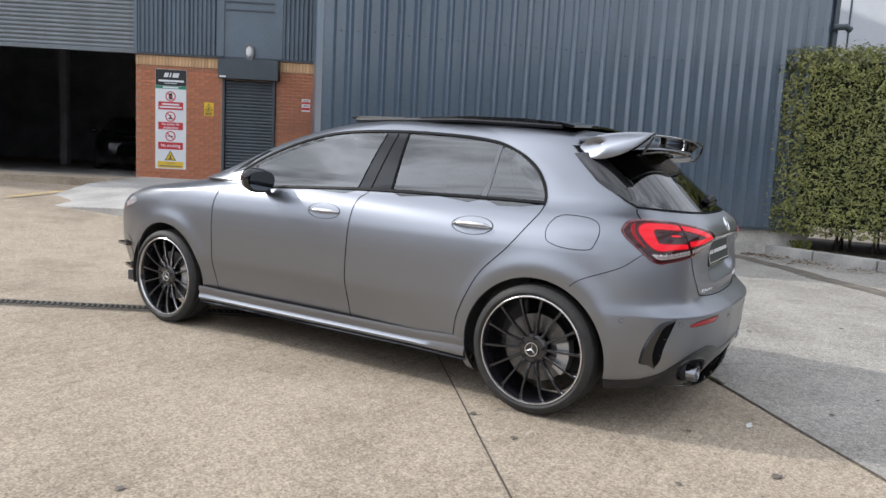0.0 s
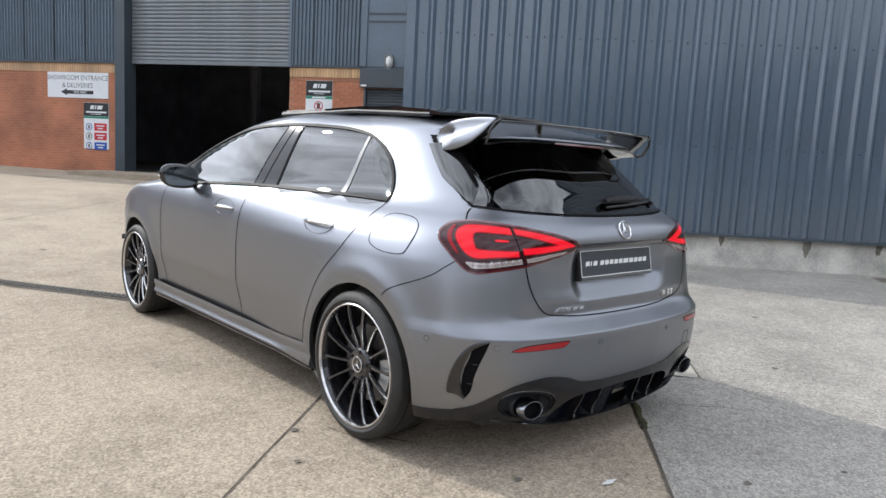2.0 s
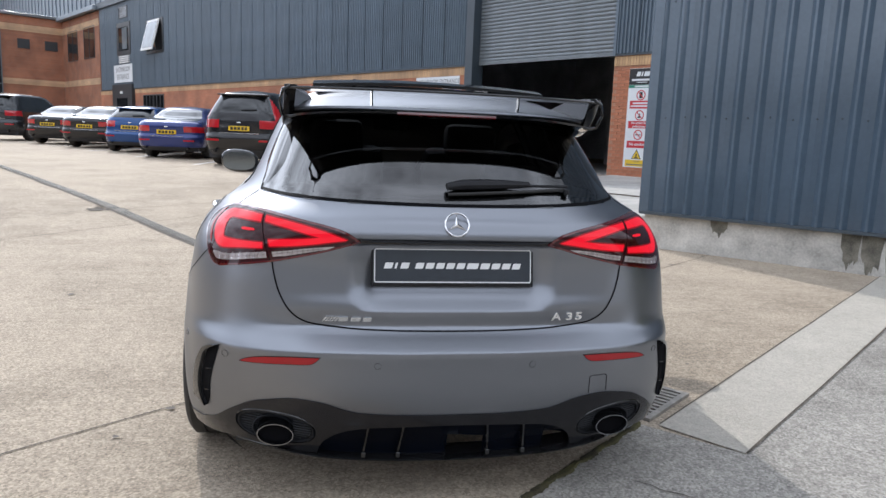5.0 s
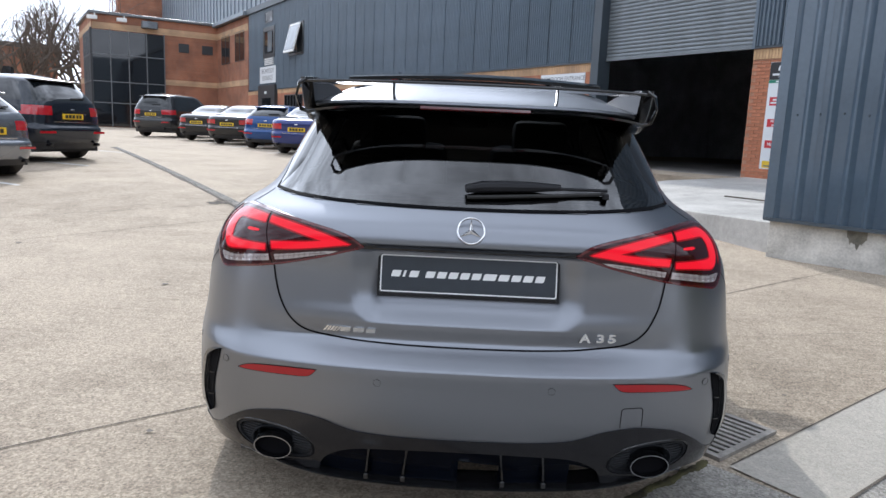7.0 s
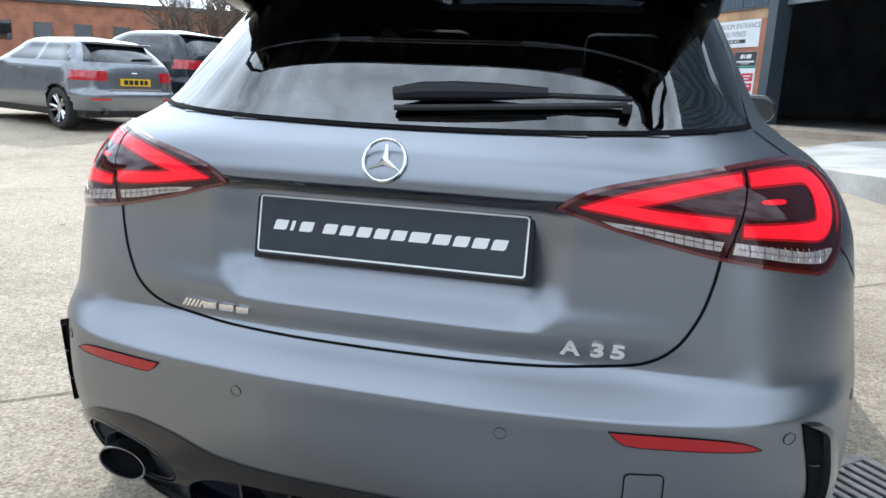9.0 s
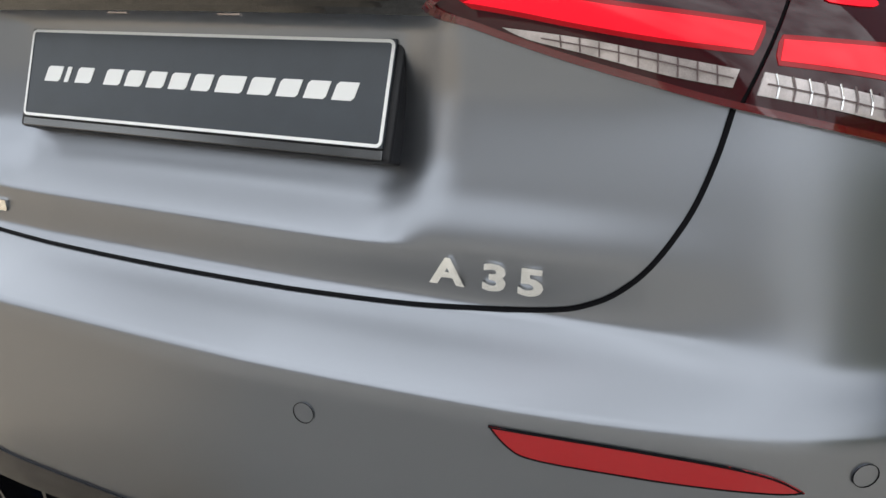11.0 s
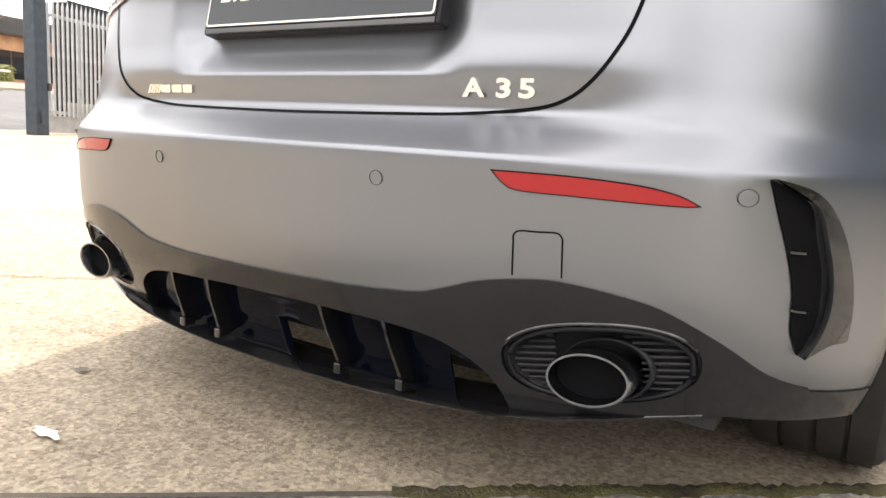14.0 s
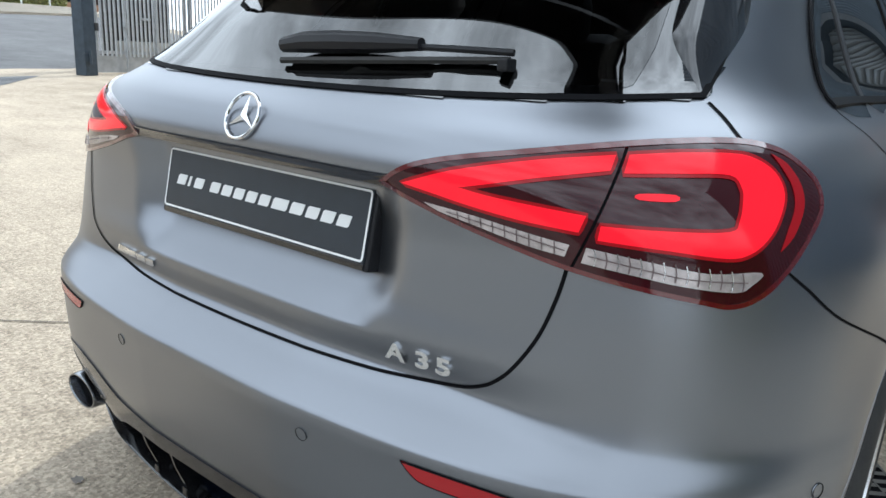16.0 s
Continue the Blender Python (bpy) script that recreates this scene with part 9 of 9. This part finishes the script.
store = empty("timber_store", GATE @ pose(1.25, 0.5, 0.0), "dark stained timber store behind the gate", "shed")
STAINED = mat("black_stained_timber", (0.018, 0.017, 0.016), 0.8, vary=0.4, scale=4)
for i in range(6):
    part("board", boxed(0.02 + 0.3 * i, 0, 0.75, 0.3 + 0.3 * i, 0.03, 3.0, bevel=0.004), STAINED, store)
part("frame", boxed(0.0, 0.035, -0.2, 1.85, 0.4, 2.95), STAINED, store)
part("base", boxed(0.0, -0.02, -0.3, 1.85, 0.034, 0.74), PLINTH2, store)

VERGE = ground_material("worn_verge", (0.12, 0.105, 0.085), (0.27, 0.24, 0.20), 0.05)

# street: asphalt apron, far kerb, verge, guard rail, shrubs, house
flat_area("asphalt", [(-11.4, 2.9), (-15.6, 6.35), (-19, 11), (-23, 17), (-39, 19.5), (-37.6, 12), (-36, 4), (-30, -6), (-16, -4)], ASPHALT, 0.008, 1.0)
strip("kerb_face", (-39.3, 20), (-36.0, 2), 0.3, VERGE, 0.10, 0.05, 1.0, ground, 4)
flat_area("verge_path", [(-39.6, 20), (-36.2, 2), (-40.4, 1), (-43.8, 20)], VERGE, 0.05, 1.0)
rail = empty("guard_rail", pose(0, 0, 0), "low white steel guard rail along the far pavement", "guard rail")
ra, rb = Vector((-43.2, 19.5, 0)), Vector((-40.4, 6, 0))
rz = [ground_z(p.x, p.y) + 0.05 for p in (ra, rb)]
part("top_rail", tube(bmesh.new(), [(ra.x, ra.y, rz[0] + 0.62), (rb.x, rb.y, rz[1] + 0.62)], 0.06, 8), WHITE, rail)
for k in range(8):
    p = ra.lerp(rb, (k + 0.5) / 8)
    z = ground_z(p.x, p.y)
    part("upright", tube(bmesh.new(), [(p.x, p.y, z), (p.x, p.y, z + 0.45), (p.x, p.y - 0.3, z + 0.66)], 0.055, 6), WHITE, rail)
shrub = empty("clipped_shrubs", pose(0, 0, 0), "clipped green shrubs behind the guard rail", "shrub", kind="stuff")
for k in range(7):
    y0 = 4.5 + 2.3 * k
    x0 = -45.6 + (y0 - 12) * -0.18
    z0 = ground_z(x0, y0)
    leaf_mass("foliage", (x0, y0, z0 - 0.1), (x0 + 1.8, y0 + 2.4, z0 + 1.05 + 0.25 * (k % 3)), 2600, 0.10, LEAF, shrub, 30 + k, 0.4)
    leaf_mass("foliage", (x0 - 2.6, y0, z0 - 0.1), (x0 - 0.4, y0 + 2.4, z0 + 1.7 + 0.3 * ((k * 2) % 3)), 2600, 0.11, LEAF, shrub, 50 + k, 0.5)
house = empty("brick_house", Matrix.Translation((-52.5, 19.5, ground_z(-50, 14))) @ Matrix.Rotation(radians(100), 4, "Z"), "low brown brick building with wide dark windows beyond the street", "building")
HOUSE_BRICK = brick_material("sandy_brick", (0.46, 0.25, 0.14), (0.40, 0.30, 0.22), 0.225, 0.075)
part("wall", boxed(-26, 0, -1.0, 14, 8, 3.6), HOUSE_BRICK, house)
part("roof", boxed(-26.6, -0.7, 3.6, 14.6, 8.6, 4.9, bevel=0.12), FRAME_DARK, house)
for x in (-24, -20.5, -17, -13.5, -10, -6.5, -3, 0.5, 4, 7.5, 11):
    window_of(house, x, 0.6, x + 2.1, 2.6, 0.0, (2, 1), PANE_DARK)
for k, (x, y, h) in enumerate(((-47.5, 14.5, 8.5), (-47.2, 18.3, 8.0), (-48.0, 10.0, 8.5))):
    bare_tree(x, y, ground_z(x, y), h, 300 + k, "leafless street tree before the brick building")


# ---- single bricks beside the small shutter ----
BRICK_FACE = mat("fired_brick_face", (0.42, 0.165, 0.09), 0.85, vary=0.18, scale=9, bump=0.4, bump_scale=60)
vary_by_piece(BRICK_FACE, 0.10)
SOLDIER_FACE = mat("buff_soldier_face", (0.58, 0.38, 0.21), 0.85, vary=0.2, scale=9, bump=0.4, bump_scale=60)
vary_by_piece(SOLDIER_FACE, 0.2)
MORTAR = mat("pink_mortar", (0.40, 0.215, 0.14), 0.95, vary=0.2, scale=12)


def brick_mesh(w, h, d, material):
    bm = boxed(0, -d, 0, w, 0, h, bevel=0.0)
    bmesh.ops.bevel(bm, geom=bm.edges[:], offset=0.004, segments=1, affect="EDGES")
    me = bpy.data.meshes.new("brick")
    bm.to_mesh(me)
    bm.free()
    me.materials.append(material)
    return me


brick_wall = bpy.data.objects["wall_brick_right"]
brick_wall.data.materials[0] = MORTAR
full, upright = brick_mesh(0.215, 0.065, 0.012, BRICK_FACE), brick_mesh(0.065, 0.215, 0.012, SOLDIER_FACE)
LAID = [(-2.6, -0.62), (0.62, 2.85)]
count = 0
rest_v, rest_f = [], []
for x0, x1 in LAID:
    for row in range(35):
        x, z = x0 + (0.1125 if row % 2 else 0.0), 0.42 + row * 0.075
        while x + 0.215 <= x1 + 0.05:
            if x0 < 0 and count < 300 and row < 34:
                ob = new("brick", full)
                ob.parent = brick_wall
                ob.matrix_basis = pose(x, -0.1, z)
                count += 1
            else:
                k = len(rest_v)
                a, b = 0.004, 0.012
                rest_v += [(x, -0.1, z), (x + 0.215, -0.1, z), (x + 0.215, -0.1, z + 0.065), (x, -0.1, z + 0.065), (x + a, -0.1 - b, z + a), (x + 0.215 - a, -0.1 - b, z + a), (x + 0.215 - a, -0.1 - b, z + 0.065 - a), (x + a, -0.1 - b, z + 0.065 - a)]
                rest_f += [(k + 4, k + 5, k + 6, k + 7)] + [(k + i, k + (i + 1) % 4, k + 4 + (i + 1) % 4, k + 4 + i) for i in range(4)]
            x += 0.225
rest = link_mesh("brick_courses", rest_v, rest_f, BRICK, brick_wall)
tagged(rest, "red brick courses", kind="stuff")
course = bpy.data.objects["wall_course_right"]
course.data.materials[0] = MORTAR
for x0, x1 in LAID:
    for i in range(int((x1 - x0) / 0.075)):
        ob = new("brick", upright)
        ob.parent = course
        ob.matrix_basis = pose(x0 + 0.005 + i * 0.075, -0.112, BRICK_TOP - 0.23)
